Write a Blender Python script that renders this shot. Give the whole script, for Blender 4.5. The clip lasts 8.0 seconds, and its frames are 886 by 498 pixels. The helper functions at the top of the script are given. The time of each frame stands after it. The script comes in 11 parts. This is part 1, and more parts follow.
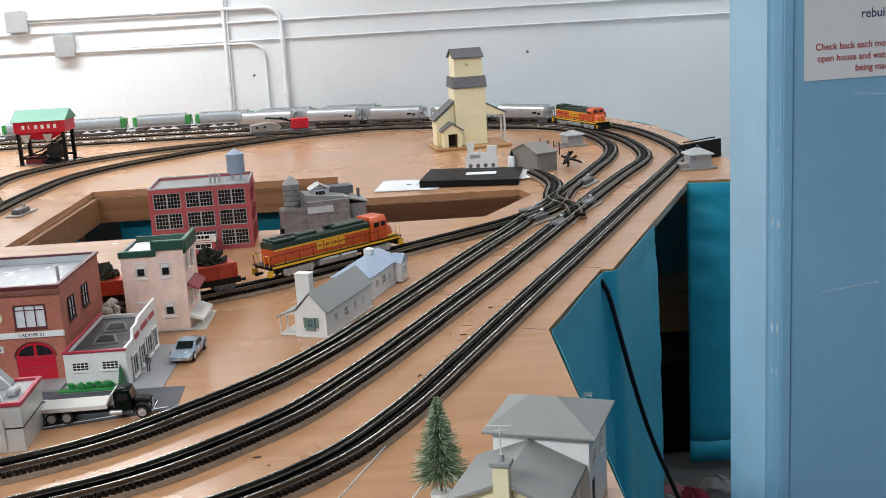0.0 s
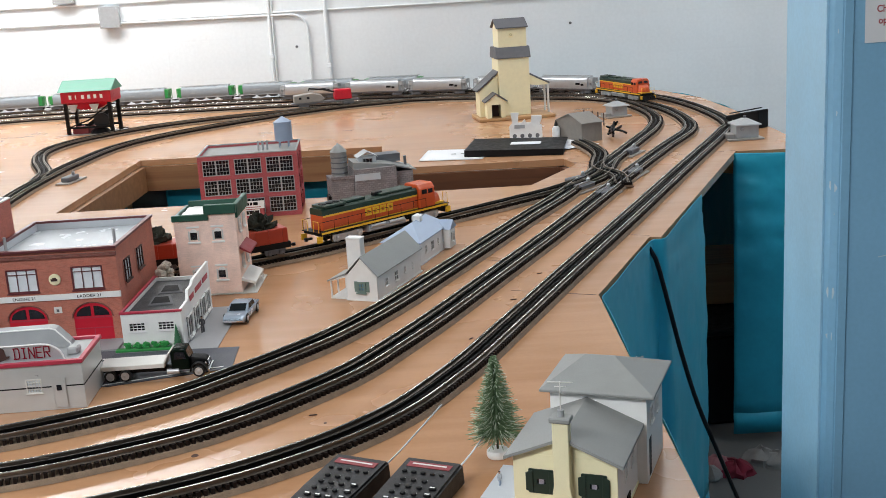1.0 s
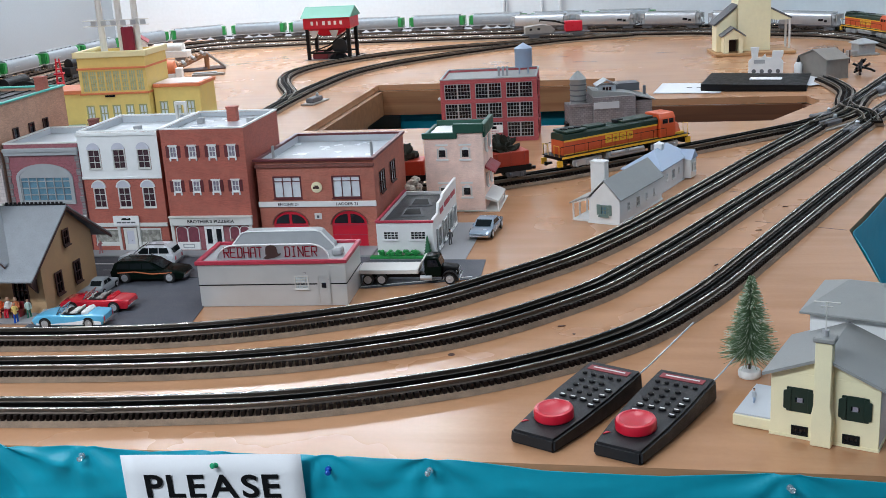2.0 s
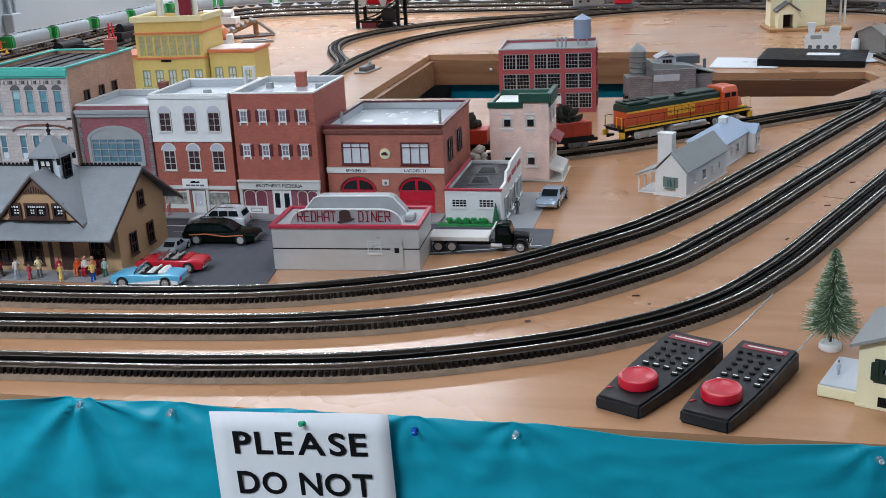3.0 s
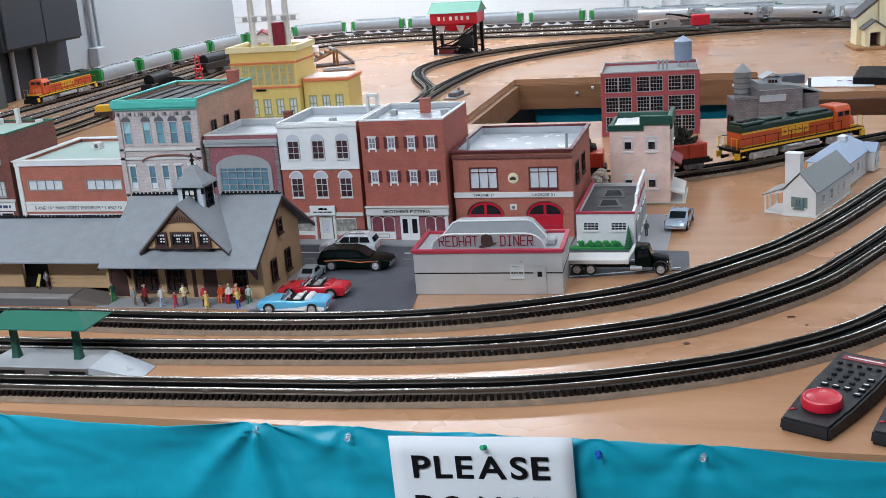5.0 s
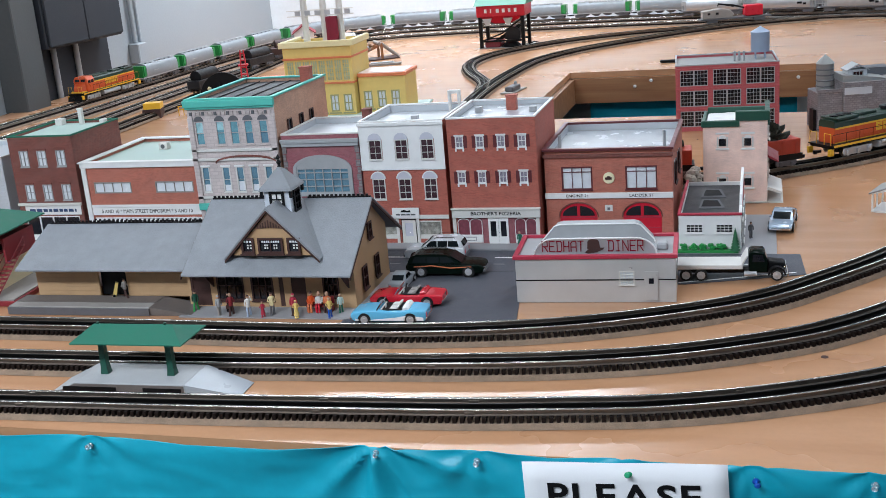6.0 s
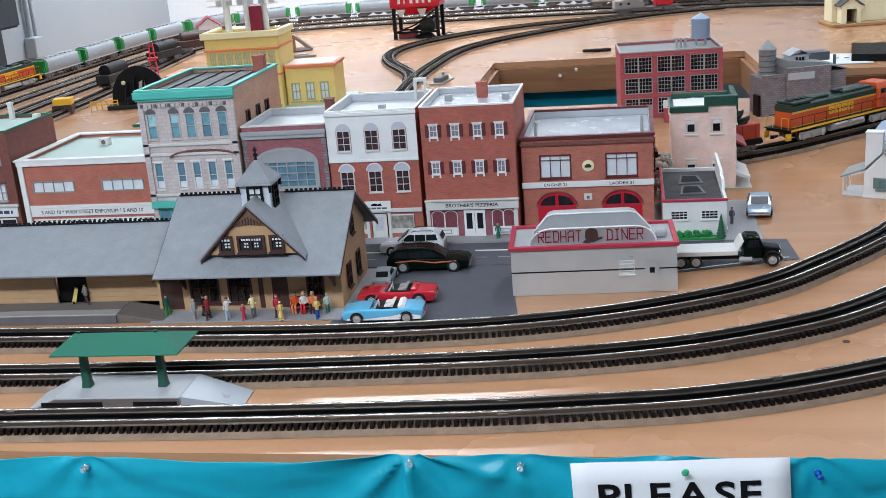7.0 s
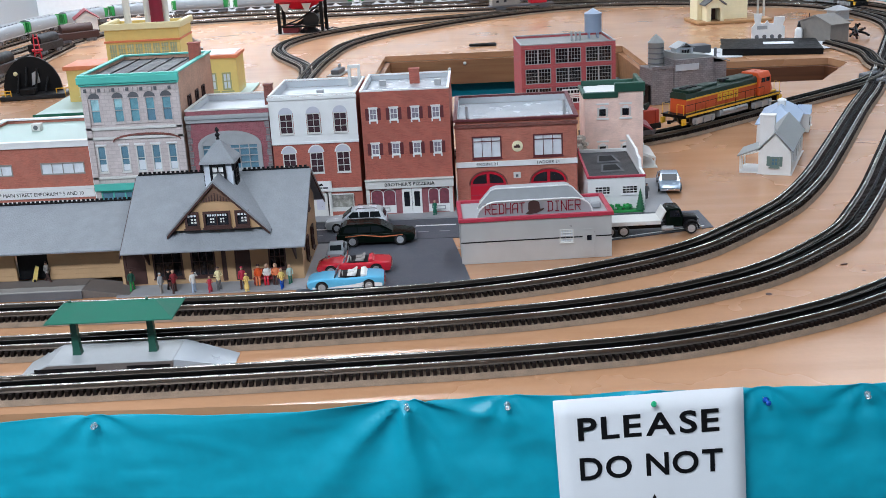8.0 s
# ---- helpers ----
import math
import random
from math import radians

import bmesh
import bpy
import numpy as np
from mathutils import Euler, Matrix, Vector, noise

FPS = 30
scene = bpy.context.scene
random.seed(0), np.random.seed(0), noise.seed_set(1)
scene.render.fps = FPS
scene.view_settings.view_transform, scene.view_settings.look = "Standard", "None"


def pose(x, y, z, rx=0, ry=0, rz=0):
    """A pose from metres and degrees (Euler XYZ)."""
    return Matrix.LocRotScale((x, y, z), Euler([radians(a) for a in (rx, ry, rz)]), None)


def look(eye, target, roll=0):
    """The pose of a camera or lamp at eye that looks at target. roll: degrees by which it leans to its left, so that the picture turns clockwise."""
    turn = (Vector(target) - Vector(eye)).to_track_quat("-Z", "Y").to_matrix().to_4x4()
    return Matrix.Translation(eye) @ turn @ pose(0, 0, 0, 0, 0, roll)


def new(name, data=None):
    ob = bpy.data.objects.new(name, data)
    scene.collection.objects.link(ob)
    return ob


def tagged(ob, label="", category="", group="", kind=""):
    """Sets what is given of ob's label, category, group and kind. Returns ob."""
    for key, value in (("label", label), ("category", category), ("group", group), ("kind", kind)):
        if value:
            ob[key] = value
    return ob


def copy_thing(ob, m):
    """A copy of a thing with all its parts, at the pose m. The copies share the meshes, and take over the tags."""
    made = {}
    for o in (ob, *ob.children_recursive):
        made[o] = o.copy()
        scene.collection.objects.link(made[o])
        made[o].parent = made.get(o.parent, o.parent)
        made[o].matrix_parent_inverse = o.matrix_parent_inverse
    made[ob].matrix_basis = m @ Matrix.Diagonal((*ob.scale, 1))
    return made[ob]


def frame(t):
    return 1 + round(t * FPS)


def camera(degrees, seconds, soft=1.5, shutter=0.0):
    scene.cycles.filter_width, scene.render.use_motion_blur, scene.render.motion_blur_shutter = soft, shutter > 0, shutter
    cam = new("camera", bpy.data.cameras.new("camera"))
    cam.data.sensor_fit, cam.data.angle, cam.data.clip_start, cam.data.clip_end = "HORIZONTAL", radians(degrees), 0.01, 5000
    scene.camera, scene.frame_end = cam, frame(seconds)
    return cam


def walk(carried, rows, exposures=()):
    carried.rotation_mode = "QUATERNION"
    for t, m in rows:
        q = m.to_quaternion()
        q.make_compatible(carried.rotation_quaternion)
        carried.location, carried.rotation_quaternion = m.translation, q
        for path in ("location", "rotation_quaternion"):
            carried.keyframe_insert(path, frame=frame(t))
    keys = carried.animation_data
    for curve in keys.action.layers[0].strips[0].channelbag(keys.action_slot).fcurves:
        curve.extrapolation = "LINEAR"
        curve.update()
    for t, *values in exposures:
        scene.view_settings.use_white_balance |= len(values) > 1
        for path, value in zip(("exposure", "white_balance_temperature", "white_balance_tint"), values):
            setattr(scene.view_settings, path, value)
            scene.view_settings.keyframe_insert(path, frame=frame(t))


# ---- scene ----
cam = camera(43.4, 8.0, soft=0.74)
PATH = [
    (0, (0.03, 0.039, 1.479), (0.076, 1.988, 1.036), -3.5),
    (0.5, (0.02, 0.043, 1.471), (0.046, 1.992, 1.025), -3.8),
    (0.8, (0.012, 0.035, 1.469), (0.018, 1.981, 1.004), -3.7),
    (1, (0.003, 0.028, 1.464), (-0.018, 1.969, 0.982), -3.6),
    (1.2, (-0.007, 0.027, 1.453), (-0.111, 1.953, 0.926), -3.7),
    (1.5, (-0.026, 0.011, 1.449), (-0.246, 1.92, 0.893), -3.7),
    (1.8, (-0.048, -0.014, 1.449), (-0.375, 1.878, 0.891), -3.5),
    (2, (-0.06, -0.025, 1.447), (-0.45, 1.853, 0.882), -3.5),
    (2.2, (-0.068, -0.036, 1.446), (-0.488, 1.832, 0.868), -3.1),
    (3.3, (-0.131, -0.051, 1.445), (-0.58, 1.8, 0.834), -2.8),
    (3.5, (-0.126, -0.052, 1.445), (-0.591, 1.796, 0.838), -2.9),
    (4, (-0.111, -0.037, 1.455), (-0.621, 1.805, 0.865), -1.8),
    (4.2, (-0.114, -0.034, 1.453), (-0.68, 1.795, 0.875), -2.0),
    (5.3, (-0.323, -0.102, 1.456), (-0.832, 1.749, 0.896), -4.6),
    (5.5, (-0.35, -0.098, 1.458), (-0.861, 1.751, 0.893), -4.0),
    (5.8, (-0.389, -0.059, 1.456), (-0.923, 1.782, 0.886), -4.1),
    (6, (-0.407, -0.029, 1.455), (-0.961, 1.806, 0.884), -4.8),
    (6.3, (-0.436, 0.014, 1.448), (-1.019, 1.842, 0.881), -4.4),
    (6.5, (-0.462, 0.025, 1.441), (-1.029, 1.858, 0.874), -4.2),
    (6.6, (-0.481, 0.031, 1.437), (-1.010, 1.872, 0.862), -3.7),
    (6.7, (-0.500, 0.032, 1.434), (-1.014, 1.877, 0.858), -3.9),
    (6.8, (-0.525, 0.02, 1.437), (-0.997, 1.876, 0.858), -4.4),
    (7, (-0.578, 0.006, 1.443), (-0.926, 1.883, 0.848), -4.5),
    (7.1, (-0.598, -0.003, 1.438), (-0.891, 1.882, 0.838), -4.3),
    (7.2, (-0.626, -0.015, 1.439), (-0.869, 1.873, 0.828), -4.3),
    (7.3, (-0.65, -0.029, 1.44), (-0.857, 1.855, 0.8), -4.0),
    (7.4, (-0.670, -0.039, 1.442), (-0.846, 1.846, 0.796), -3.8),
    (7.5, (-0.685, -0.056, 1.448), (-0.836, 1.84, 0.827), -4.2),
    (7.8, (-0.709, -0.104, 1.448), (-0.809, 1.797, 0.836), -3.2),
    (8, (-0.714, -0.132, 1.449), (-0.798, 1.77, 0.836), -3.1),
]
walk(cam, [(t, look(eye, target, roll)) for t, eye, target, roll in PATH],
     [(0, -0.08, 7000, 13), (1, -0.08, 7050, 13), (1.5, -0.12, 6850, 13), (2, -0.16, 6350, 12), (3.5, -0.31, 6300, 13), (4, -0.26, 6300, 13), (5.5, -0.11, 6350, 13), (6.5, -0.06, 6350, 13), (8, -0.03, 6250, 13)])

T = 0.9          # height of the table top

# ---- world and lamps ----
world = bpy.data.worlds.new("world")
scene.world = world
world.use_nodes = True
world.node_tree.nodes["Background"].inputs["Color"].default_value = (0.75, 0.85, 1.0, 1)
world.node_tree.nodes["Background"].inputs["Strength"].default_value = 0.25
scene.view_settings.exposure = 0.0


def unseen_ceiling_tube(name, x, y, z, lx, ly, watts):
    lamp = bpy.data.lights.new(name, "AREA")
    lamp.shape, lamp.size, lamp.size_y = "RECTANGLE", lx, ly
    lamp.energy, lamp.color = watts, (0.84, 0.93, 1.0)
    ob = new(name, lamp)
    ob.matrix_world = pose(x, y, z)
    return ob


CEIL = 2.75
# First tube inferred from table glare; the others are unseen, added for fill light.
TUBES = [(-2.0, 4.9, 1.9, 0.45, 72), (0.72, 3.75, 0.3, 1.3, 13), (2.0, 5.2, 1.3, 0.3, 15), (-1.9, 2.5, 0.3, 1.3, 9), (-0.3, 2.3, 0.3, 1.3, 10),
         (-1.35, -0.5, 1.3, 0.3, 76), (-2.5, -0.2, 0.3, 1.3, 26), (0.95, 0.75, 0.3, 1.3, 3), (1.7, 2.6, 0.3, 1.3, 7)]
for tx, ty, tlx, tly, tw in TUBES:
    unseen_ceiling_tube("unseen_ceiling_tube", tx, ty, CEIL - 0.075, tlx, tly, tw)

# ---- materials ----


def material(name, rgb, rough=0.6, metal=0.0, vary=0.12, scale=60.0, fine=900.0, bump=0.15, spec=0.5, each=0.0, coat=0.0):
    """A surface with colour variation at two scales, uneven gloss and fine relief. each: how far single objects differ."""
    m = bpy.data.materials.new(name)
    m.use_nodes = True
    nt, nodes = m.node_tree, m.node_tree.nodes
    b = nodes["Principled BSDF"]
    b.inputs["Metallic"].default_value = metal
    b.inputs["Specular IOR Level"].default_value = spec
    b.inputs["Coat Weight"].default_value = coat
    tc = nodes.new("ShaderNodeTexCoord")
    n1, n2 = nodes.new("ShaderNodeTexNoise"), nodes.new("ShaderNodeTexNoise")
    n1.inputs["Scale"].default_value, n1.inputs["Detail"].default_value = scale, 4.0
    n2.inputs["Scale"].default_value, n2.inputs["Detail"].default_value = fine, 2.0
    nt.links.new(tc.outputs["Object"], n1.inputs["Vector"])
    nt.links.new(tc.outputs["Object"], n2.inputs["Vector"])
    mix = nodes.new("ShaderNodeMix")
    mix.data_type = "FLOAT"
    mix.inputs[0].default_value = 0.4
    nt.links.new(n1.outputs["Fac"], mix.inputs[2])
    nt.links.new(n2.outputs["Fac"], mix.inputs[3])
    value = mix.outputs[0]
    if each:
        info, add = nodes.new("ShaderNodeObjectInfo"), nodes.new("ShaderNodeMath")
        add.operation = "MULTIPLY_ADD"
        nt.links.new(info.outputs["Random"], add.inputs[0])
        add.inputs[1].default_value = each
        nt.links.new(value, add.inputs[2])
        value = add.outputs[0]
    ramp = nodes.new("ShaderNodeMapRange")
    ramp.inputs["From Min"].default_value, ramp.inputs["From Max"].default_value = 0.3, 0.7 + each
    ramp.inputs["To Min"].default_value, ramp.inputs["To Max"].default_value = 1 - vary, 1 + vary
    nt.links.new(value, ramp.inputs["Value"])
    tint = nodes.new("ShaderNodeVectorMath")
    tint.operation = "SCALE"
    tint.inputs[0].default_value = rgb
    nt.links.new(ramp.outputs["Result"], tint.inputs["Scale"])
    nt.links.new(tint.outputs["Vector"], b.inputs["Base Color"])
    gloss = nodes.new("ShaderNodeMapRange")
    gloss.inputs["From Min"].default_value, gloss.inputs["From Max"].default_value = 0.3, 0.7
    gloss.inputs["To Min"].default_value, gloss.inputs["To Max"].default_value = max(rough - 0.08, 0.02), min(rough + 0.08, 1)
    nt.links.new(n1.outputs["Fac"], gloss.inputs["Value"])
    nt.links.new(gloss.outputs["Result"], b.inputs["Roughness"])
    if bump:
        bu = nodes.new("ShaderNodeBump")
        bu.inputs["Strength"].default_value, bu.inputs["Distance"].default_value = bump, 0.002
        nt.links.new(n2.outputs["Fac"], bu.inputs["Height"])
        nt.links.new(bu.outputs["Normal"], b.inputs["Normal"])
    return m


def brick_material(name, rgb, mortar, width=0.0055, height=0.0019, rough=0.75, vary=0.25):
    """Model brickwork: courses in low relief, on faces along x or y alike."""
    big = height > 0.1
    m = material(name, rgb, rough, vary=0.05 if big else 0.18, scale=2.2 if big else 35, fine=60 if big else 700, bump=0)
    nt, nodes = m.node_tree, m.node_tree.nodes
    b = nodes["Principled BSDF"]
    tc = nodes["Texture Coordinate"]
    sep, add, comb = nodes.new("ShaderNodeSeparateXYZ"), nodes.new("ShaderNodeMath"), nodes.new("ShaderNodeCombineXYZ")
    nt.links.new(tc.outputs["Object"], sep.inputs[0])
    nt.links.new(sep.outputs["X"], add.inputs[0])
    nt.links.new(sep.outputs["Y"], add.inputs[1])
    nt.links.new(add.outputs[0], comb.inputs["X"])
    nt.links.new(sep.outputs["Z"], comb.inputs["Y"])
    br = nodes.new("ShaderNodeTexBrick")
    br.inputs["Scale"].default_value = 1.0
    br.inputs["Brick Width"].default_value, br.inputs["Row Height"].default_value = width, height
    br.inputs["Mortar Size"].default_value = height * (0.025 if big else 0.1)
    br.inputs["Bias"].default_value = 0.0
    br.inputs["Color1"].default_value = (1 - vary, 1 - vary, 1 - vary, 1)
    br.inputs["Color2"].default_value = (1 + vary, 1 + vary, 1 + vary, 1)
    br.inputs["Mortar"].default_value = (*[mm / max(c, 0.02) for mm, c in zip(mortar, rgb)], 1)
    nt.links.new(comb.outputs[0], br.inputs["Vector"])
    link = b.inputs["Base Color"].links[0]
    src = link.from_socket
    mul = nodes.new("ShaderNodeVectorMath")
    mul.operation = "MULTIPLY"
    nt.links.new(src, mul.inputs[0])
    nt.links.new(br.outputs["Color"], mul.inputs[1])
    nt.links.new(mul.outputs["Vector"], b.inputs["Base Color"])
    bu = nodes.new("ShaderNodeBump")
    bu.inputs["Strength"].default_value, bu.inputs["Distance"].default_value = 0.25 if big else 0.5, 0.001 if big else 0.0006
    bu.invert = True
    nt.links.new(br.outputs["Fac"], bu.inputs["Height"])
    nt.links.new(bu.outputs["Normal"], b.inputs["Normal"])
    return m


def wood_material(name, light, dark, rough, along="x", grain=14.0, coat=0.0, warp=3.0):
    """Varnished plywood or board with long grain, blotches and scratches."""
    m = material(name, light, rough, vary=0.05, scale=3.0, fine=140, bump=0.03, coat=coat)
    nt, nodes = m.node_tree, m.node_tree.nodes
    b = nodes["Principled BSDF"]
    tc = nodes["Texture Coordinate"]
    mp = nodes.new("ShaderNodeMapping")
    stretch = {"x": (0.9, grain, grain), "y": (grain, 0.9, grain), "z": (grain, grain, 0.9)}[along]
    mp.inputs["Scale"].default_value = stretch
    nt.links.new(tc.outputs["Object"], mp.inputs["Vector"])
    nz = nodes.new("ShaderNodeTexNoise")
    nz.inputs["Scale"].default_value, nz.inputs["Detail"].default_value, nz.inputs["Distortion"].default_value = warp, 6.0, 0.6
    nt.links.new(mp.outputs[0], nz.inputs["Vector"])
    rp = nodes.new("ShaderNodeValToRGB")
    rp.color_ramp.elements[0].position, rp.color_ramp.elements[1].position = 0.32, 0.68
    rp.color_ramp.elements[0].color = (*[d / l for d, l in zip(dark, light)], 1)
    rp.color_ramp.elements[1].color = (1.05, 1.05, 1.05, 1)
    nt.links.new(nz.outputs["Fac"], rp.inputs["Fac"])
    src = b.inputs["Base Color"].links[0].from_socket
    mul = nodes.new("ShaderNodeVectorMath")
    mul.operation = "MULTIPLY"
    nt.links.new(src, mul.inputs[0])
    nt.links.new(rp.outputs["Color"], mul.inputs[1])
    nt.links.new(mul.outputs["Vector"], b.inputs["Base Color"])
    return m


def emitter(name, rgb, strength):
    m = bpy.data.materials.new(name)
    m.use_nodes = True
    b = m.node_tree.nodes["Principled BSDF"]
    b.inputs["Base Color"].default_value = (*rgb, 1)
    b.inputs["Emission Color"].default_value = (*rgb, 1)
    b.inputs["Emission Strength"].default_value = strength
    return m


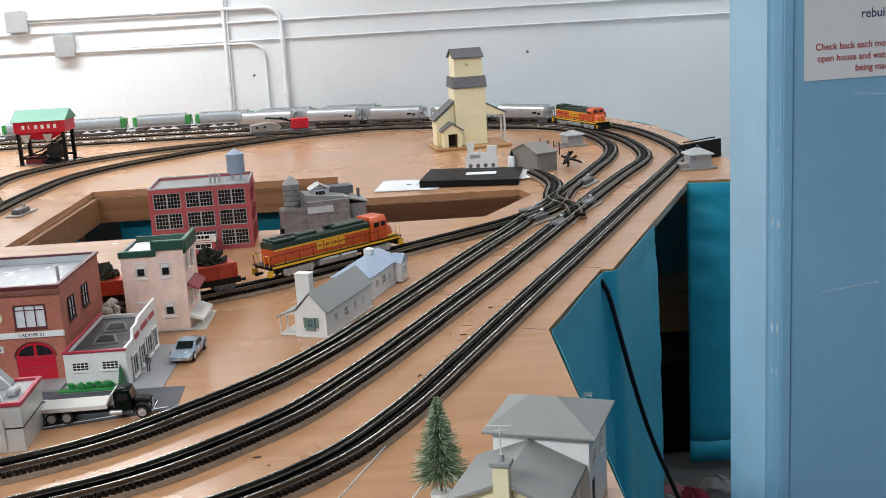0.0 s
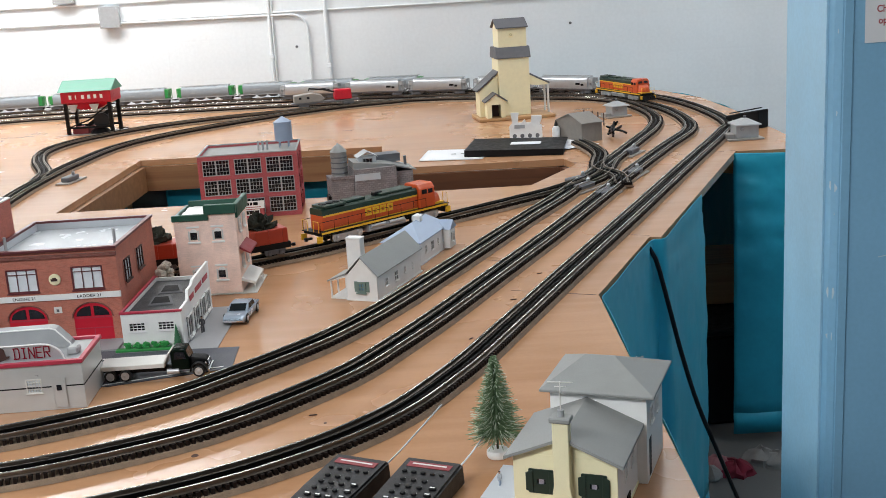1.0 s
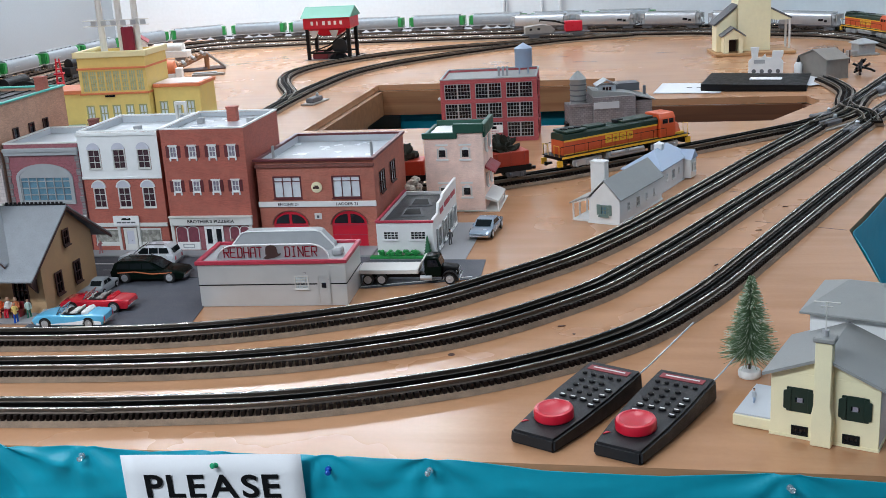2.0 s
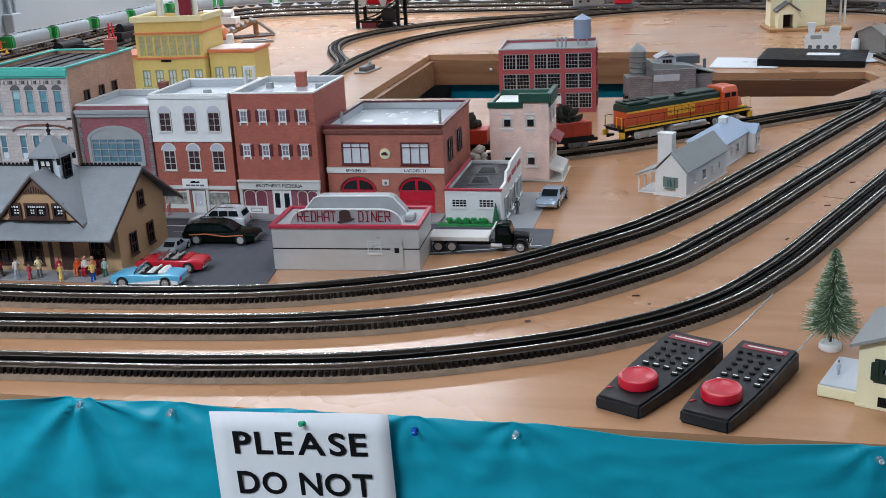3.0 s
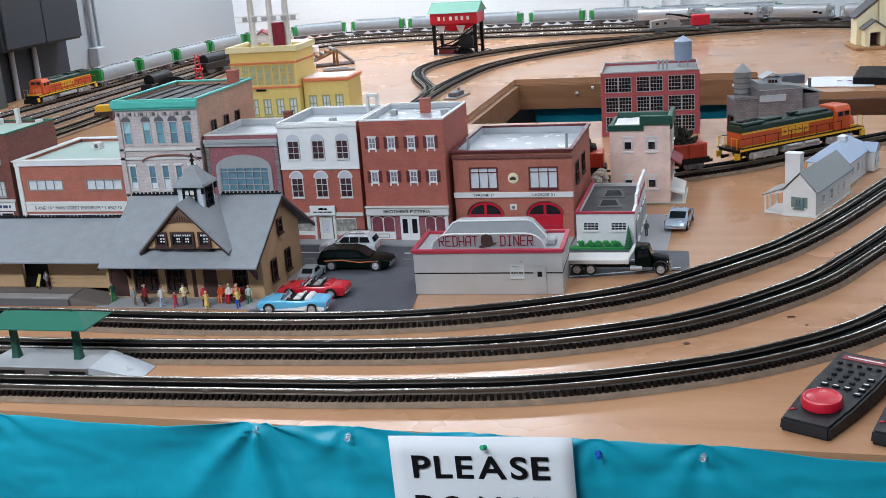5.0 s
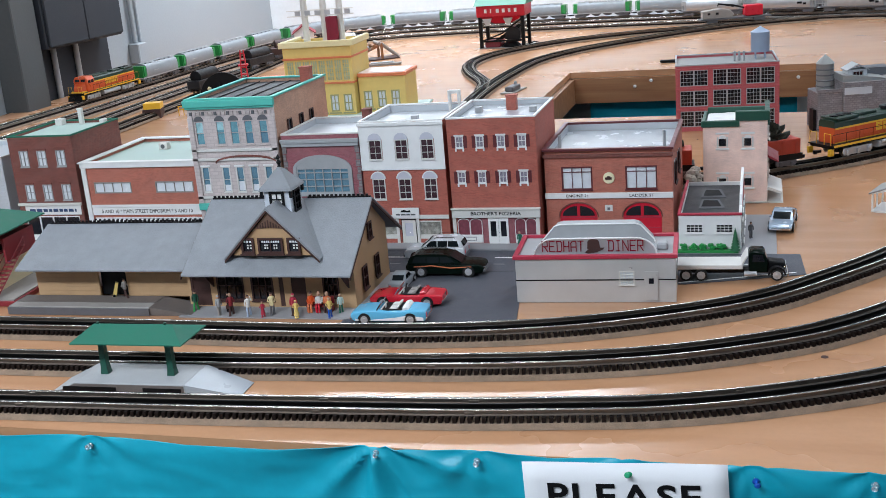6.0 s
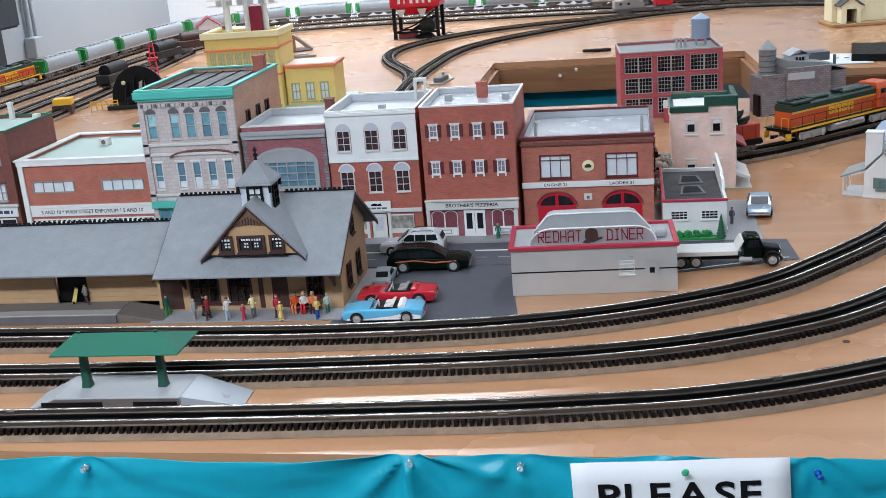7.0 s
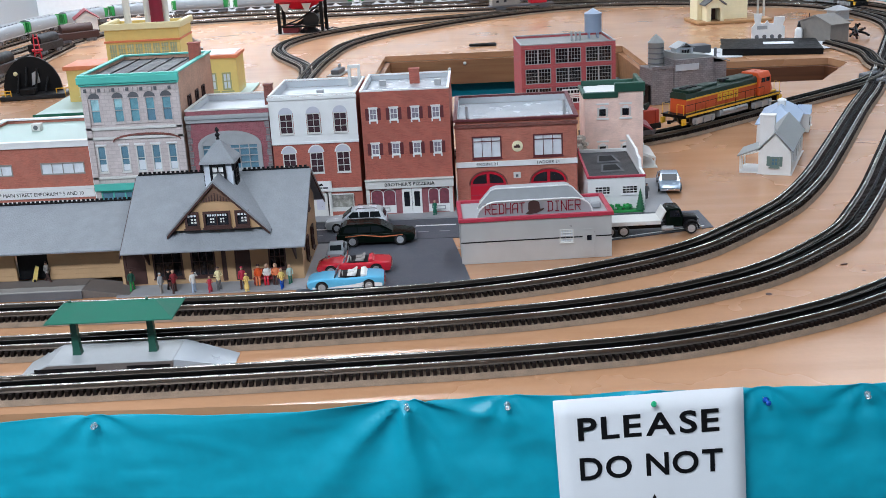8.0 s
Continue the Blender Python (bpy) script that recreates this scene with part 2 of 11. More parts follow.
M = dict(
    ply=wood_material("plywood_varnish", (0.485, 0.262, 0.142), (0.435, 0.222, 0.113), 0.24, "x", 7.0, 0.0),
    board=wood_material("stained_board", (0.34, 0.165, 0.075), (0.25, 0.105, 0.045), 0.45, "x", 16.0),
    board_red=wood_material("dark_red_board", (0.15, 0.055, 0.022), (0.1, 0.034, 0.014), 0.5, "x", 16.0),
    board_pale=wood_material("pale_board", (0.5, 0.29, 0.13), (0.4, 0.2, 0.08), 0.5, "x", 16.0),
    wall_white=material("white_wall_paint", (0.76, 0.79, 0.81), 0.55, vary=0.04, scale=2.5, fine=120, bump=0.1),
    wall_block=brick_material("painted_block_wall", (0.77, 0.8, 0.82), (0.765, 0.795, 0.815), 0.4, 0.2, 0.55, 0.006),
    wall_blue=material("blue_wall_paint", (0.22, 0.46, 0.66), 0.5, vary=0.07, scale=4.0, fine=160, bump=0.12),
    jamb_lit=material("lit_jamb_paint", (0.33, 0.58, 0.76), 0.5, vary=0.08, scale=9.0, fine=160, bump=0.15),
    khaki=material("khaki_window_frame", (0.36, 0.34, 0.16), 0.55, vary=0.1, bump=0.06),
    roof_pink=material("pinkish_white_roof", (0.78, 0.66, 0.62), 0.6, vary=0.06, bump=0.05),
    # The side wall's shade is put into this grey-blue colour.
    wall_shade=material("shaded_wall_paint", (0.34, 0.375, 0.4), 0.55, vary=0.06, scale=2.5, fine=120, bump=0.1),
    wall_dark=material("dark_grey_wall_paint", (0.075, 0.082, 0.085), 0.6, vary=0.1, scale=3, fine=120, bump=0.1),
    car_glass=material("tinted_car_glass", (0.01, 0.014, 0.016), 0.1, vary=0.15, scale=80, bump=0.0, spec=0.12),
    cloth_pink=material("dusty_pink_cloth", (0.34, 0.13, 0.14), 0.9, vary=0.15, scale=40, bump=0.2),
    cloth_crimson=material("crimson_cloth", (0.2, 0.012, 0.03), 0.9, vary=0.15, scale=40, bump=0.2),
    cloth_grey=material("grey_dust_sheet", (0.22, 0.21, 0.2), 0.9, vary=0.15, scale=20, bump=0.2),
    glass_sky=material("pale_teal_blind", (0.34, 0.58, 0.62), 0.3, vary=0.3, scale=90, bump=0.0),
    glass_teal=material("teal_window_pane", (0.16, 0.36, 0.43), 0.15, vary=0.35, scale=70, bump=0.0),
    ramp_grey=material("glossy_grey_ramp", (0.36, 0.39, 0.42), 0.34, vary=0.08, scale=40, bump=0.04, spec=0.7),
    cabinet=material("blue_black_paint", (0.03, 0.034, 0.042), 0.6, vary=0.15, scale=6, bump=0.1, spec=0.3),
    chip=material("chipped_plaster", (0.5, 0.62, 0.7), 0.8, vary=0.15, scale=80, bump=0.3),
    wall_grey=material("unseen_wall_grey", (0.33, 0.34, 0.35), 0.6, vary=0.05, scale=2.5, fine=120, bump=0.1),
    concrete=material("concrete_floor", (0.11, 0.107, 0.104), 0.7, vary=0.2, scale=4, fine=200),
    ceiling=material("ceiling_cool_tint", (0.47, 0.57, 0.66), 0.8, vary=0.04, scale=3, fine=150),
    cork=material("cork_roadbed", (0.25, 0.178, 0.125), 0.9, vary=0.3, scale=70, fine=900, bump=0.5),
    tie=material("stained_tie", (0.0105, 0.0062, 0.005), 0.65, vary=0.4, scale=90, fine=1200, bump=0.4, each=0.3, spec=0.14),
    rail_head=material("polished_rail_head", (0.5, 0.48, 0.45), 0.24, 1.0, vary=0.12, scale=25, fine=500, bump=0.0),
    rail=material("nickel_rail", (0.19, 0.16, 0.135), 0.42, 0.85, vary=0.12, scale=25, fine=500, bump=0.0),
    rail_dull=material("dull_rail", (0.2, 0.17, 0.14), 0.42, 1.0, vary=0.2, scale=25, fine=500, bump=0.0),
    rail_black=material("blackened_rail", (0.003, 0.0028, 0.0028), 0.45, vary=0.2, bump=0.0, spec=0.15),
    vinyl=material("teal_vinyl", (0.003, 0.305, 0.415), 0.44, vary=0.09, scale=6, fine=60, bump=0.06, spec=0.35),
    paper=material("paper", (0.72, 0.73, 0.75), 0.8, vary=0.02, scale=20, fine=600, bump=0.05),
    ink=material("black_ink", (0.006, 0.006, 0.007), 0.7, vary=0.1, bump=0, spec=0.1),
    ink_red=material("red_ink", (0.4, 0.06, 0.07), 0.7, vary=0.08, bump=0),
    ink_blue=material("slate_ink", (0.03, 0.06, 0.14), 0.7, vary=0.08, bump=0),
    brick=brick_material("red_brown_brick", (0.42, 0.112, 0.08), (0.44, 0.15, 0.11), vary=0.13),
    brick_orange=brick_material("orange_brick", (0.46, 0.145, 0.1), (0.49, 0.2, 0.145), vary=0.13),
    brick_dark=brick_material("dark_red_brick", (0.19, 0.055, 0.042), (0.24, 0.12, 0.1)),
    brick_maroon=brick_material("maroon_brick", (0.3, 0.092, 0.11), (0.33, 0.15, 0.16), vary=0.16),
    brick_pink=brick_material("pink_brick", (0.93, 0.7, 0.61), (0.91, 0.68, 0.59), vary=0.05),
    brick_factory=brick_material("factory_brick", (0.46, 0.075, 0.09), (0.42, 0.14, 0.13), vary=0.1),
    stone=brick_material("buff_stone", (0.58, 0.505, 0.49), (0.5, 0.43, 0.42), 0.013, 0.0065, vary=0.06),
    stone_grey=brick_material("grey_stone", (0.24, 0.215, 0.22), (0.16, 0.145, 0.15), 0.01, 0.005, vary=0.15),
    brick_tan=brick_material("tan_brown_brick", (0.52, 0.3, 0.205), (0.5, 0.31, 0.23), vary=0.14),
    white=material("white_plastic", (0.8, 0.8, 0.79), 0.45, vary=0.05, bump=0.06),
    car_grey=material("pale_grey_car_paint", (0.28, 0.305, 0.325), 0.5, vary=0.08, bump=0.05),
    shed_grey=material("grey_card", (0.21, 0.19, 0.17), 0.7, vary=0.15, bump=0.1),
    off_white=material("off_white_paint", (0.66, 0.65, 0.62), 0.55, vary=0.08, bump=0.08),
    cream=material("cream_plastic", (0.8, 0.7, 0.4), 0.5, vary=0.05, bump=0.06),
    cream_light=material("pale_cream_plastic", (0.85, 0.78, 0.52), 0.5, vary=0.05, bump=0.06),
    yellow=material("yellow_plastic", (0.76, 0.56, 0.18), 0.45, vary=0.06, bump=0.06),
    orange=material("orange_paint", (0.62, 0.088, 0.02), 0.35, vary=0.07, bump=0.04),
    orange_roof=material("orange_trim", (0.7, 0.2, 0.08), 0.5, vary=0.08, bump=0.06),
    loco_yellow=material("loco_yellow", (0.8, 0.45, 0.03), 0.35, vary=0.05, bump=0.03),
    loco_green=material("loco_dark_green", (0.01, 0.032, 0.02), 0.4, vary=0.15, bump=0.05),
    green=material("green_paint", (0.01, 0.135, 0.085), 0.72, vary=0.1, bump=0.06),
    green_bright=material("bright_green_plastic", (0.02, 0.26, 0.06), 0.45, vary=0.1, bump=0.06),
    green_dark=material("dark_green_plastic", (0.012, 0.075, 0.05), 0.4, vary=0.12, bump=0.06),
    green_tower=material("mint_green_roof", (0.09, 0.27, 0.19), 0.5, vary=0.08, bump=0.05),
    teal_trim=material("turquoise_trim", (0.09, 0.5, 0.42), 0.5, vary=0.08, bump=0.06),
    car_rust=material("red_oxide_paint", (0.4, 0.038, 0.014), 0.45, vary=0.12, bump=0.05),
    red=material("red_plastic", (0.55, 0.008, 0.028), 0.35, vary=0.08, bump=0.04),
    red_dark=material("dark_red_paint", (0.24, 0.022, 0.03), 0.5, vary=0.12, bump=0.08),
    crimson=material("crimson_trim", (0.42, 0.03, 0.06), 0.45, vary=0.08, bump=0.04),
    black=material("black_plastic", (0.005, 0.005, 0.006), 0.5, vary=0.2, bump=0.08, spec=0.2),
    charcoal=material("charcoal_plastic", (0.012, 0.012, 0.014), 0.5, vary=0.12, fine=1500, bump=0.15, spec=0.35),
    roof_grey=material("grey_roof", (0.27, 0.277, 0.27), 0.6, vary=0.1, scale=45, bump=0.15),
    roof_pale=material("pale_roof", (0.5, 0.53, 0.56), 0.38, vary=0.08, scale=25, bump=0.08),
    roof_white=material("white_roof", (0.44, 0.47, 0.5), 0.24, vary=0.05, scale=25, bump=0.08),
    roof_mint=material("mint_roof", (0.42, 0.55, 0.5), 0.5, vary=0.08, scale=25, bump=0.08),
    roof_dark=material("tar_roof", (0.026, 0.027, 0.031), 0.55, vary=0.2, scale=40, bump=0.2),
    roof_blue=material("blue_grey_roof", (0.34, 0.42, 0.55), 0.5, vary=0.06, scale=40, bump=0.08),
    grey=material("grey_plastic", (0.36, 0.37, 0.38), 0.5, vary=0.1, bump=0.08),
    grey_dark=material("dark_grey_paint", (0.11, 0.11, 0.12), 0.55, vary=0.15, bump=0.1),
    grey_warm=material("warm_grey_plastic", (0.3, 0.28, 0.26), 0.6, vary=0.12, bump=0.1),
    diner=material("brushed_silver_paint", (0.57, 0.57, 0.565), 0.35, 0.35, vary=0.08, scale=30, bump=0.05),
    silver=material("silver_paint", (0.5, 0.51, 0.53), 0.36, 0.55, vary=0.1, scale=30, bump=0.04),
    steel=material("galvanised_steel", (0.5, 0.52, 0.54), 0.4, 0.8, vary=0.12, bump=0.05),
    chrome=material("chrome", (0.8, 0.8, 0.82), 0.1, 1.0, vary=0.03, bump=0),
    asphalt=material("printed_asphalt", (0.072, 0.077, 0.094), 0.62, vary=0.15, scale=30, fine=1400, bump=0.2),
    sidewalk=material("printed_sidewalk", (0.3, 0.3, 0.31), 0.65, vary=0.12, scale=30, bump=0.1),
    tan=material("tan_station_siding", (0.47, 0.295, 0.155), 0.6, vary=0.1, bump=0.12),
    brown_dark=material("dark_brown_trim", (0.055, 0.022, 0.018), 0.6, vary=0.2, bump=0.1),
    deck_brown=material("brown_grey_deck", (0.13, 0.11, 0.1), 0.7, vary=0.2, bump=0.15),
    shingle=material("grey_shingle", (0.24, 0.255, 0.275), 0.6, vary=0.16, scale=50, fine=500, bump=0.5),
    glass=material("dark_window_pane", (0.012, 0.013, 0.018), 0.12, vary=0.3, scale=50, bump=0.0),
    grey_pane=material("grey_shop_pane", (0.3, 0.29, 0.26), 0.25, vary=0.6, scale=130, bump=0.0),
    glass_blue=material("blue_window_pane", (0.12, 0.24, 0.32), 0.15, vary=0.3, scale=60, bump=0.0),
    glass_mauve=material("mauve_window_pane", (0.3, 0.27, 0.33), 0.25, vary=0.35, scale=180, bump=0.0),
    arch_grey=material("pale_grey_arch_panel", (0.55, 0.55, 0.62), 0.6, vary=0.06, bump=0.05),
    cupola_pale=material("pale_grey_cupola_paint", (0.56, 0.6, 0.66), 0.6, vary=0.08, bump=0.1),
    gable_brown=material("weathered_brown_gable", (0.16, 0.09, 0.06), 0.7, vary=0.2, bump=0.2),
    curtain=material("maroon_shop_curtain", (0.2, 0.05, 0.07), 0.5, vary=0.4, scale=160, bump=0.05),
    glass_pale=material("pale_window_pane", (0.72, 0.76, 0.8), 0.2, vary=0.1, scale=60, bump=0.0),
    rubber=material("tyre_rubber", (0.011, 0.011, 0.011), 0.7, vary=0.15, bump=0.1),
    car_blue=material("sky_blue_enamel", (0.12, 0.45, 0.68), 0.2, vary=0.04, bump=0.0, coat=0.5),
    car_red=material("red_enamel", (0.55, 0.015, 0.03), 0.18, vary=0.04, bump=0.0, coat=0.5),
    glass_wine=material("wine_dark_pane", (0.06, 0.028, 0.036), 0.2, vary=0.4, scale=120, bump=0.0),
    sign_red=material("deep_red_sign_letters", (0.24, 0.005, 0.018), 0.7, vary=0.2, bump=0.04, spec=0.2),
    lichen=material("pale_dried_lichen", (0.52, 0.47, 0.4), 0.9, vary=0.35, scale=60, fine=600, bump=0.6),
    scrub=material("dark_scrub_load", (0.022, 0.024, 0.016), 0.9, vary=0.6, scale=90, fine=700, bump=0.6),
    car_black=material("black_enamel", (0.003, 0.007, 0.005), 0.2, vary=0.04, bump=0.0, spec=0.05),
    car_silver=material("silver_enamel", (0.7, 0.73, 0.76), 0.25, 0.15, vary=0.04, bump=0.0, coat=0.5),
    car_pale=material("pale_blue_enamel", (0.36, 0.45, 0.55), 0.22, 0.3, vary=0.04, bump=0.0, coat=0.5),
    needle=material("frosted_needle", (0.11, 0.19, 0.09), 0.7, vary=0.45, scale=300, bump=0.1),
    needle_frost=material("needle_frost", (0.5, 0.58, 0.46), 0.7, vary=0.2, scale=300, bump=0.1),
    bark=material("wire_stem", (0.06, 0.045, 0.03), 0.7, vary=0.2, bump=0.2),
    shutter_dark=material("black_green_shutter", (0.009, 0.024, 0.016), 0.4, vary=0.15, bump=0.05),
    shutter_maroon=material("maroon_shutter", (0.12, 0.022, 0.026), 0.45, vary=0.15, bump=0.05),
    green_pane=material("pale_green_pane", (0.46, 0.5, 0.33), 0.3, vary=0.15, scale=60, bump=0.0),
    shutter=material("grey_green_shutter", (0.15, 0.22, 0.2), 0.5, vary=0.1, bump=0.05),
    shrub=material("shrub_green", (0.012, 0.12, 0.045), 0.6, vary=0.25, scale=200, bump=0.4),
    skin=material("figure_paint", (0.5, 0.3, 0.2), 0.6, vary=0.05, bump=0),
    clear=material("clear_plastic", (0.93, 0.97, 1.0), 0.1, vary=0.01, bump=0, spec=0.6),
    pin_green=material("green_pin", (0.02, 0.35, 0.16), 0.15, vary=0.05, bump=0),
    pin_blue=material("blue_pin", (0.01, 0.08, 0.42), 0.15, vary=0.05, bump=0),
    lamp_glow=emitter("diffuser_glow", (0.95, 0.98, 1.0), 3.0),
)

M["ply"].node_tree.nodes["Principled BSDF"].inputs["Specular IOR Level"].default_value = 0.46
M["clear"].node_tree.nodes["Principled BSDF"].inputs["Transmission Weight"].default_value = 0.85

# ---- mesh tools ----


class Shape:
    """Collects vertices and faces of one mesh."""

    def __init__(self):
        self.v, self.f = [], []

    def add(self, vs, fs):
        o = len(self.v)
        self.v += [tuple(p) for p in vs]
        self.f += [tuple(i + o for i in f) for f in fs]
        return self

    def box(self, x0, x1, y0, y1, z0, z1):
        return self.add([(x, y, z) for z in (z0, z1) for y in (y0, y1) for x in (x0, x1)],
                        [(0, 2, 3, 1), (4, 5, 7, 6), (0, 1, 5, 4), (2, 6, 7, 3), (0, 4, 6, 2), (1, 3, 7, 5)])

    def prism(self, pts, a0, a1, axis="y"):
        """A closed outline, pushed along an axis: outline (x, z) for y, (y, z) for x, (x, y) for z."""
        put = {"y": lambda p, a: (p[0], a, p[1]), "x": lambda p, a: (a, p[0], p[1]), "z": lambda p, a: (p[0], p[1], a)}[axis]
        n = len(pts)
        return self.add([put(p, a) for a in (a0, a1) for p in pts],
                        [tuple(range(n)), tuple(range(2 * n - 1, n - 1, -1))] + [(i, i + n, (i + 1) % n + n, (i + 1) % n) for i in range(n)])

    def lathe(self, prof, n=16, c=(0, 0, 0), axis="z", turn=0.0):
        """A profile of (radius, height), spun round an axis through c."""
        put = {"z": lambda r, h, a: (c[0] + r * math.cos(a), c[1] + r * math.sin(a), c[2] + h),
               "y": lambda r, h, a: (c[0] + r * math.cos(a), c[1] + h, c[2] + r * math.sin(a)),
               "x": lambda r, h, a: (c[0] + h, c[1] + r * math.cos(a), c[2] + r * math.sin(a))}[axis]
        vs = [put(r, h, 2 * math.pi * i / n + turn) for r, h in prof for i in range(n)]
        fs = [(k * n + i, k * n + (i + 1) % n, (k + 1) * n + (i + 1) % n, (k + 1) * n + i) for k in range(len(prof) - 1) for i in range(n)]
        fs += [tuple(range(n))[::-1], tuple((len(prof) - 1) * n + i for i in range(n))]
        return self.add(vs, fs)

    def cyl(self, c, r, h, n=12, axis="z", r2=None):
        return self.lathe([(r, 0), (r if r2 is None else r2, h)], n, c, axis)

    def tube(self, pts, r, n=6):
        pts = [Vector(p) for p in pts]
        vs, fs = [], []
        for i, p in enumerate(pts):
            d = (pts[min(i + 1, len(pts) - 1)] - pts[max(i - 1, 0)]).normalized()
            side = d.cross(Vector((0, 0, 1)) if abs(d.z) < 0.9 else Vector((1, 0, 0))).normalized()
            up = side.cross(d)
            vs += [p + r * (math.cos(2 * math.pi * k / n) * side + math.sin(2 * math.pi * k / n) * up) for k in range(n)]
        for i in range(len(pts) - 1):
            fs += [(i * n + k, i * n + (k + 1) % n, (i + 1) * n + (k + 1) % n, (i + 1) * n + k) for k in range(n)]
        fs += [tuple(range(n))[::-1], tuple(len(vs) - n + k for k in range(n))]
        return self.add(vs, fs)

    def wall(self, x0, x1, z0, z1, y0, y1, holes=()):
        """An upright slab along x with openings (x0, x1, z0, z1) right through it."""
        xs = sorted({x0, x1, *[h[0] for h in holes], *[h[1] for h in holes]})
        zs = sorted({z0, z1, *[h[2] for h in holes], *[h[3] for h in holes]})
        nx, nz = len(xs) - 1, len(zs) - 1
        solid = {(i, k) for i in range(nx) for k in range(nz)
                 if not any(h[0] < (xs[i] + xs[i + 1]) / 2 < h[1] and h[2] < (zs[k] + zs[k + 1]) / 2 < h[3] for h in holes)}
        at, vs, fs = {}, [], []

        def v(i, k, b):
            if (i, k, b) not in at:
                at[i, k, b] = len(vs)
                vs.append((xs[i], y1 if b else y0, zs[k]))
            return at[i, k, b]

        for i, k in sorted(solid):
            fs.append((v(i, k, 0), v(i + 1, k, 0), v(i + 1, k + 1, 0), v(i, k + 1, 0)))
            fs.append((v(i, k, 1), v(i, k + 1, 1), v(i + 1, k + 1, 1), v(i + 1, k, 1)))
            for di, dk, a, b in ((-1, 0, (0, 1), (0, 0)), (1, 0, (1, 0), (1, 1)), (0, -1, (0, 0), (1, 0)), (0, 1, (1, 1), (0, 1))):
                if (i + di, k + dk) not in solid:
                    fs.append((v(i + a[0], k + a[1], 0), v(i + a[0], k + a[1], 1), v(i + b[0], k + b[1], 1), v(i + b[0], k + b[1], 0)))
        return self.add(vs, fs)

    def moved(self, m):
        self.v = [tuple(m @ Vector(p)) for p in self.v]
        return self

    def join(self, other, m=None):
        return self.add([tuple(m @ Vector(p)) for p in other.v] if m else other.v, other.f)

    def mesh(self, name, mat, bevel=0.0, smooth=False, segments=1):
        me = bpy.data.meshes.new(name)
        me.from_pydata(self.v, [], self.f)
        bm = bmesh.new()
        bm.from_mesh(me)
        bmesh.ops.recalc_face_normals(bm, faces=bm.faces)
        if bevel:
            sharp = [e for e in bm.edges if len(e.link_faces) == 2 and e.calc_face_angle() > 0.5]
            bmesh.ops.bevel(bm, geom=sharp, offset=bevel, segments=segments, affect="EDGES", clamp_overlap=True)
        if smooth:
            for face in bm.faces:
                face.smooth = True
            for e in bm.edges:
                if len(e.link_faces) == 2 and e.calc_face_angle() > 0.7:
                    e.smooth = False
        bm.to_mesh(me)
        bm.free()
        me.materials.append(mat)
        return me


def thing(name, x, y, z=T, rz=0.0, label="", category="", group="", kind=""):
    ob = new(name)
    ob.empty_display_size = 0.02
    ob.matrix_world = pose(x, y, z, 0, 0, rz)
    return tagged(ob, label, category, group, kind)


def part(name, shape, mat, parent, label="", bevel=0.0, smooth=False, segments=1, kind=""):
    """Links a shape, or a mesh that is shared, as one mesh object under a thing or a part."""
    me = shape.mesh(name, mat, bevel, smooth, segments) if isinstance(shape, Shape) else shape
    ob = new(name, me)
    ob.parent = parent
    return tagged(ob, label, kind=kind)


def setting(name, shape, mat, label, category="", bevel=0.0, smooth=False):
    ob = new(name, shape.mesh(name, mat, bevel, smooth))
    return tagged(ob, label, category or name.split("_")[0], kind="structure")


def writing(text, size, mat, parent, m, name="lettering", thick=0.0002, font_stretch=1.0, bold=0.0):
    """Raised letters in the built-in font, turned into a mesh, centred on the pose m (they face along its z)."""
    cu = bpy.data.curves.new(name, "FONT")
    cu.body, cu.size, cu.extrude, cu.align_x, cu.align_y = text, size, thick, "CENTER", "CENTER"
    cu.offset = bold
    cu.resolution_u = 4
    tmp = bpy.data.objects.new(name, cu)
    scene.collection.objects.link(tmp)
    bpy.context.view_layer.update()
    me = bpy.data.meshes.new_from_object(tmp.evaluated_get(bpy.context.evaluated_depsgraph_get()))
    bpy.data.objects.remove(tmp)
    bpy.data.curves.remove(cu)
    me.transform(m @ Matrix.Diagonal((font_stretch, 1, 1, 1)))
    me.name = name
    me.materials.clear()
    me.materials.append(mat)
    ob = new(name, me)
    ob.parent = parent
    return ob


def smooth_path(pts, step, closed=False):
    """A curve through the points (Catmull-Rom), cut into even steps. Gives points and directions."""
    P = [Vector((*p, 0)) if len(p) == 2 else Vector(p) for p in pts]
    n = len(P)
    dense = []
    for i in range(n if closed else n - 1):
        if closed:
            a, b, c, d = P[(i - 1) % n], P[i], P[(i + 1) % n], P[(i + 2) % n]
        else:
            b, c = P[i], P[i + 1]
            a = P[i - 1] if i else 2 * b - c
            d = P[i + 2] if i + 2 < n else 2 * c - b
        for k in range(24):
            u = k / 24
            dense.append(0.5 * (2 * b + (c - a) * u + (2 * a - 5 * b + 4 * c - d) * u * u + (3 * b - a - 3 * c + d) * u ** 3))
    dense.append(P[0] if closed else P[-1])
    seg = [(q - p).length for p, q in zip(dense, dense[1:])]
    total = sum(seg)
    count = max(2, round(total / step))
    out, i, done = [], 0, 0.0
    for k in range(count + 1):
        s = total * k / count
        while i < len(seg) - 1 and done + seg[i] < s:
            done += seg[i]
            i += 1
        out.append(dense[i].lerp(dense[i + 1], min(1, max(0, (s - done) / max(seg[i], 1e-9)))))
    dirs = [(out[min(k + 1, count)] - out[max(k - 1, 0)]).normalized() for k in range(count + 1)]
    return out, dirs

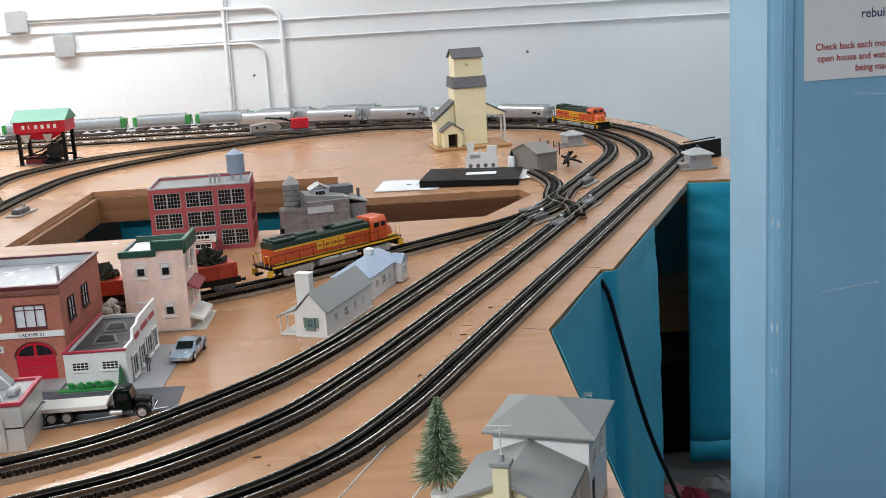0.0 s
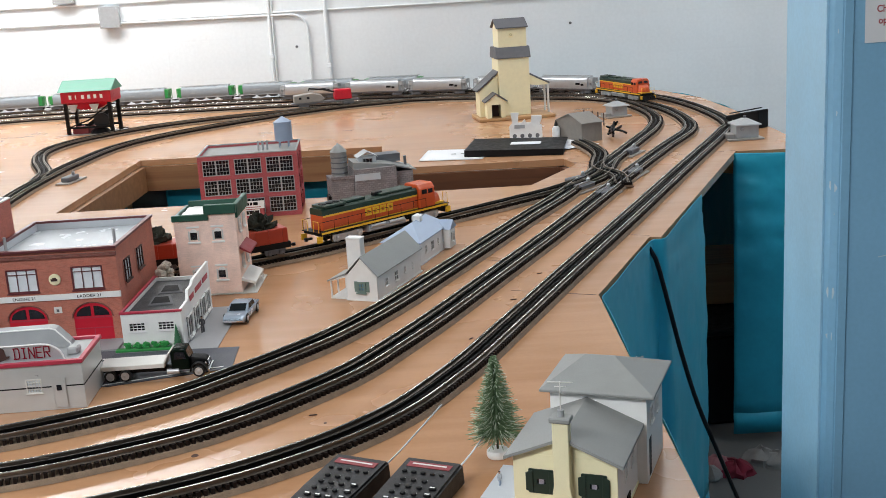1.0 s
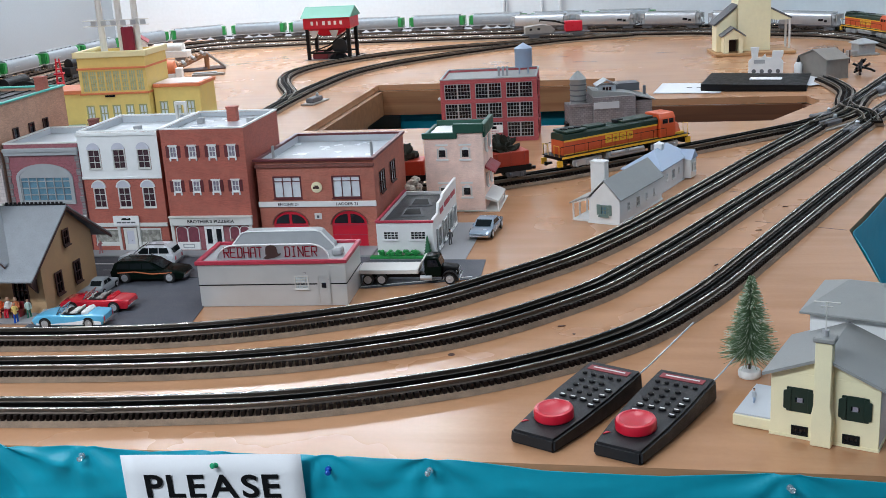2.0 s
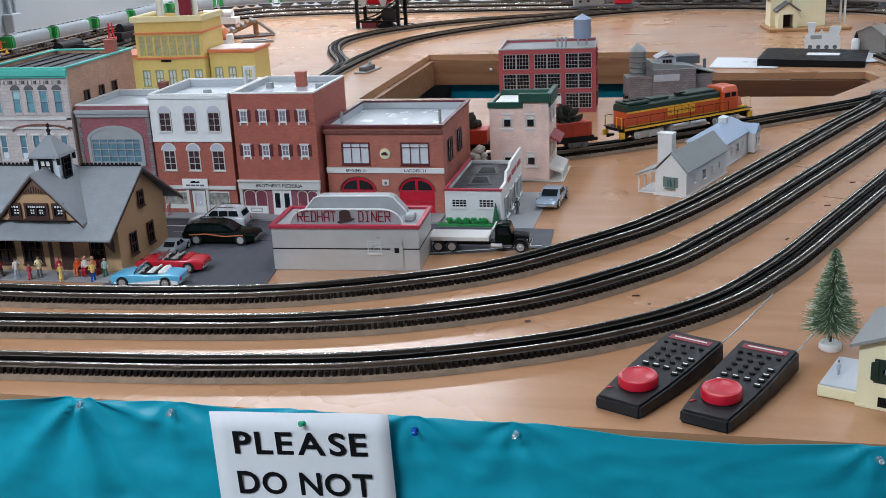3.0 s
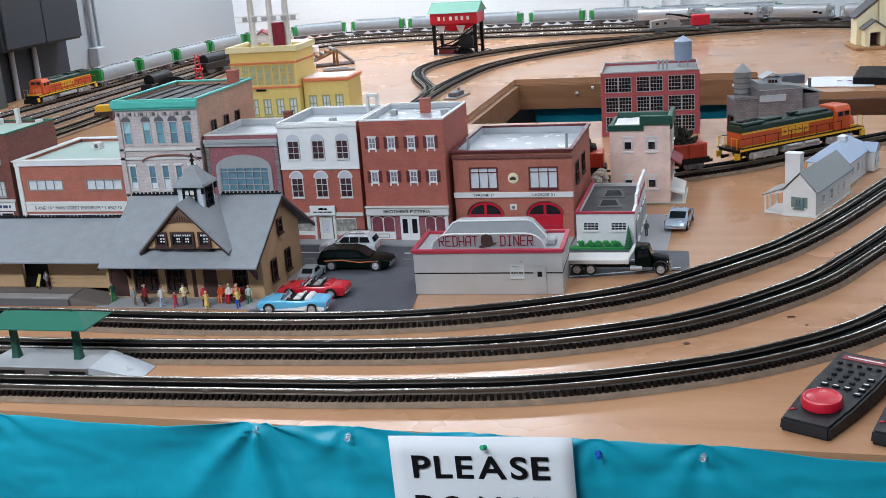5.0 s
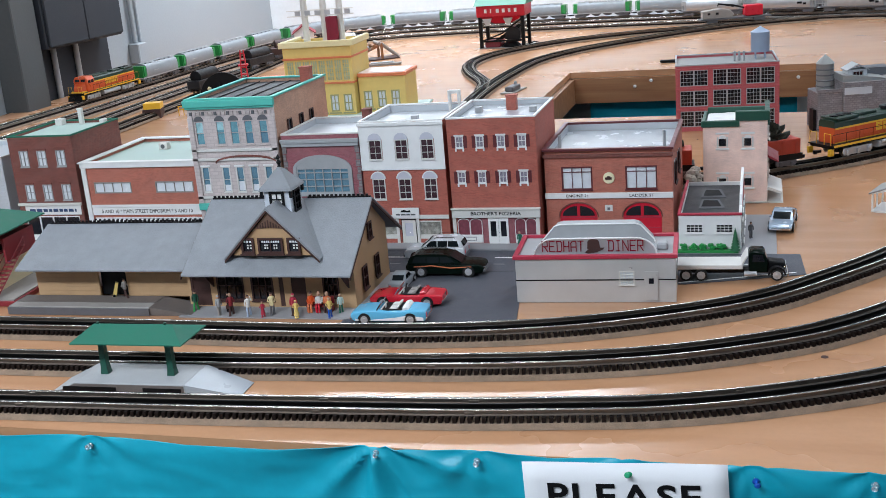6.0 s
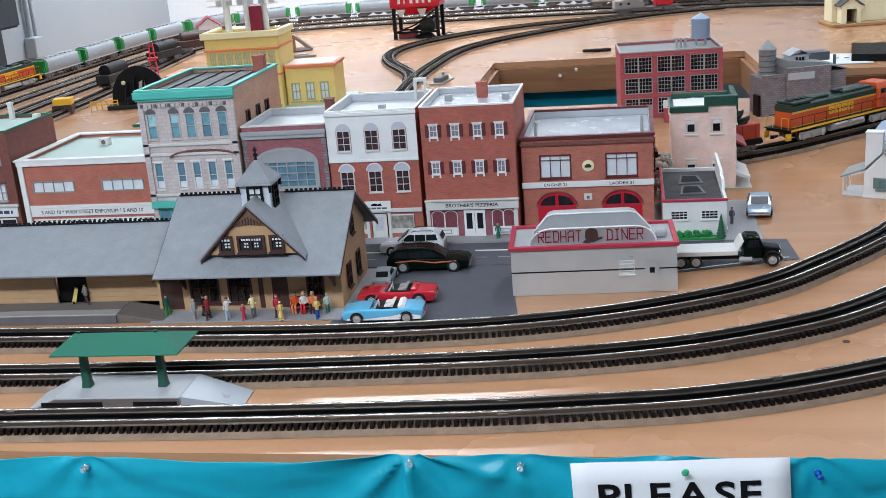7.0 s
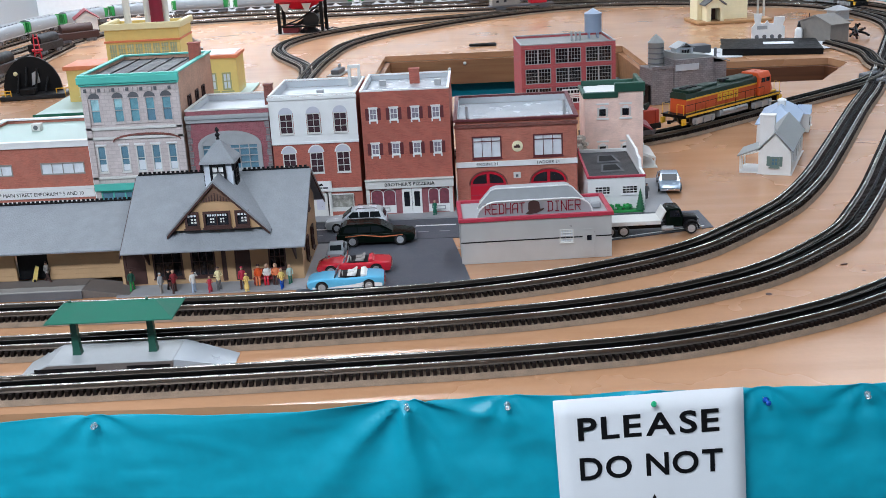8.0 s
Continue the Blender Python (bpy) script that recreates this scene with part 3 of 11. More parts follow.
# ---- the room ----
XL, XR, YR, YF = -3.05, 3.0, 5.8, -2.6      # left wall, right wall, rear wall, wall behind the camera
BY0, BY1, BX = 1.5, 1.69, 0.512               # the blue wall: its front, its back and the edge of its opening

setting("floor", Shape().box(XL - 0.2, 3.2, YF - 0.2, YR + 0.2, -0.1, 0), M["concrete"], "worn grey concrete floor under the layout")
# The ceiling is unseen; its blue tint offsets orange bounce from the table.
setting("ceiling", Shape().box(XL - 0.2, 3.2, YF - 0.2, YR + 0.2, CEIL, CEIL + 0.1), M["ceiling"], "unseen ceiling, tinted blue to cool bounced light")
setting("wall_rear", Shape().box(XL - 0.2, XR + 0.2, YR, YR + 0.2, 0, CEIL), M["wall_block"], "white painted block wall with surface conduits", "wall")
setting("wall_left", Shape().box(XL - 0.2, XL, YF - 0.2, YR, 0, CEIL), M["wall_shade"], "side wall with its shade painted in as grey-blue", "wall")
# Unseen right wall, white so that it bounces light onto the slanted skirt.
setting("wall_right", Shape().box(XR, XR + 0.2, BY1, YR, 0, CEIL), M["wall_white"], "unseen white wall closing the far room", "wall")
# Unseen front-room walls, grey to hold down the bounced fill light.
setting("wall_behind", Shape().box(XL, 3.2, YF - 0.2, YF, 0, CEIL), M["wall_grey"], "unseen grey wall closing the front room", "wall")
setting("wall_side", Shape().box(3.0, 3.2, YF, BY0, 0, CEIL), M["wall_grey"], "unseen grey wall closing the front room", "wall")
# The blue wall has a rounded, chipped corner and a narrow corner bead.
sh = Shape().prism([(BX, BY1), (BX, BY0 + 0.016), (BX + 0.004, BY0 + 0.006), (BX + 0.012, BY0), (3.0, BY0), (3.0, BY1)], 0, CEIL, "z")
setting("wall_blue", sh, M["wall_blue"], "blue painted wall with chipped corner beside the opening", "wall")
wb = bpy.data.objects["wall_blue"]
# Light falling on the jamb is painted in as a paler blue layer.
part("jamb", Shape().box(BX - 0.003, BX - 0.0002, BY0 + 0.018, BY1 - 0.002, 0, CEIL - 0.002), M["jamb_lit"], wb, "jamb layer with its light painted in as paler blue")
rnd = random.Random(3)
for k in range(26):
    z, r = 0.95 + k * 0.052 + rnd.uniform(-0.02, 0.02), rnd.uniform(0.003, 0.011)
    out = [(BX + 0.006 + r * (0.5 + rnd.random() * 0.6) * math.cos(a) * 0.5, z + r * (0.6 + rnd.random() * 0.8) * math.sin(a)) for a in [i * math.pi / 4 for i in range(8)]]
    sh = Shape()
    n = len(out)
    vs = [(x, BY0 + max(0.0, BX + 0.012 - x) * 0.9 - 0.0007, zz) for x, zz in out] + [(x, BY0 + max(0.0, BX + 0.012 - x) * 0.9 + 0.0015, zz) for x, zz in out]
    sh.add(vs, [tuple(range(n)), tuple(range(2 * n - 1, n - 1, -1))] + [(i, i + n, (i + 1) % n + n, (i + 1) % n) for i in range(n)])
    part("paint_chip", sh, M["chip"], wb)
for x0, x1, z, q in ((0.72, 0.9, 1.125, 0.004), (0.62, 0.71, 1.32, -0.006), (0.58, 0.66, 1.05, 0.01)):
    part("scratch", Shape().prism([(x0, z), (x1, z + q), (x1, z + q + 0.0016), (x0, z + 0.0012)], BY0 - 0.0005, BY0 + 0.0005, "y"), M["chip"], wb)
hk = thing("wall_hook", BX + 0.03, BY0, 1.545, 0, "small white screw hook in the blue wall", "hook")
part("hook_wire", Shape().tube([(0, 0, 0), (0, -0.012, 0.0), (0.004, -0.016, -0.006), (0.012, -0.016, -0.008), (0.016, -0.014, -0.001)], 0.0016, 6), M["off_white"], hk, smooth=True)
setting("trim_corner", Shape().box(BX + 0.013, BX + 0.026, BY0 - 0.003, BY0 - 0.0002, 0, CEIL), M["wall_blue"], "blue painted corner bead", "trim", 0.001)
setting("baseboard_rear", Shape().box(XL, XR, YR - 0.012, YR, 0, 0.1), M["wall_white"], "white baseboard", "baseboard", 0.003)


def ceiling_light(x, y, lx, ly):
    """The housing round a tube lamp, unseen and added with it."""
    o = thing("ceiling_light", x, y, CEIL, 0, "unseen white ceiling fixture added round a tube lamp", "ceiling light", "ceiling lights")
    part("housing", Shape().box(-lx / 2 - 0.03, lx / 2 + 0.03, -ly / 2 - 0.03, ly / 2 + 0.03, -0.05, -0.001), M["white"], o, bevel=0.006)
    part("diffuser", Shape().box(-lx / 2, lx / 2, -ly / 2, ly / 2, -0.066, -0.0502), M["lamp_glow"], o, "glowing prismatic diffuser", bevel=0.004)


for tx, ty, tlx, tly, tw in TUBES:
    ceiling_light(tx, ty, tlx, tly)

# ---- the table ----
OUTER = [(XL + 0.02, 1.0165), (0.25, 1.0165), (0.25, 1.9), (0.412, 2.296), (0.436, 2.292), (0.847, 3.28), (1.07, 3.255), (1.075, 4.2), (1.05, 4.62), (0.95, 4.97), (0.72, 5.25), (0.3, 5.5), (-0.4, 5.66), (-1.2, YR - 0.03), (XL + 0.02, YR - 0.03)]
PIT = [(-1.06, 2.955), (0.216, 2.945), (0.372, 3.226), (0.345, 3.325), (-0.2, 3.345), (-0.224, 3.8), (-1.056, 3.815)]
THICK = 0.02


def sheet_with_hole(outer, hole, z0, z1):
    bm = bmesh.new()
    loops = []
    for pts in (outer, hole):
        vs = [bm.verts.new((x, y, z1)) for x, y in pts]
        loops += [bm.edges.new((a, b)) for a, b in zip(vs, vs[1:] + vs[:1])]
    bmesh.ops.triangle_fill(bm, edges=loops, use_beauty=True)
    got = bmesh.ops.extrude_face_region(bm, geom=list(bm.faces))
    bmesh.ops.translate(bm, verts=[g for g in got["geom"] if isinstance(g, bmesh.types.BMVert)], vec=(0, 0, z0 - z1))
    bmesh.ops.recalc_face_normals(bm, faces=bm.faces)
    me = bpy.data.meshes.new("tabletop")
    bm.to_mesh(me)
    bm.free()
    return me


table = thing("layout_table", -1.0, 3.2, 0, 0, "large varnished plywood train table with an open pit", "table")
me = sheet_with_hole([(x + 1.0, y - 3.2) for x, y in OUTER], [(x + 1.0, y - 3.2) for x, y in PIT], T - THICK, T)
me.materials.append(M["ply"])
part("tabletop", me, None, table, "varnished orange-tan plywood top")


def plank_along(a, b, z0, z1, thick, off=0.0):
    """A board on edge from a to b, with its outer face off metres to the right of the line."""
    a, b = Vector(a), Vector(b)
    d = (b - a).normalized()
    n = Vector((d.y, -d.x))
    c = [a + n * off, b + n * off, b + n * (off - thick), a + n * (off - thick)]
    return Shape().prism([(p.x, p.y) for p in c], z0, z1, "z")


loc = Matrix.Translation((1.0, -3.2, 0))
# Boards on the pit's far right side are darker and redder.
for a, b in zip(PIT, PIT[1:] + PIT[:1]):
    part("pit_board", plank_along(a, b, T - 0.105, T - THICK - 0.001, 0.018, 0.0).moved(loc), M["board_red" if a[0] > -0.21 and a[1] > 3.2 and b[1] < 3.4 else "board"], table, "brown board lining the pit")
for a, b in zip(OUTER[:2], OUTER[1:3]):
    part("edge_board", plank_along(a, b, T - 0.11, T - THICK - 0.001, 0.018, -0.002).moved(loc), M["board_pale"], table)
for lx, ly in ((-2.6, 1.1), (-1.3, 1.1), (0.1, 1.1), (0.1, 1.9), (0.3, 2.75), (0.5, 3.95), (-1.2, 2.8), (-1.2, 3.95), (0.3, 3.6), (-2.6, 3.2), (-2.6, 5.5), (-0.5, 5.5), (0.95, 5.5)):
    part("leg", Shape().box(lx - 0.045, lx + 0.045, ly - 0.045, ly + 0.045, 0, T - THICK - 0.001).moved(loc), M["board_pale"], table, bevel=0.003)
for a, b in (((-0.95, 2.2), (0.35, 2.2)), ((-0.5, 4.6), (0.9, 3.5))):
    part("joist", plank_along(a, b, T - 0.11, T - THICK - 0.001, 0.038).moved(loc), M["board_pale"], table)
for a, b in (((0.246, 1.9), (0.1, 1.96)), ((0.415, 2.31), (0.33, 2.345)), ((0.1, 2.17), (0.06, 2.19)), ((0.36, 3.25), (0.85, 3.29))):
    part("seam", plank_along(a, b, T + 0.0001, T + 0.0004, 0.0016).moved(loc), M["brown_dark"], table)
rnd = random.Random(12)
for k in range(46):
    a, b = rnd.uniform(-1.3, 0.9), rnd.uniform(1.03, 5.0)
    if b < 1.5 and a > 0.2 or a > 0.2 + (b - 1.9) * 0.41 or -1.08 < a < 0.4 and 2.9 < b < 3.85:
        continue
    part("screw_head", Shape().lathe([(0.0024, 0.0), (0.0024, 0.0005), (0.001, 0.0003)], 8, (a, b, T)).moved(loc), M["brown_dark" if k % 3 else "steel"], table)
for a, b in ((-0.946, 1.227), (-0.815, 1.216), (-0.547, 1.249), (-0.335, 1.311)):
    part("nail_dent", Shape().lathe([(0.0048, 0.0001), (0.0044, 0.0006), (0.0015, 0.0003)], 9, (a, b, T)).moved(loc), M["brown_dark"], table)
for a, b, q in ((-0.46, 1.19, 30), (-0.7, 1.155, 80), (-0.2, 1.42, 10), (0.02, 1.7, 50), (0.16, 2.06, 20), (-0.3, 1.66, 70), (0.1, 1.9, 5)):
    bit = thing("table_splinter", a, b, T + 0.0012, q, "tiny dark splinter lying on the plywood", "splinter", "splinters")
    part("chip", Shape().prism([(-0.005, -0.0006), (0.004, -0.001), (0.006, 0.0004), (-0.003, 0.0009)], -0.0011, 0.0004, "z"), M["brown_dark"], bit)
# A shelf board seen in the dark under the far end.
# The black box beside it is added to make that space dark.
bn = thing("storage_bin", 0.82, 3.56, 0, 4, "black box added to fill the dark under the table", "storage bin")
part("bin_body", Shape().box(-0.16, 0.22, -0.2, 0.2, 0.001, 0.3), M["black"], bn, bevel=0.01)
part("bin_lid", Shape().box(-0.17, 0.23, -0.21, 0.21, 0.3005, 0.325), M["black"], bn, bevel=0.006)
part("shelf", Shape().box(0.55, 1.0, 3.6, 3.85, 0.33, 0.47).moved(loc), M["board"], table, bevel=0.002)


for kx, kz in ((-0.83, T - 0.05), (-0.775, T - 0.032), (-0.3, T - 0.04)):
    part("knob", Shape().lathe([(0.003, 0), (0.003, -0.004), (0.0055, -0.006), (0.006, -0.009), (0.004, -0.012), (0.001, -0.0125)], 12, (kx, 3.79, kz), "y").moved(loc), M["off_white"], table, "small white knob", smooth=True)

# ---- skirts ----


def skirt(name, pts, drop, label, mat, pins=(), gathers=(), fold=0.008, seed=0.0, top=0.004, step=0.012, rows=40, crumple=1.0):
    """A plastic sheet that hangs from a line of points, creased round its pins, with folds that fan out from its gathers."""
    line, dirs = smooth_path(pts, step)
    n = len(line)
    vs, fs, s = [], [], 0.0
    for i, (p, d) in enumerate(zip(line, dirs)):
        if i:
            s += (line[i] - line[i - 1]).length
        out = Vector((d.y, -d.x, 0))
        sag = 0.004 * (0.5 + 0.5 * math.sin(s * 14 + seed)) if not pins else 0.007 * min(1, (min(abs(s - g) for g in (*pins, *gathers)) / 0.12) ** 1.5)
        for k in range(rows + 1):
            t = (k / rows) ** 1.6
            w = drop * t
            z = T + top - w - sag * (1 - t)
            ease = min(1, w / 0.05)
            push = fold * (0.2 + min(1, 2.4 * t)) * (1 + noise.noise((s * 6 + seed, t * 0.8, 0.3)) * 1.6)
            push += crumple * 0.011 * noise.noise((s * 2.6 + seed + t * 3, t * 13, 1.7)) * ease
            # slack folds that run down to one side, sharp on their crests
            push += crumple * 0.009 * (0.5 - abs(noise.noise((s * 4.5 + w * 6 + seed, w * 17 - s * 5, 5.0)))) * ease
            push += crumple * 0.0055 * (0.5 - abs(noise.noise((s * 9 - w * 7 + seed, w * 42 + s * 6, 2.0)))) * min(1, w / 0.02)
            push += 0.0016 * noise.noise((s * 34 + seed, w * 70, 9.0)) * ease
            for g in pins:
                dx = s - g
                r = math.hypot(dx, w)
                push += 0.0032 * math.sin(math.atan2(dx, w + 0.004) * 8 + g * 9) * math.exp(-r / 0.07) * min(1, r / 0.012)
            for g in gathers:
                dx = s - g
                r = math.hypot(dx, w)
                a = math.atan2(dx, w + 0.006)
                push += 0.013 * math.exp(-((dx - 0.1 * w) / (0.007 + 0.12 * w)) ** 2) * min(1, w / 0.012)
                push += 0.0075 * (1 - 2 * abs(math.sin(a * 4.5 + 0.5))) * math.exp(-r / 0.15) * min(1, r / 0.02)
            q = p + out * (0.004 + max(push, -0.003) + 0.015 * t)
            vs.append((q.x, q.y, z))
    ob = thing(name, 0, 0, 0, 0, label, "table skirt", "table skirts")
    for nm, k0, k1, thick in (("sheet", 0, rows - 2, 0.0006), ("hem", rows - 2, rows, 0.0014)):
        me = bpy.data.meshes.new(nm)
        w1 = k1 - k0 + 1
        me.from_pydata([vs[i * (rows + 1) + k] for i in range(n) for k in range(k0, k1 + 1)], [],
                       [(i * w1 + k, (i + 1) * w1 + k, (i + 1) * w1 + k + 1, i * w1 + k + 1) for i in range(n - 1) for k in range(k1 - k0)])
        me.materials.append(mat)
        for face in me.polygons:
            face.use_smooth = True
        so = part(nm, me, None, ob).modifiers.new("thickness", "SOLIDIFY")
        so.thickness, so.offset = thick, 1
    return ob


PINS = (-1.6, -1.168, -0.702, -0.54, -0.416, -0.303, 0.06)       # where the front skirt is pinned
skirt("table_skirt", [(XL + 0.03, 1.003), (-2.0, 1.003), (-1.25, 1.004), (-0.98, 1.009), (-0.76, 1.0145), (-0.38, 1.0155), (-0.1, 1.01), (0.2, 1.009), (0.25, 1.009)], 0.86,
      "teal plastic table skirt pinned along the front edge", M["vinyl"], [x - XL - 0.03 for x in PINS], [-0.816 - XL - 0.03], fold=0.0025, seed=2.0, step=0.006, rows=80, crumple=0.48)
skirt("table_skirt", [(0.247, 1.02), (0.248, 1.3), (0.249, 1.6), (0.249, 1.85), (0.251, 1.9), (0.271, 1.95), (0.33, 2.093), (0.38, 2.215), (0.405, 2.276), (0.42, 2.292), (0.438, 2.296), (0.46, 2.345), (0.5, 2.445), (0.612, 2.712)], 0.86,
      "teal plastic table skirt hanging from the slanted edge", M["vinyl"], seed=7.0, fold=0.007, top=-0.0005, crumple=0.35)
skirt("table_skirt", [(0.835, 3.262), (0.9, 3.252), (0.99, 3.245), (1.06, 3.24)], 0.87,
      "teal plastic curtain hanging to the floor", M["vinyl"], seed=11.0, fold=0.012, top=-0.002)
# Added sheet: shuts out the bright wall so the gap below stays dark.
skirt("table_skirt", [(1.072, 3.27), (1.078, 3.8), (1.078, 4.2), (1.053, 4.62), (0.953, 4.97), (0.723, 5.25), (0.3, 5.5)], 0.87, "teal plastic sheet added round the far table edge", M["vinyl"], seed=15.0, fold=0.012, top=-0.002)
skirt("table_skirt", [(-1.0, 3.9), (-0.85, 3.9), (-0.3, 3.9)], 0.86, "teal plastic sheet hanging behind the pit", M["vinyl"], seed=3.0, fold=0.012).location.z = -0.1
skirt("table_skirt", [(-1.14, 3.9), (-1.14, 3.6), (-1.14, 3.0)], 0.86, "teal plastic sheet hanging beside the pit", M["vinyl"], seed=5.0, fold=0.012).location.z = -0.1

# ---- tracks ----
CORK, TIE, RAIL = 0.0065, 0.0065, 0.0066
RAIL_TOP = CORK + TIE + RAIL


def sweep(line, dirs, prof):
    """A closed profile of (side, height) carried along a line."""
    sh, n = Shape(), len(prof)
    vs = [(p.x + d.y * a, p.y - d.x * a, p.z + h) for p, d in zip(line, dirs) for a, h in prof]
    fs = [(i * n + k, i * n + (k + 1) % n, (i + 1) * n + (k + 1) % n, (i + 1) * n + k) for i in range(len(line) - 1) for k in range(n)]
    fs += [tuple(range(n)), tuple(len(vs) - n + k for k in range(n))[::-1]]
    return sh.add(vs, fs)


TIE_BOX = Shape().box(-0.0022, 0.0022, -0.0248, 0.0248, 0, TIE).mesh("tie", M["tie"])


def track(pts, label, near=None, dull=False, lift=0.0, step=0.0083, group="layout tracks", joints=()):
    """Three-rail track: cork roadbed, dark ties, two bright rails and a blackened middle one. near: where its ties are told apart."""
    line, dirs = smooth_path(pts, step)
    for p in line:
        p.z = T + 0.0005 + lift
    o = thing("railway_track", 0, 0, 0, 0, label, "railway track", group)
    c = CORK
    part("roadbed", sweep(line, dirs, [(-0.0295, 0), (0.0295, 0), (0.0262, c), (-0.0262, c)]), M["cork"], o, "grey-brown cork roadbed")
    for side, w, mat, nm in ((-0.0159, 0.0016, M["rail_dull" if dull else "rail"], "rail"), (0.0159, 0.0016, M["rail_dull" if dull else "rail"], "rail"), (0, 0.001, M["rail_black"], "middle_rail")):
        z0, z1 = c + TIE, c + TIE + RAIL
        prof = [(side - 2.2 * w, z0), (side + 2.2 * w, z0), (side + 0.6 * w, z0 + 0.0012), (side + w, z1 - 0.0008), (side + 0.7 * w, z1), (side - 0.7 * w, z1), (side - w, z1 - 0.0008), (side - 0.6 * w, z0 + 0.0012)]
        bar = part(nm, sweep(line, dirs, prof), mat, o, "blackened middle rail" if side == 0 else "")
        if side and not dull:
            head = [(side + 0.95 * w * math.cos(a), z1 - 0.0004 + 0.0009 * math.sin(a)) for a in [math.pi * k / 4 for k in range(8)]]
            part("rail_head", sweep(line, dirs, head), M["rail_head"], bar, "polished round rail head").data.shade_smooth()
    at = range(random.randrange(8, 60), len(line) - 20, 83)
    if joints:
        at = [min(range(len(line) - 20), key=lambda i: (line[i].x - jx) ** 2 + (line[i].y - jy) ** 2) for jx, jy in joints]
    for k in at:
        p, d = line[k], line[k + 1] - line[k]
        for side in (-0.0159, 0.0159):
            j = Shape().box(-0.006, 0.006, side - 0.0018, side + 0.0018, c + TIE + 0.0002, c + TIE + RAIL - 0.002).moved(Matrix.Translation(p) @ Matrix.Rotation(math.atan2(d.y, d.x), 4, "Z"))
            part("rail_joiner", j, M["rail"], o, "bright rail joiner", bevel=0.0006)
    rest, count = Shape(), 0
    for k, (p, d) in enumerate(zip(line, dirs)):
        jit = random.uniform(-0.02, 0.02)
        m = Matrix.Translation((p.x, p.y, p.z + c)) @ Matrix.Rotation(math.atan2(d.y, d.x) + jit, 4, "Z")
        if near and near(p) and count < 300:
            count += 1
            t = part("tie", TIE_BOX, None, o)
            t.matrix_local = m
        else:
            rest.add([tuple(m @ v.co) for v in TIE_BOX.vertices], [tuple(f.vertices) for f in TIE_BOX.polygons])
    if rest.v:
        me = bpy.data.meshes.new("tie_run")
        me.from_pydata(rest.v, [], rest.f)
        me.materials.append(M["tie"])
        part("tie_run", me, None, o, "row of far dark ties", kind="stuff")
    return o, line, dirs


TRACK_C = [(-2.95, 0.99), (-2.2, 1.025), (-1.6, 1.05), (-1.235, 1.067), (-1.033, 1.076), (-0.832, 1.088), (-0.73, 1.095), (-0.629, 1.107), (-0.523, 1.123), (-0.411, 1.157), (-0.29, 1.212), (-0.205, 1.267), (-0.137, 1.325), (-0.075, 1.4), (-0.014, 1.508), (0.028, 1.595), (0.075, 1.705), (0.117, 1.803), (0.17, 1.928), (0.26, 2.138), (0.347, 2.338), (0.459, 2.598), (0.571, 2.86), (0.722, 3.21), (0.822, 3.44), (0.9, 3.63),
           (0.945, 3.74), (0.96, 4.0), (0.935, 4.35), (0.87, 4.63), (0.72, 4.91), (0.45, 5.13), (0.1, 5.32), (-0.4, 5.43), (-1.1, 5.53), (-1.9, 5.56), (-2.3, 5.53), (-2.55, 5.36), (-2.7, 5.05), (-2.745, 4.6), (-2.765, 3.9), (-2.79, 3.3), (-2.82, 2.4)]
TRACK_B = [(-2.95, 1.15), (-2.2, 1.175), (-1.6, 1.19), (-1.283, 1.197), (-1.061, 1.206), (-0.841, 1.221), (-0.73, 1.231), (-0.619, 1.248), (-0.503, 1.28), (-0.377, 1.338), (-0.303, 1.39),
           (-0.232, 1.46), (-0.16, 1.547), (-0.106, 1.643), (-0.031, 1.793), (0.067, 2.01), (0.197, 2.301), (0.296, 2.531), (0.509, 3.033), (0.662, 3.38), (0.79, 3.66), (0.835, 3.87), (0.835, 4.17), (0.79, 4.44), (0.72, 4.66), (0.59, 4.86), (0.4, 4.99), (0.0, 5.17), (-0.4, 5.29),
           (-0.78, 5.36), (-1.1, 5.4), (-1.54, 5.43), (-2.0, 5.44), (-2.3, 5.36), (-2.5, 5.1), (-2.58, 4.7), (-2.61, 4.3), (-2.625, 3.8), (-2.63, 3.2), (-2.63, 2.4)]
TRACK_A = [(-2.95, 1.29), (-2.2, 1.305), (-1.6, 1.318), (-1.328, 1.321), (-1.086, 1.319), (-0.96, 1.323), (-0.849, 1.331), (-0.73, 1.348), (-0.609, 1.382), (-0.48, 1.44), (-0.397, 1.495), (-0.324, 1.57),
           (-0.25, 1.655), (-0.192, 1.735), (-0.112, 1.88), (-0.015, 2.09), (0.106, 2.361), (0.18, 2.525), (0.294, 2.77), (0.479, 3.22), (0.594, 3.51), (0.69, 3.76), (0.745, 3.98), (0.755, 4.19), (0.725, 4.45), (0.67, 4.61), (0.576, 4.73),
           (0.46, 4.81), (0.2, 4.96), (-0.02, 5.05), (-0.38, 5.1), (-0.9, 5.17), (-1.36, 5.2), (-1.8, 5.22), (-2.2, 5.16), (-2.38, 4.95), (-2.46, 4.6), (-2.485, 4.1), (-2.49, 3.6), (-2.48, 3.2), (-2.45, 2.5)]
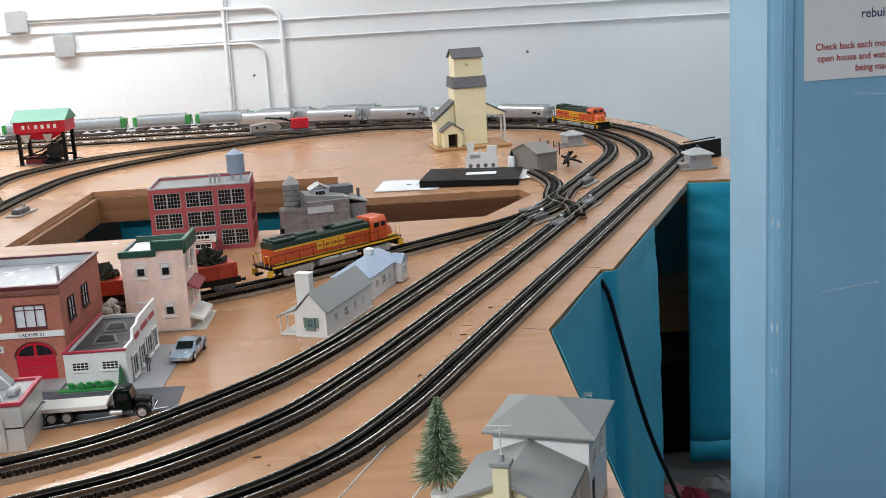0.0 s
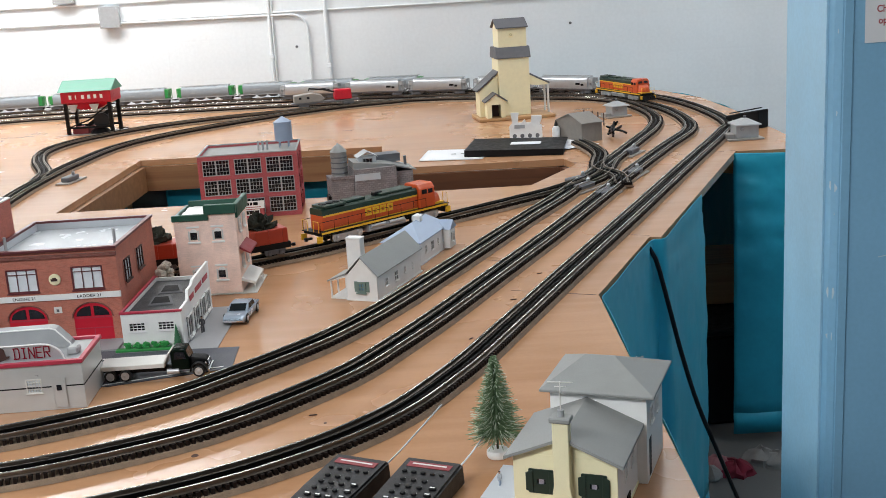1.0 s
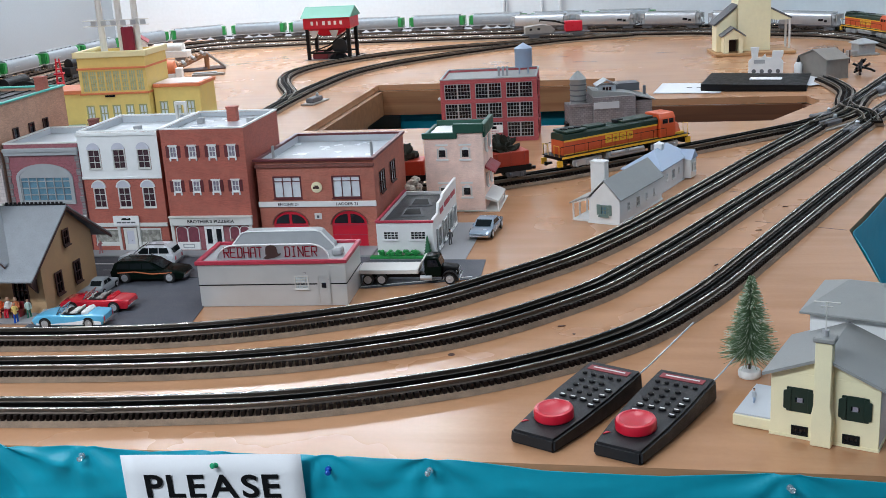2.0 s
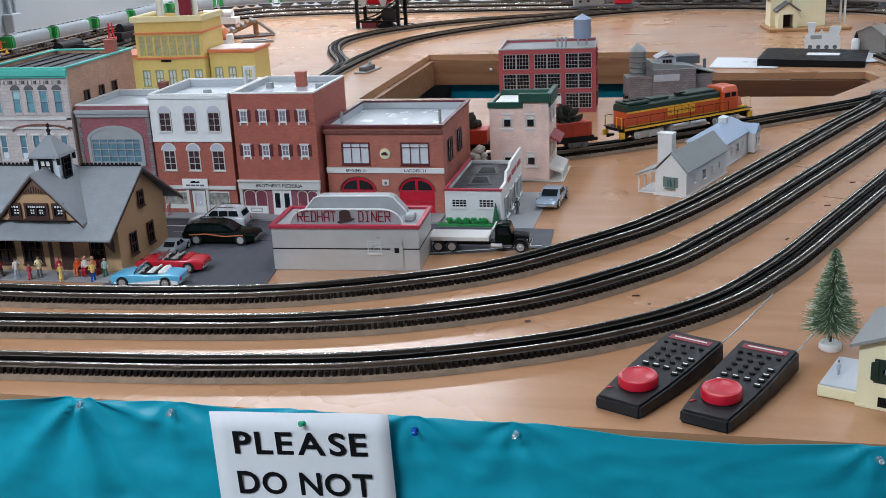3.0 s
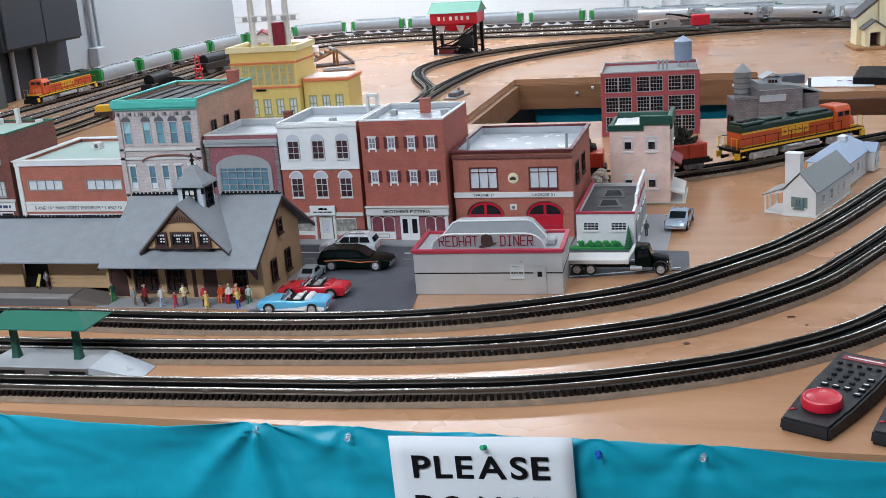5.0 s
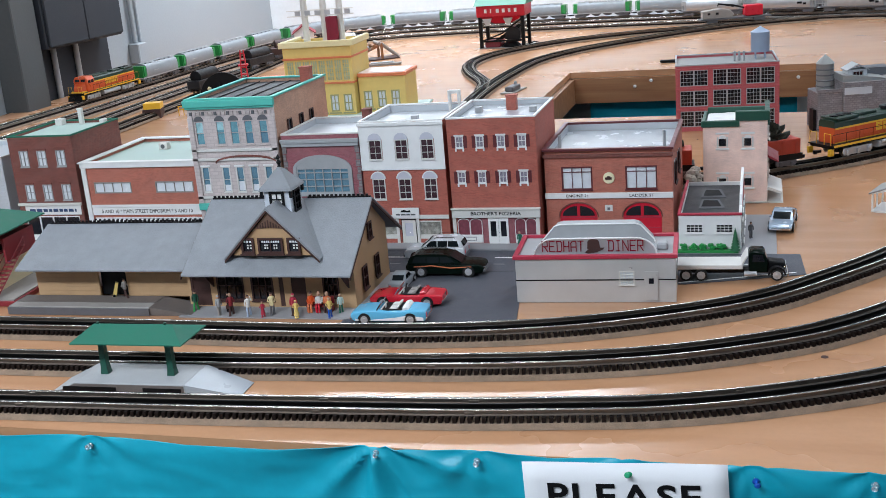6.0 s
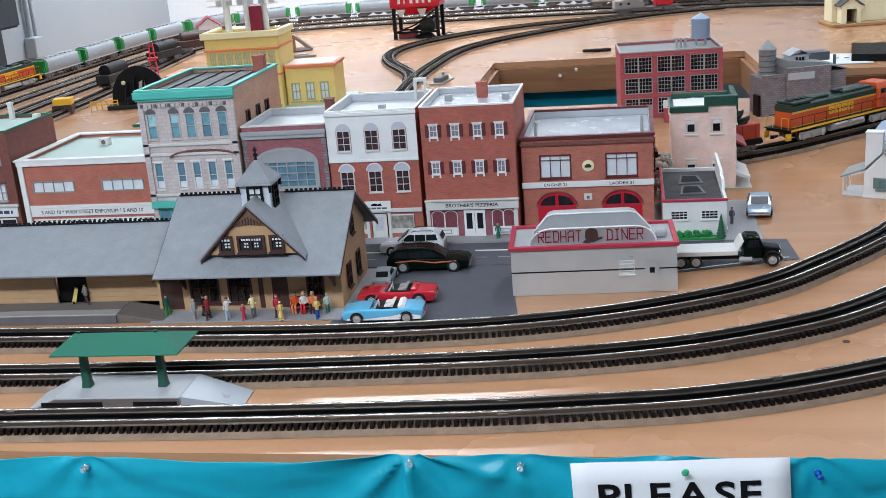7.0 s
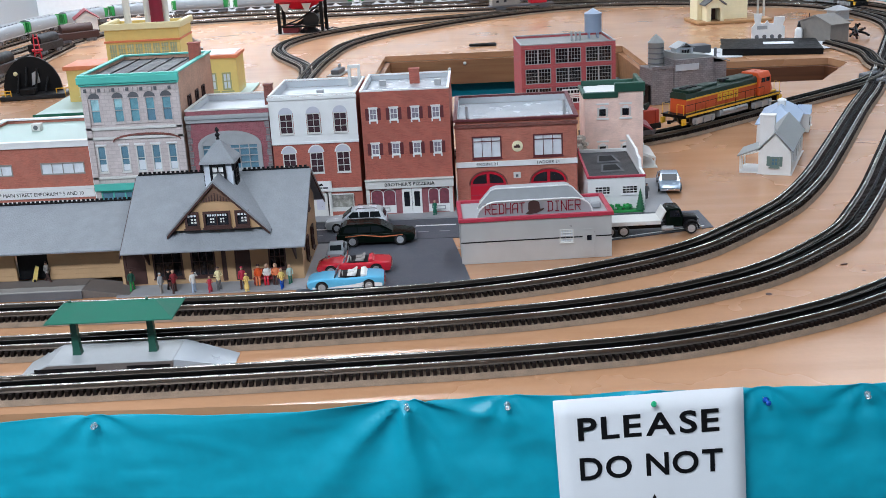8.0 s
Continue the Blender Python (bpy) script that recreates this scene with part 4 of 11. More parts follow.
INNER = [(0.42, 3.06), (0.36, 2.925), (0.27, 2.8), (0.15, 2.69), (0.01, 2.57), (-0.14, 2.44), (-0.277, 2.325), (-0.36, 2.27), (-0.44, 2.225), (-0.6, 2.18), (-0.8, 2.19), (-1.0, 2.29), (-1.15, 2.5), (-1.22, 2.8), (-1.262, 3.2), (-1.27, 3.5),
         (-1.262, 3.75), (-1.225, 4.08), (-1.12, 4.33), (-0.94, 4.56), (-0.7, 4.8), (-0.45, 4.97), (-0.2, 5.05)]
LOOP = [(-1.275, 3.42), (-1.31, 3.6), (-1.42, 3.86), (-1.475, 4.06), (-1.465, 4.25), (-1.39, 4.44), (-1.22, 4.66), (-0.99, 4.81), (-0.8, 4.88), (-0.55, 4.96)]
front = lambda p: p.y < 2.2 and -1.55 < p.x
track(TRACK_C, "outer three-rail track on cork roadbed along the front", front, joints=((-1.3, 1.06), (-0.906, 1.085), (-0.73, 1.09), (-0.43, 1.15), (-0.06, 1.42), (0.119, 1.81), (0.35, 2.34), (0.7, 3.16), (0.9, 4.5)))
track(TRACK_B, "middle three-rail track on cork roadbed along the front", front, joints=((-1.25, 1.2), (-0.806, 1.22), (-0.508, 1.28), (-0.122, 1.62), (0.2, 2.31), (0.51, 3.03), (0.8, 4.4)))
track(TRACK_A, "inner three-rail track on cork roadbed beside the town", front, joints=((-1.3, 1.32), (-0.9, 1.325), (-0.49, 1.435), (-0.2, 1.72), (0.1, 2.35), (0.48, 3.22), (0.72, 4.4)))
track(INNER, "dull three-rail siding track behind the town", lambda p: p.y < 2.7 and p.x > -0.5, True, 0.0006)
track(LOOP, "dull three-rail loop track round the coal tower", None, True, 0.0012)
track([(-2.32, 2.6), (-2.33, 3.2), (-2.35, 3.6), (-2.4, 4.1), (-2.43, 4.5)], "dull three-rail yard track along the side wall", None, True, 0.0018)
track([(0.3, 2.79), (0.38, 2.9), (0.42, 2.99), (0.44, 3.08), (0.47, 3.19)], "dull three-rail crossover track between two loops", None, True, 0.002)
track([(0.44, 2.82), (0.445, 2.93), (0.415, 3.03), (0.42, 3.13), (0.45, 3.3), (0.44, 3.45), (0.42, 3.56)], "dull three-rail crossover track between two loops", None, True, 0.003)


def switch_machine(x, y, rz):
    o = thing("switch_machine", x, y, T, rz, "dark track switch machine with a chrome lamp cap", "switch machine", "switch machines")
    part("plate", Shape().box(-0.06, 0.06, -0.022, 0.022, 0.0004, 0.005), M["grey_warm"], o, bevel=0.001)
    part("motor", Shape().box(-0.04, 0.03, -0.014, 0.014, 0.005, 0.02), M["grey_dark"], o, bevel=0.003)
    part("lantern", Shape().lathe([(0.0045, 0.02), (0.005, 0.023), (0.005, 0.028), (0.002, 0.031)], 10, (0.018, 0, 0)), M["steel"], o, smooth=True)


for sx, sy, sr in ((0.385, 2.735, 60), (0.5, 2.985, 62), (0.345, 2.83, 52), (0.34, 2.925, 40), (0.55, 3.33, 60), (-1.18, 3.46, 80)):
    switch_machine(sx, sy, sr)

# ---- the town ----
WINDOWS = {}


def window(parent, x, y, z, w, h, cols=2, rows=2, frame="white", pane="glass", bar=0.0011, sill=True, lintel=None, arch=False, back=False, panel=None):
    """A window centred at x with its foot at z, set into a front wall at y: frame and glazing bars, with the pane as its part."""
    key = (round(w, 4), round(h, 4), cols, rows, frame, pane, sill, lintel, arch, bar, panel)
    if key not in WINDOWS:
        xs = [-w / 2 + bar] + [-w / 2 + w * c / cols for c in range(1, cols)] + [w / 2 - bar]
        zs = [bar] + [h * k / rows for k in range(1, rows)] + [h - bar]
        g = bar * 0.36
        panes = [(a + (g if i else 0), b - (g if i < cols - 1 else 0), c + (g if k else 0), d - (g if k < rows - 1 else 0))
                 for i, (a, b) in enumerate(zip(xs, xs[1:])) for k, (c, d) in enumerate(zip(zs, zs[1:]))]
        f = Shape().wall(-w / 2 - bar, w / 2 + bar, -bar, h + bar, -0.0009, 0.0012, panes)
        ledge = Shape().box(-w / 2 - 2 * bar, w / 2 + 2 * bar, -0.0026, -0.001, -2.4 * bar, -bar * 0.9) if sill else None
        p = Shape().box(-w / 2, w / 2, 0.0014, 0.0022, 0, h)
        tops = None
        if lintel:
            tops = Shape().box(-w / 2 - 2.5 * bar, w / 2 + 2.5 * bar, -0.0024, 0.0004, h + bar, h + 3.6 * bar)
        if arch:
            r = w / 2 + 1.6 * bar
            pts = [(r * math.cos(a), h + bar + 0.95 * r * math.sin(a)) for a in [math.pi * k / 10 for k in range(11)]]
            tops = Shape().prism(pts, -0.0016, 0.0002, "y")
        WINDOWS[key] = (f.mesh("window", M[frame]), p.mesh("pane", M[pane]), tops.mesh("lintel", M[panel or lintel or frame]) if tops else None,
                        ledge.mesh("sill", M[frame]) if ledge else None)
    fm, pm, tm, lm = WINDOWS[key]
    o = part("window", fm, None, parent)
    o.location = (x, y, z)
    if back:
        o.rotation_euler.z = back
    part("pane", pm, None, o)
    if tm:
        part("lintel", tm, None, o)
    if lm:
        part("sill", lm, None, o)
    return o


def hole(x, z, w, h, grow=0.0006):
    return (x - w / 2 - grow, x + w / 2 + grow, z - grow, z + h + grow)


def block(name, x0, x1, y0, y1, h, wall, label, holes=(), roof="roof_pale", cap="off_white", parapet=0.008, rim=0.0035, side=None, drop=0.0, rz=0.0):
    """A flat-roofed house: front wall with openings, side and back walls, roof below a capped parapet."""
    w, d, t = x1 - x0, y1 - y0, 0.0035
    o = thing(name, (x0 + x1) / 2, y0, T, rz, label, "model building", "town buildings")
    part("front_wall", Shape().wall(-w / 2, w / 2, 0, h, 0, t, holes), M[wall], o)
    hb = h - drop
    s = M[side or wall]
    part("side_wall", Shape().prism([(t + 0.0002, 0), (d, 0), (d, hb), (t + 0.0002, h)], -w / 2, -w / 2 + t, "x"), s, o)
    part("side_wall", Shape().prism([(t + 0.0002, 0), (d, 0), (d, hb), (t + 0.0002, h)], w / 2 - t, w / 2, "x"), s, o)
    part("back_wall", Shape().box(-w / 2 + t, w / 2 - t, d - t, d, 0, hb), s, o)
    part("roof", Shape().prism([(t, h - parapet - 0.004), (t, h - parapet), (d - t, hb - parapet), (d - t, hb - parapet - 0.004)], -w / 2 + t, w / 2 - t, "x"), M[roof], o)
    if cap:
        c = Shape()
        e = rim - t + 0.0006
        c.box(-w / 2 - e, w / 2 + e, -e, rim, h + 0.0003, h + 0.003)
        for sx in (-w / 2 - e, w / 2 - rim):
            c.prism([(rim, h + 0.0003), (d + e, hb + 0.0003), (d + e, hb + 0.003), (rim, h + 0.003)], sx, sx + rim + e, "x")
        c.box(-w / 2 + rim, w / 2 - rim, d - rim, d + e, hb + 0.0003, hb + 0.003)
        part("parapet_cap", c, M[cap], o)
    if roof in ("roof_pale", "roof_white"):
        lin = Shape().box(-w / 2 + t + 0.0002, w / 2 - t - 0.0002, d - t - 0.0012, d - t - 0.0002, hb - parapet + 0.0003, hb)
        for sx in (-w / 2 + t + 0.0002, w / 2 - t - 0.0012):
            lin.prism([(t + 0.0004, h - parapet + 0.0003), (d - t - 0.0014, hb - parapet + 0.0003), (d - t - 0.0014, hb), (t + 0.0004, h)], sx, sx + 0.001, "x")
        part("parapet_lining", lin, M["roof_pale"], o, "pale inner face of the parapet")
    part("inside_floor", Shape().box(-w / 2 + t, w / 2 - t, t, d - t, 0.0002, 0.002), M["grey_dark"], o)
    return o


def roof_vent(o, x, y, z, s=0.006, mat="grey"):
    part("roof_vent", Shape().box(x - s, x + s, y - s, y + s, z, z + 1.6 * s), M[mat], o, bevel=0.0006)


def chimney(o, x, y, z, w, d, h, mat="brick"):
    c = Shape().box(x - w / 2, x + w / 2, y - d / 2, y + d / 2, z, z + h)
    c.box(x - w / 2 - 0.001, x + w / 2 + 0.001, y - d / 2 - 0.001, y + d / 2 + 0.001, z + h + 0.0001, z + h + 0.003)
    part("chimney", c, M[mat], o)


def sign_band(o, x, y, z, w, h, text="", mat="white", ink="ink", size=None, bars=False, stretch=1.0):
    """A sign board on a front wall, with raised letters, or bars where they cannot be read."""
    b = part("sign_board", Shape().box(x - w / 2, x + w / 2, y - 0.002, y - 0.0002, z, z + h), M[mat], o, bevel=0.0004)
    if text:
        writing(text, size or h * 0.75, M[ink], b, Matrix.Translation((x, y - 0.0022, z + h / 2)) @ Matrix.Rotation(math.radians(90), 4, "X"), font_stretch=stretch)
    elif bars:
        s = Shape()
        cx = x - w * 0.42
        while cx < x + w * 0.4:
            l = random.uniform(0.006, 0.013)
            s.box(cx, min(cx + l, x + w * 0.42), y - 0.0026, y - 0.0021, z + h * 0.34, z + h * 0.66)
            cx += l + 0.003
        part("lettering", s, M[ink], b)
    return b


def shop_front(o, x0, x1, z0, z1, y, door=None, frame="white", pane="glass", lights=3):
    """Glazed shop front between x0 and x1: stall board, mullions, a door."""
    f, n = Shape(), lights
    f.box(x0, x1, y - 0.0012, y + 0.001, z0, z0 + (z1 - z0) * 0.22)
    f.box(x0, x1, y - 0.0012, y + 0.001, z1 - 0.0025, z1)
    for i in range(n + 1):
        cx = x0 + (x1 - x0) * i / n
        f.box(cx - 0.0012, cx + 0.0012, y - 0.001, y + 0.0012, z0, z1)
    p = part("shop_window", f, M[frame], o)
    part("pane", Shape().box(x0, x1, y + 0.0014, y + 0.002, z0, z1), M[pane], p)


def shop_door(o, x, z0, w, h, y, frame="white", pane="glass", leaves=2):
    d = Shape()
    lw = w / leaves
    for i in range(leaves):
        a = x - w / 2 + i * lw
        d.wall(a + 0.0003, a + lw - 0.0003, z0, z0 + h, y - 0.0016, y - 0.0002, [(a + lw * 0.22, a + lw * 0.78, z0 + h * 0.28, z0 + h * 0.88)])
    door = part("door", d, M[frame], o)
    part("pane", Shape().box(x - w / 2 + 0.001, x + w / 2 - 0.001, y - 0.0001, y + 0.0004, z0 + h * 0.25, z0 + h * 0.9), M[pane], door)
    k = Shape()
    k.lathe([(0.0002, 0), (0.0008, 0.0003), (0.0008, 0.001), (0.0002, 0.0013)], 8, (x + lw * 0.1, y - 0.0031, z0 + h * 0.45), "y")
    part("door_knob", k, M["chrome"], door)
    return door


# -- brick house with shutters (pizzeria)
def pizzeria():
    h, x0, x1 = 0.224, -0.928, -0.774
    w = x1 - x0
    cols = [-0.056, -0.02, 0.017, 0.053]
    rows = [0.113, 0.175]
    holes = [hole(c, r, 0.0125, 0.019) for c in cols for r in rows] + [(-0.07, 0.07, 0.005, 0.05)]
    o = block("pizzeria_building", x0, x1, 1.775, 1.955, h, "brick", "red-brown brick three-storey shop with shuttered windows", holes, "roof_white", "white")
    for c in cols:
        for r in rows:
            window(o, c, 0, r, 0.0125, 0.019, 2, 2, "white", "glass_mauve", bar=0.0009, lintel="white")
            for s in (-1, 1):
                part("shutter", Shape().box(c + s * 0.0104 - 0.0031, c + s * 0.0104 + 0.0031, -0.0012, -0.0001, r - 0.0005, r + 0.0205), M["shutter_maroon"], o, "dark maroon shutter")
            for s in (-1, 1):
                part("sill_bracket", Shape().box(c + s * 0.0066 - 0.0013, c + s * 0.0066 + 0.0013, -0.002, -0.0001, r - 0.0065, r - 0.0022), M["white"], o)
    for a, b in ((-0.07, -0.026), (0.032, 0.07)):
        m = (a + b) / 2
        part("shop_panel", Shape().box(a, b, -0.0006, 0.003, 0.0055, 0.0195), M["white"], o, "white panel below the shop window", bevel=0.0004)
        part("panel_rim", Shape().wall(m - 0.011, m + 0.011, 0.009, 0.0165, -0.0014, -0.0007, [(m - 0.0095, m + 0.0095, 0.0105, 0.015)]), M["grey"], o)
        for c0, c1 in ((a, m), (m, b)):
            k, r = (c0 + c1) / 2, (c1 - c0) / 2
            pts = [(k + r * math.cos(math.pi * j / 8), 0.0425 + 0.007 * math.sin(math.pi * j / 8)) for j in range(9)]
            q = [(k + (r - 0.0011) * math.cos(math.pi * j / 8), 0.0425 + 0.0058 * math.sin(math.pi * j / 8)) for j in range(9)]
            ring = Shape().add([(x, y, z) for y in (-0.0004, 0.0008) for x, z in pts + q], [(j, j + 1, j + 10, j + 9) for j in range(8)] + [(j + 18, j + 27, j + 28, j + 19) for j in range(8)] + [(j, j + 18, j + 19, j + 1) for j in range(8)] + [(j + 9, j + 10, j + 28, j + 27) for j in range(8)])
            part("arched_frame", ring.box(c0, c0 + 0.0011, -0.0004, 0.0008, 0.0197, 0.0424).box(c1 - 0.0011, c1, -0.0004, 0.0008, 0.0197, 0.0424), M["white"], o)
        part("shop_window", Shape().box(a + 0.0003, b - 0.0003, 0.0014, 0.0024, 0.0197, 0.0498), M["curtain"], o, "shop window with maroon curtains")
    for a, b in ((-0.0255, -0.0145), (0.0205, 0.0315)):
        part("door_jamb", Shape().box(a, b, 0.0005, 0.003, 0.005, 0.0505), M["brick_maroon"], o)
    shop_door(o, 0.003, 0.004, 0.036, 0.046, -0.0002, "white", "glass", 2)
    b = Shape().box(-w / 2 - 0.001, w / 2 + 0.001, -0.005, -0.0002, 0.0515, 0.066)
    b.box(-w / 2 - 0.002, w / 2 + 0.002, -0.008, -0.0002, 0.0662, 0.069)
    part("shop_cornice", b, M["off_white"], o, bevel=0.0005)
    writing("BROTHER'S PIZZERIA", 0.0082, M["ink"], o, Matrix.Translation((0.0, -0.0052, 0.0588)) @ Matrix.Rotation(math.radians(90), 4, "X"), font_stretch=1.15, bold=0.0001)
    for x in (-0.075, 0.0725):
        part("pilaster", Shape().box(x - 0.003, x + 0.003, -0.0022, -0.0001, 0.004, 0.051), M["off_white"], o)
    chimney(o, 0.012, 0.125, h - 0.008, 0.018, 0.014, 0.024, "brick")
    roof_vent(o, -0.045, 0.11, h - 0.008)
    roof_vent(o, 0.055, 0.1, h - 0.008)
    return o


def white_top_house():
    h, x0, x1 = 0.222, -1.088, -0.936
    w = x1 - x0
    cols = [-0.048, 0.0, 0.047]
    holes = [hole(c, r, 0.022, hh) for c in cols for r, hh in ((0.085, 0.036), (0.157, 0.034))] + [(-0.068, -0.02, 0.012, 0.045), (-0.014, 0.015, 0.004, 0.048), (0.02, 0.06, 0.012, 0.045)]
    o = block("arched_window_shop", x0, x1, 1.778, 1.95, h, "brick", "brick shop with a white top storey and arched windows", holes, "roof_pale", "white", parapet=0.012)
    for c in cols:
        window(o, c, 0, 0.085, 0.022, 0.036, 2, 3, "off_white", "glass_wine", bar=0.0009, arch=True, panel="arch_grey")
        ring = Shape()
        for k in range(10):
            a0, a1 = math.pi * k / 10, math.pi * (k + 1) / 10
            ring.prism([(c + r * math.cos(a), 0.122 + 0.95 * r * math.sin(a)) for r, a in ((0.0124, a0), (0.0124, a1), (0.0143, a1), (0.0143, a0))], -0.0024, -0.0001, "y")
        part("arch_trim", ring, M["white"], o, "white arched surround")
    top = Shape().wall(-w / 2 - 0.0006, w / 2 + 0.0006, 0.138, h, -0.0014, -0.0001, [hole(c, 0.157, 0.022, 0.034, 0.0018) for c in cols])
    part("white_front", top, M["white"], o, "white painted upper front")
    part("cornice", Shape().box(-w / 2 - 0.001, w / 2 + 0.001, -0.003, -0.0015, 0.1375, 0.142).box(-w / 2 - 0.002, w / 2 + 0.002, -0.004, -0.0016, h - 0.006, h), M["white"], o, bevel=0.0005)
    for c in cols:
        window(o, c, -0.0016, 0.157, 0.022, 0.034, 2, 3, "off_white", "glass_wine", bar=0.0008, arch=True, panel="arch_grey")
    shop_front(o, -0.068, -0.02, 0.012, 0.045, 0.001, frame="off_white", pane="grey_pane", lights=1)
    shop_front(o, 0.02, 0.06, 0.012, 0.045, 0.001, frame="off_white", pane="grey_pane", lights=1)
    shop_door(o, 0.0, 0.004, 0.026, 0.042, 0.002, "off_white", "arch_grey", 1)
    part("shop_cornice", Shape().box(-w / 2, w / 2, -0.004, -0.0002, 0.0492, 0.056), M["off_white"], o, bevel=0.0006)
    sb = sign_band(o, -0.002, -0.004, 0.052, 0.05, 0.018)
    sg = Shape().prism([(-0.011, 0.0622), (-0.009, 0.0655), (-0.003, 0.0665), (0.001, 0.0645), (0.006, 0.0662), (0.008, 0.0622)], -0.0068, -0.0061, "y")
    part("sign_mark", sg, M["ink"], sb, "dark shop emblem")
    bars = Shape()
    for a, b in ((-0.02, -0.012), (-0.0105, -0.002), (-0.0005, 0.006), (0.0075, 0.016)):
        bars.box(a, b, -0.0066, -0.0061, 0.0565, 0.0592)
    part("lettering", bars, M["grey_dark"], sb)
    for x in (-0.02, 0.018):
        part("pilaster", Shape().box(x - 0.0025, x + 0.0025, -0.0024, -0.0001, 0.003, 0.049), M["off_white"], o)
    roof_vent(o, -0.06, 0.02, h - 0.012, 0.006, "off_white")
    roof_vent(o, 0.005, 0.075, h - 0.012, 0.006, "grey")
    roof_vent(o, -0.01, 0.05, h - 0.012, 0.005, "off_white")
    pth = Shape().wall(0.048, 0.071, h - 0.012, h + 0.028, 0.148, 0.156, [(0.053, 0.066, h - 0.012, h + 0.022)])
    part("stair_hood", pth, M["off_white"], o, "white roof stair hood", bevel=0.0005)
    return o


def arch_front_shop():
    h, x0, x1 = 0.204, -1.236, -1.09
    w = x1 - x0
    holes = [(-0.05, 0.05, 0.098, 0.148), (-0.06, 0.06, 0.006, 0.055)]
    o = block("arch_front_shop", x0, x1, 1.776, 1.94, h, "brick_maroon", "maroon brick shop with one wide arched window", holes, "roof_pale", "off_white", parapet=0.01)
    # stone arch panel over the wide window
    n = 14
    arch = [(-0.056, 0.094), (-0.056, 0.142)] + [(-0.056 * math.cos(math.pi * k / n), 0.142 + 0.026 * math.sin(math.pi * k / n)) for k in range(1, n)] + [(0.056, 0.142), (0.056, 0.094)]
    inner = [(-0.05, 0.094), (-0.05, 0.142)] + [(-0.05 * math.cos(math.pi * k / n), 0.142 + 0.02 * math.sin(math.pi * k / n)) for k in range(1, n)] + [(0.05, 0.142), (0.05, 0.094)]
    ring = Shape()
    for k in range(len(arch) - 1):
        ring.prism([arch[k], arch[k + 1], inner[k + 1], inner[k]], -0.0025, -0.0001, "y")
    part("arch_surround", ring, M["grey"], o, "grey stone arch surround")
    part("arch_panel", Shape().prism([(-0.05, 0.142)] + inner[2:-2] + [(0.05, 0.142)], -0.0012, -0.0001, "y"), M["grey"], o)
    window(o, 0, 0, 0.098, 0.1, 0.05, 6, 4, "grey", "glass_blue", bar=0.0022, sill=True)
    part("cornice", Shape().box(-w / 2 - 0.001, w / 2 + 0.001, -0.006, -0.0002, 0.19, 0.197).box(-w / 2, w / 2, -0.004, -0.0002, 0.1835, 0.1899), M["grey"], o, bevel=0.0006)
    for s in (-1, 1):
        for k in range(14):
            l = 0.008 if k % 2 else 0.006
            xx = s * w / 2
            part("quoin", Shape().box(min(xx, xx - s * l), max(xx, xx - s * l), -0.0014, -0.0001, 0.01 + k * 0.0124, 0.0208 + k * 0.0124), M["stone_grey"], o)
    shop_front(o, -0.06, 0.06, 0.006, 0.055, 0.001, frame="off_white", pane="glass_blue", lights=4)
    part("shop_cornice", Shape().box(-w / 2, w / 2, -0.005, -0.0002, 0.058, 0.072), M["off_white"], o, bevel=0.0006)
    chimney(o, 0.058, 0.1, h - 0.01, 0.014, 0.016, 0.034, "brick_dark")
    return o


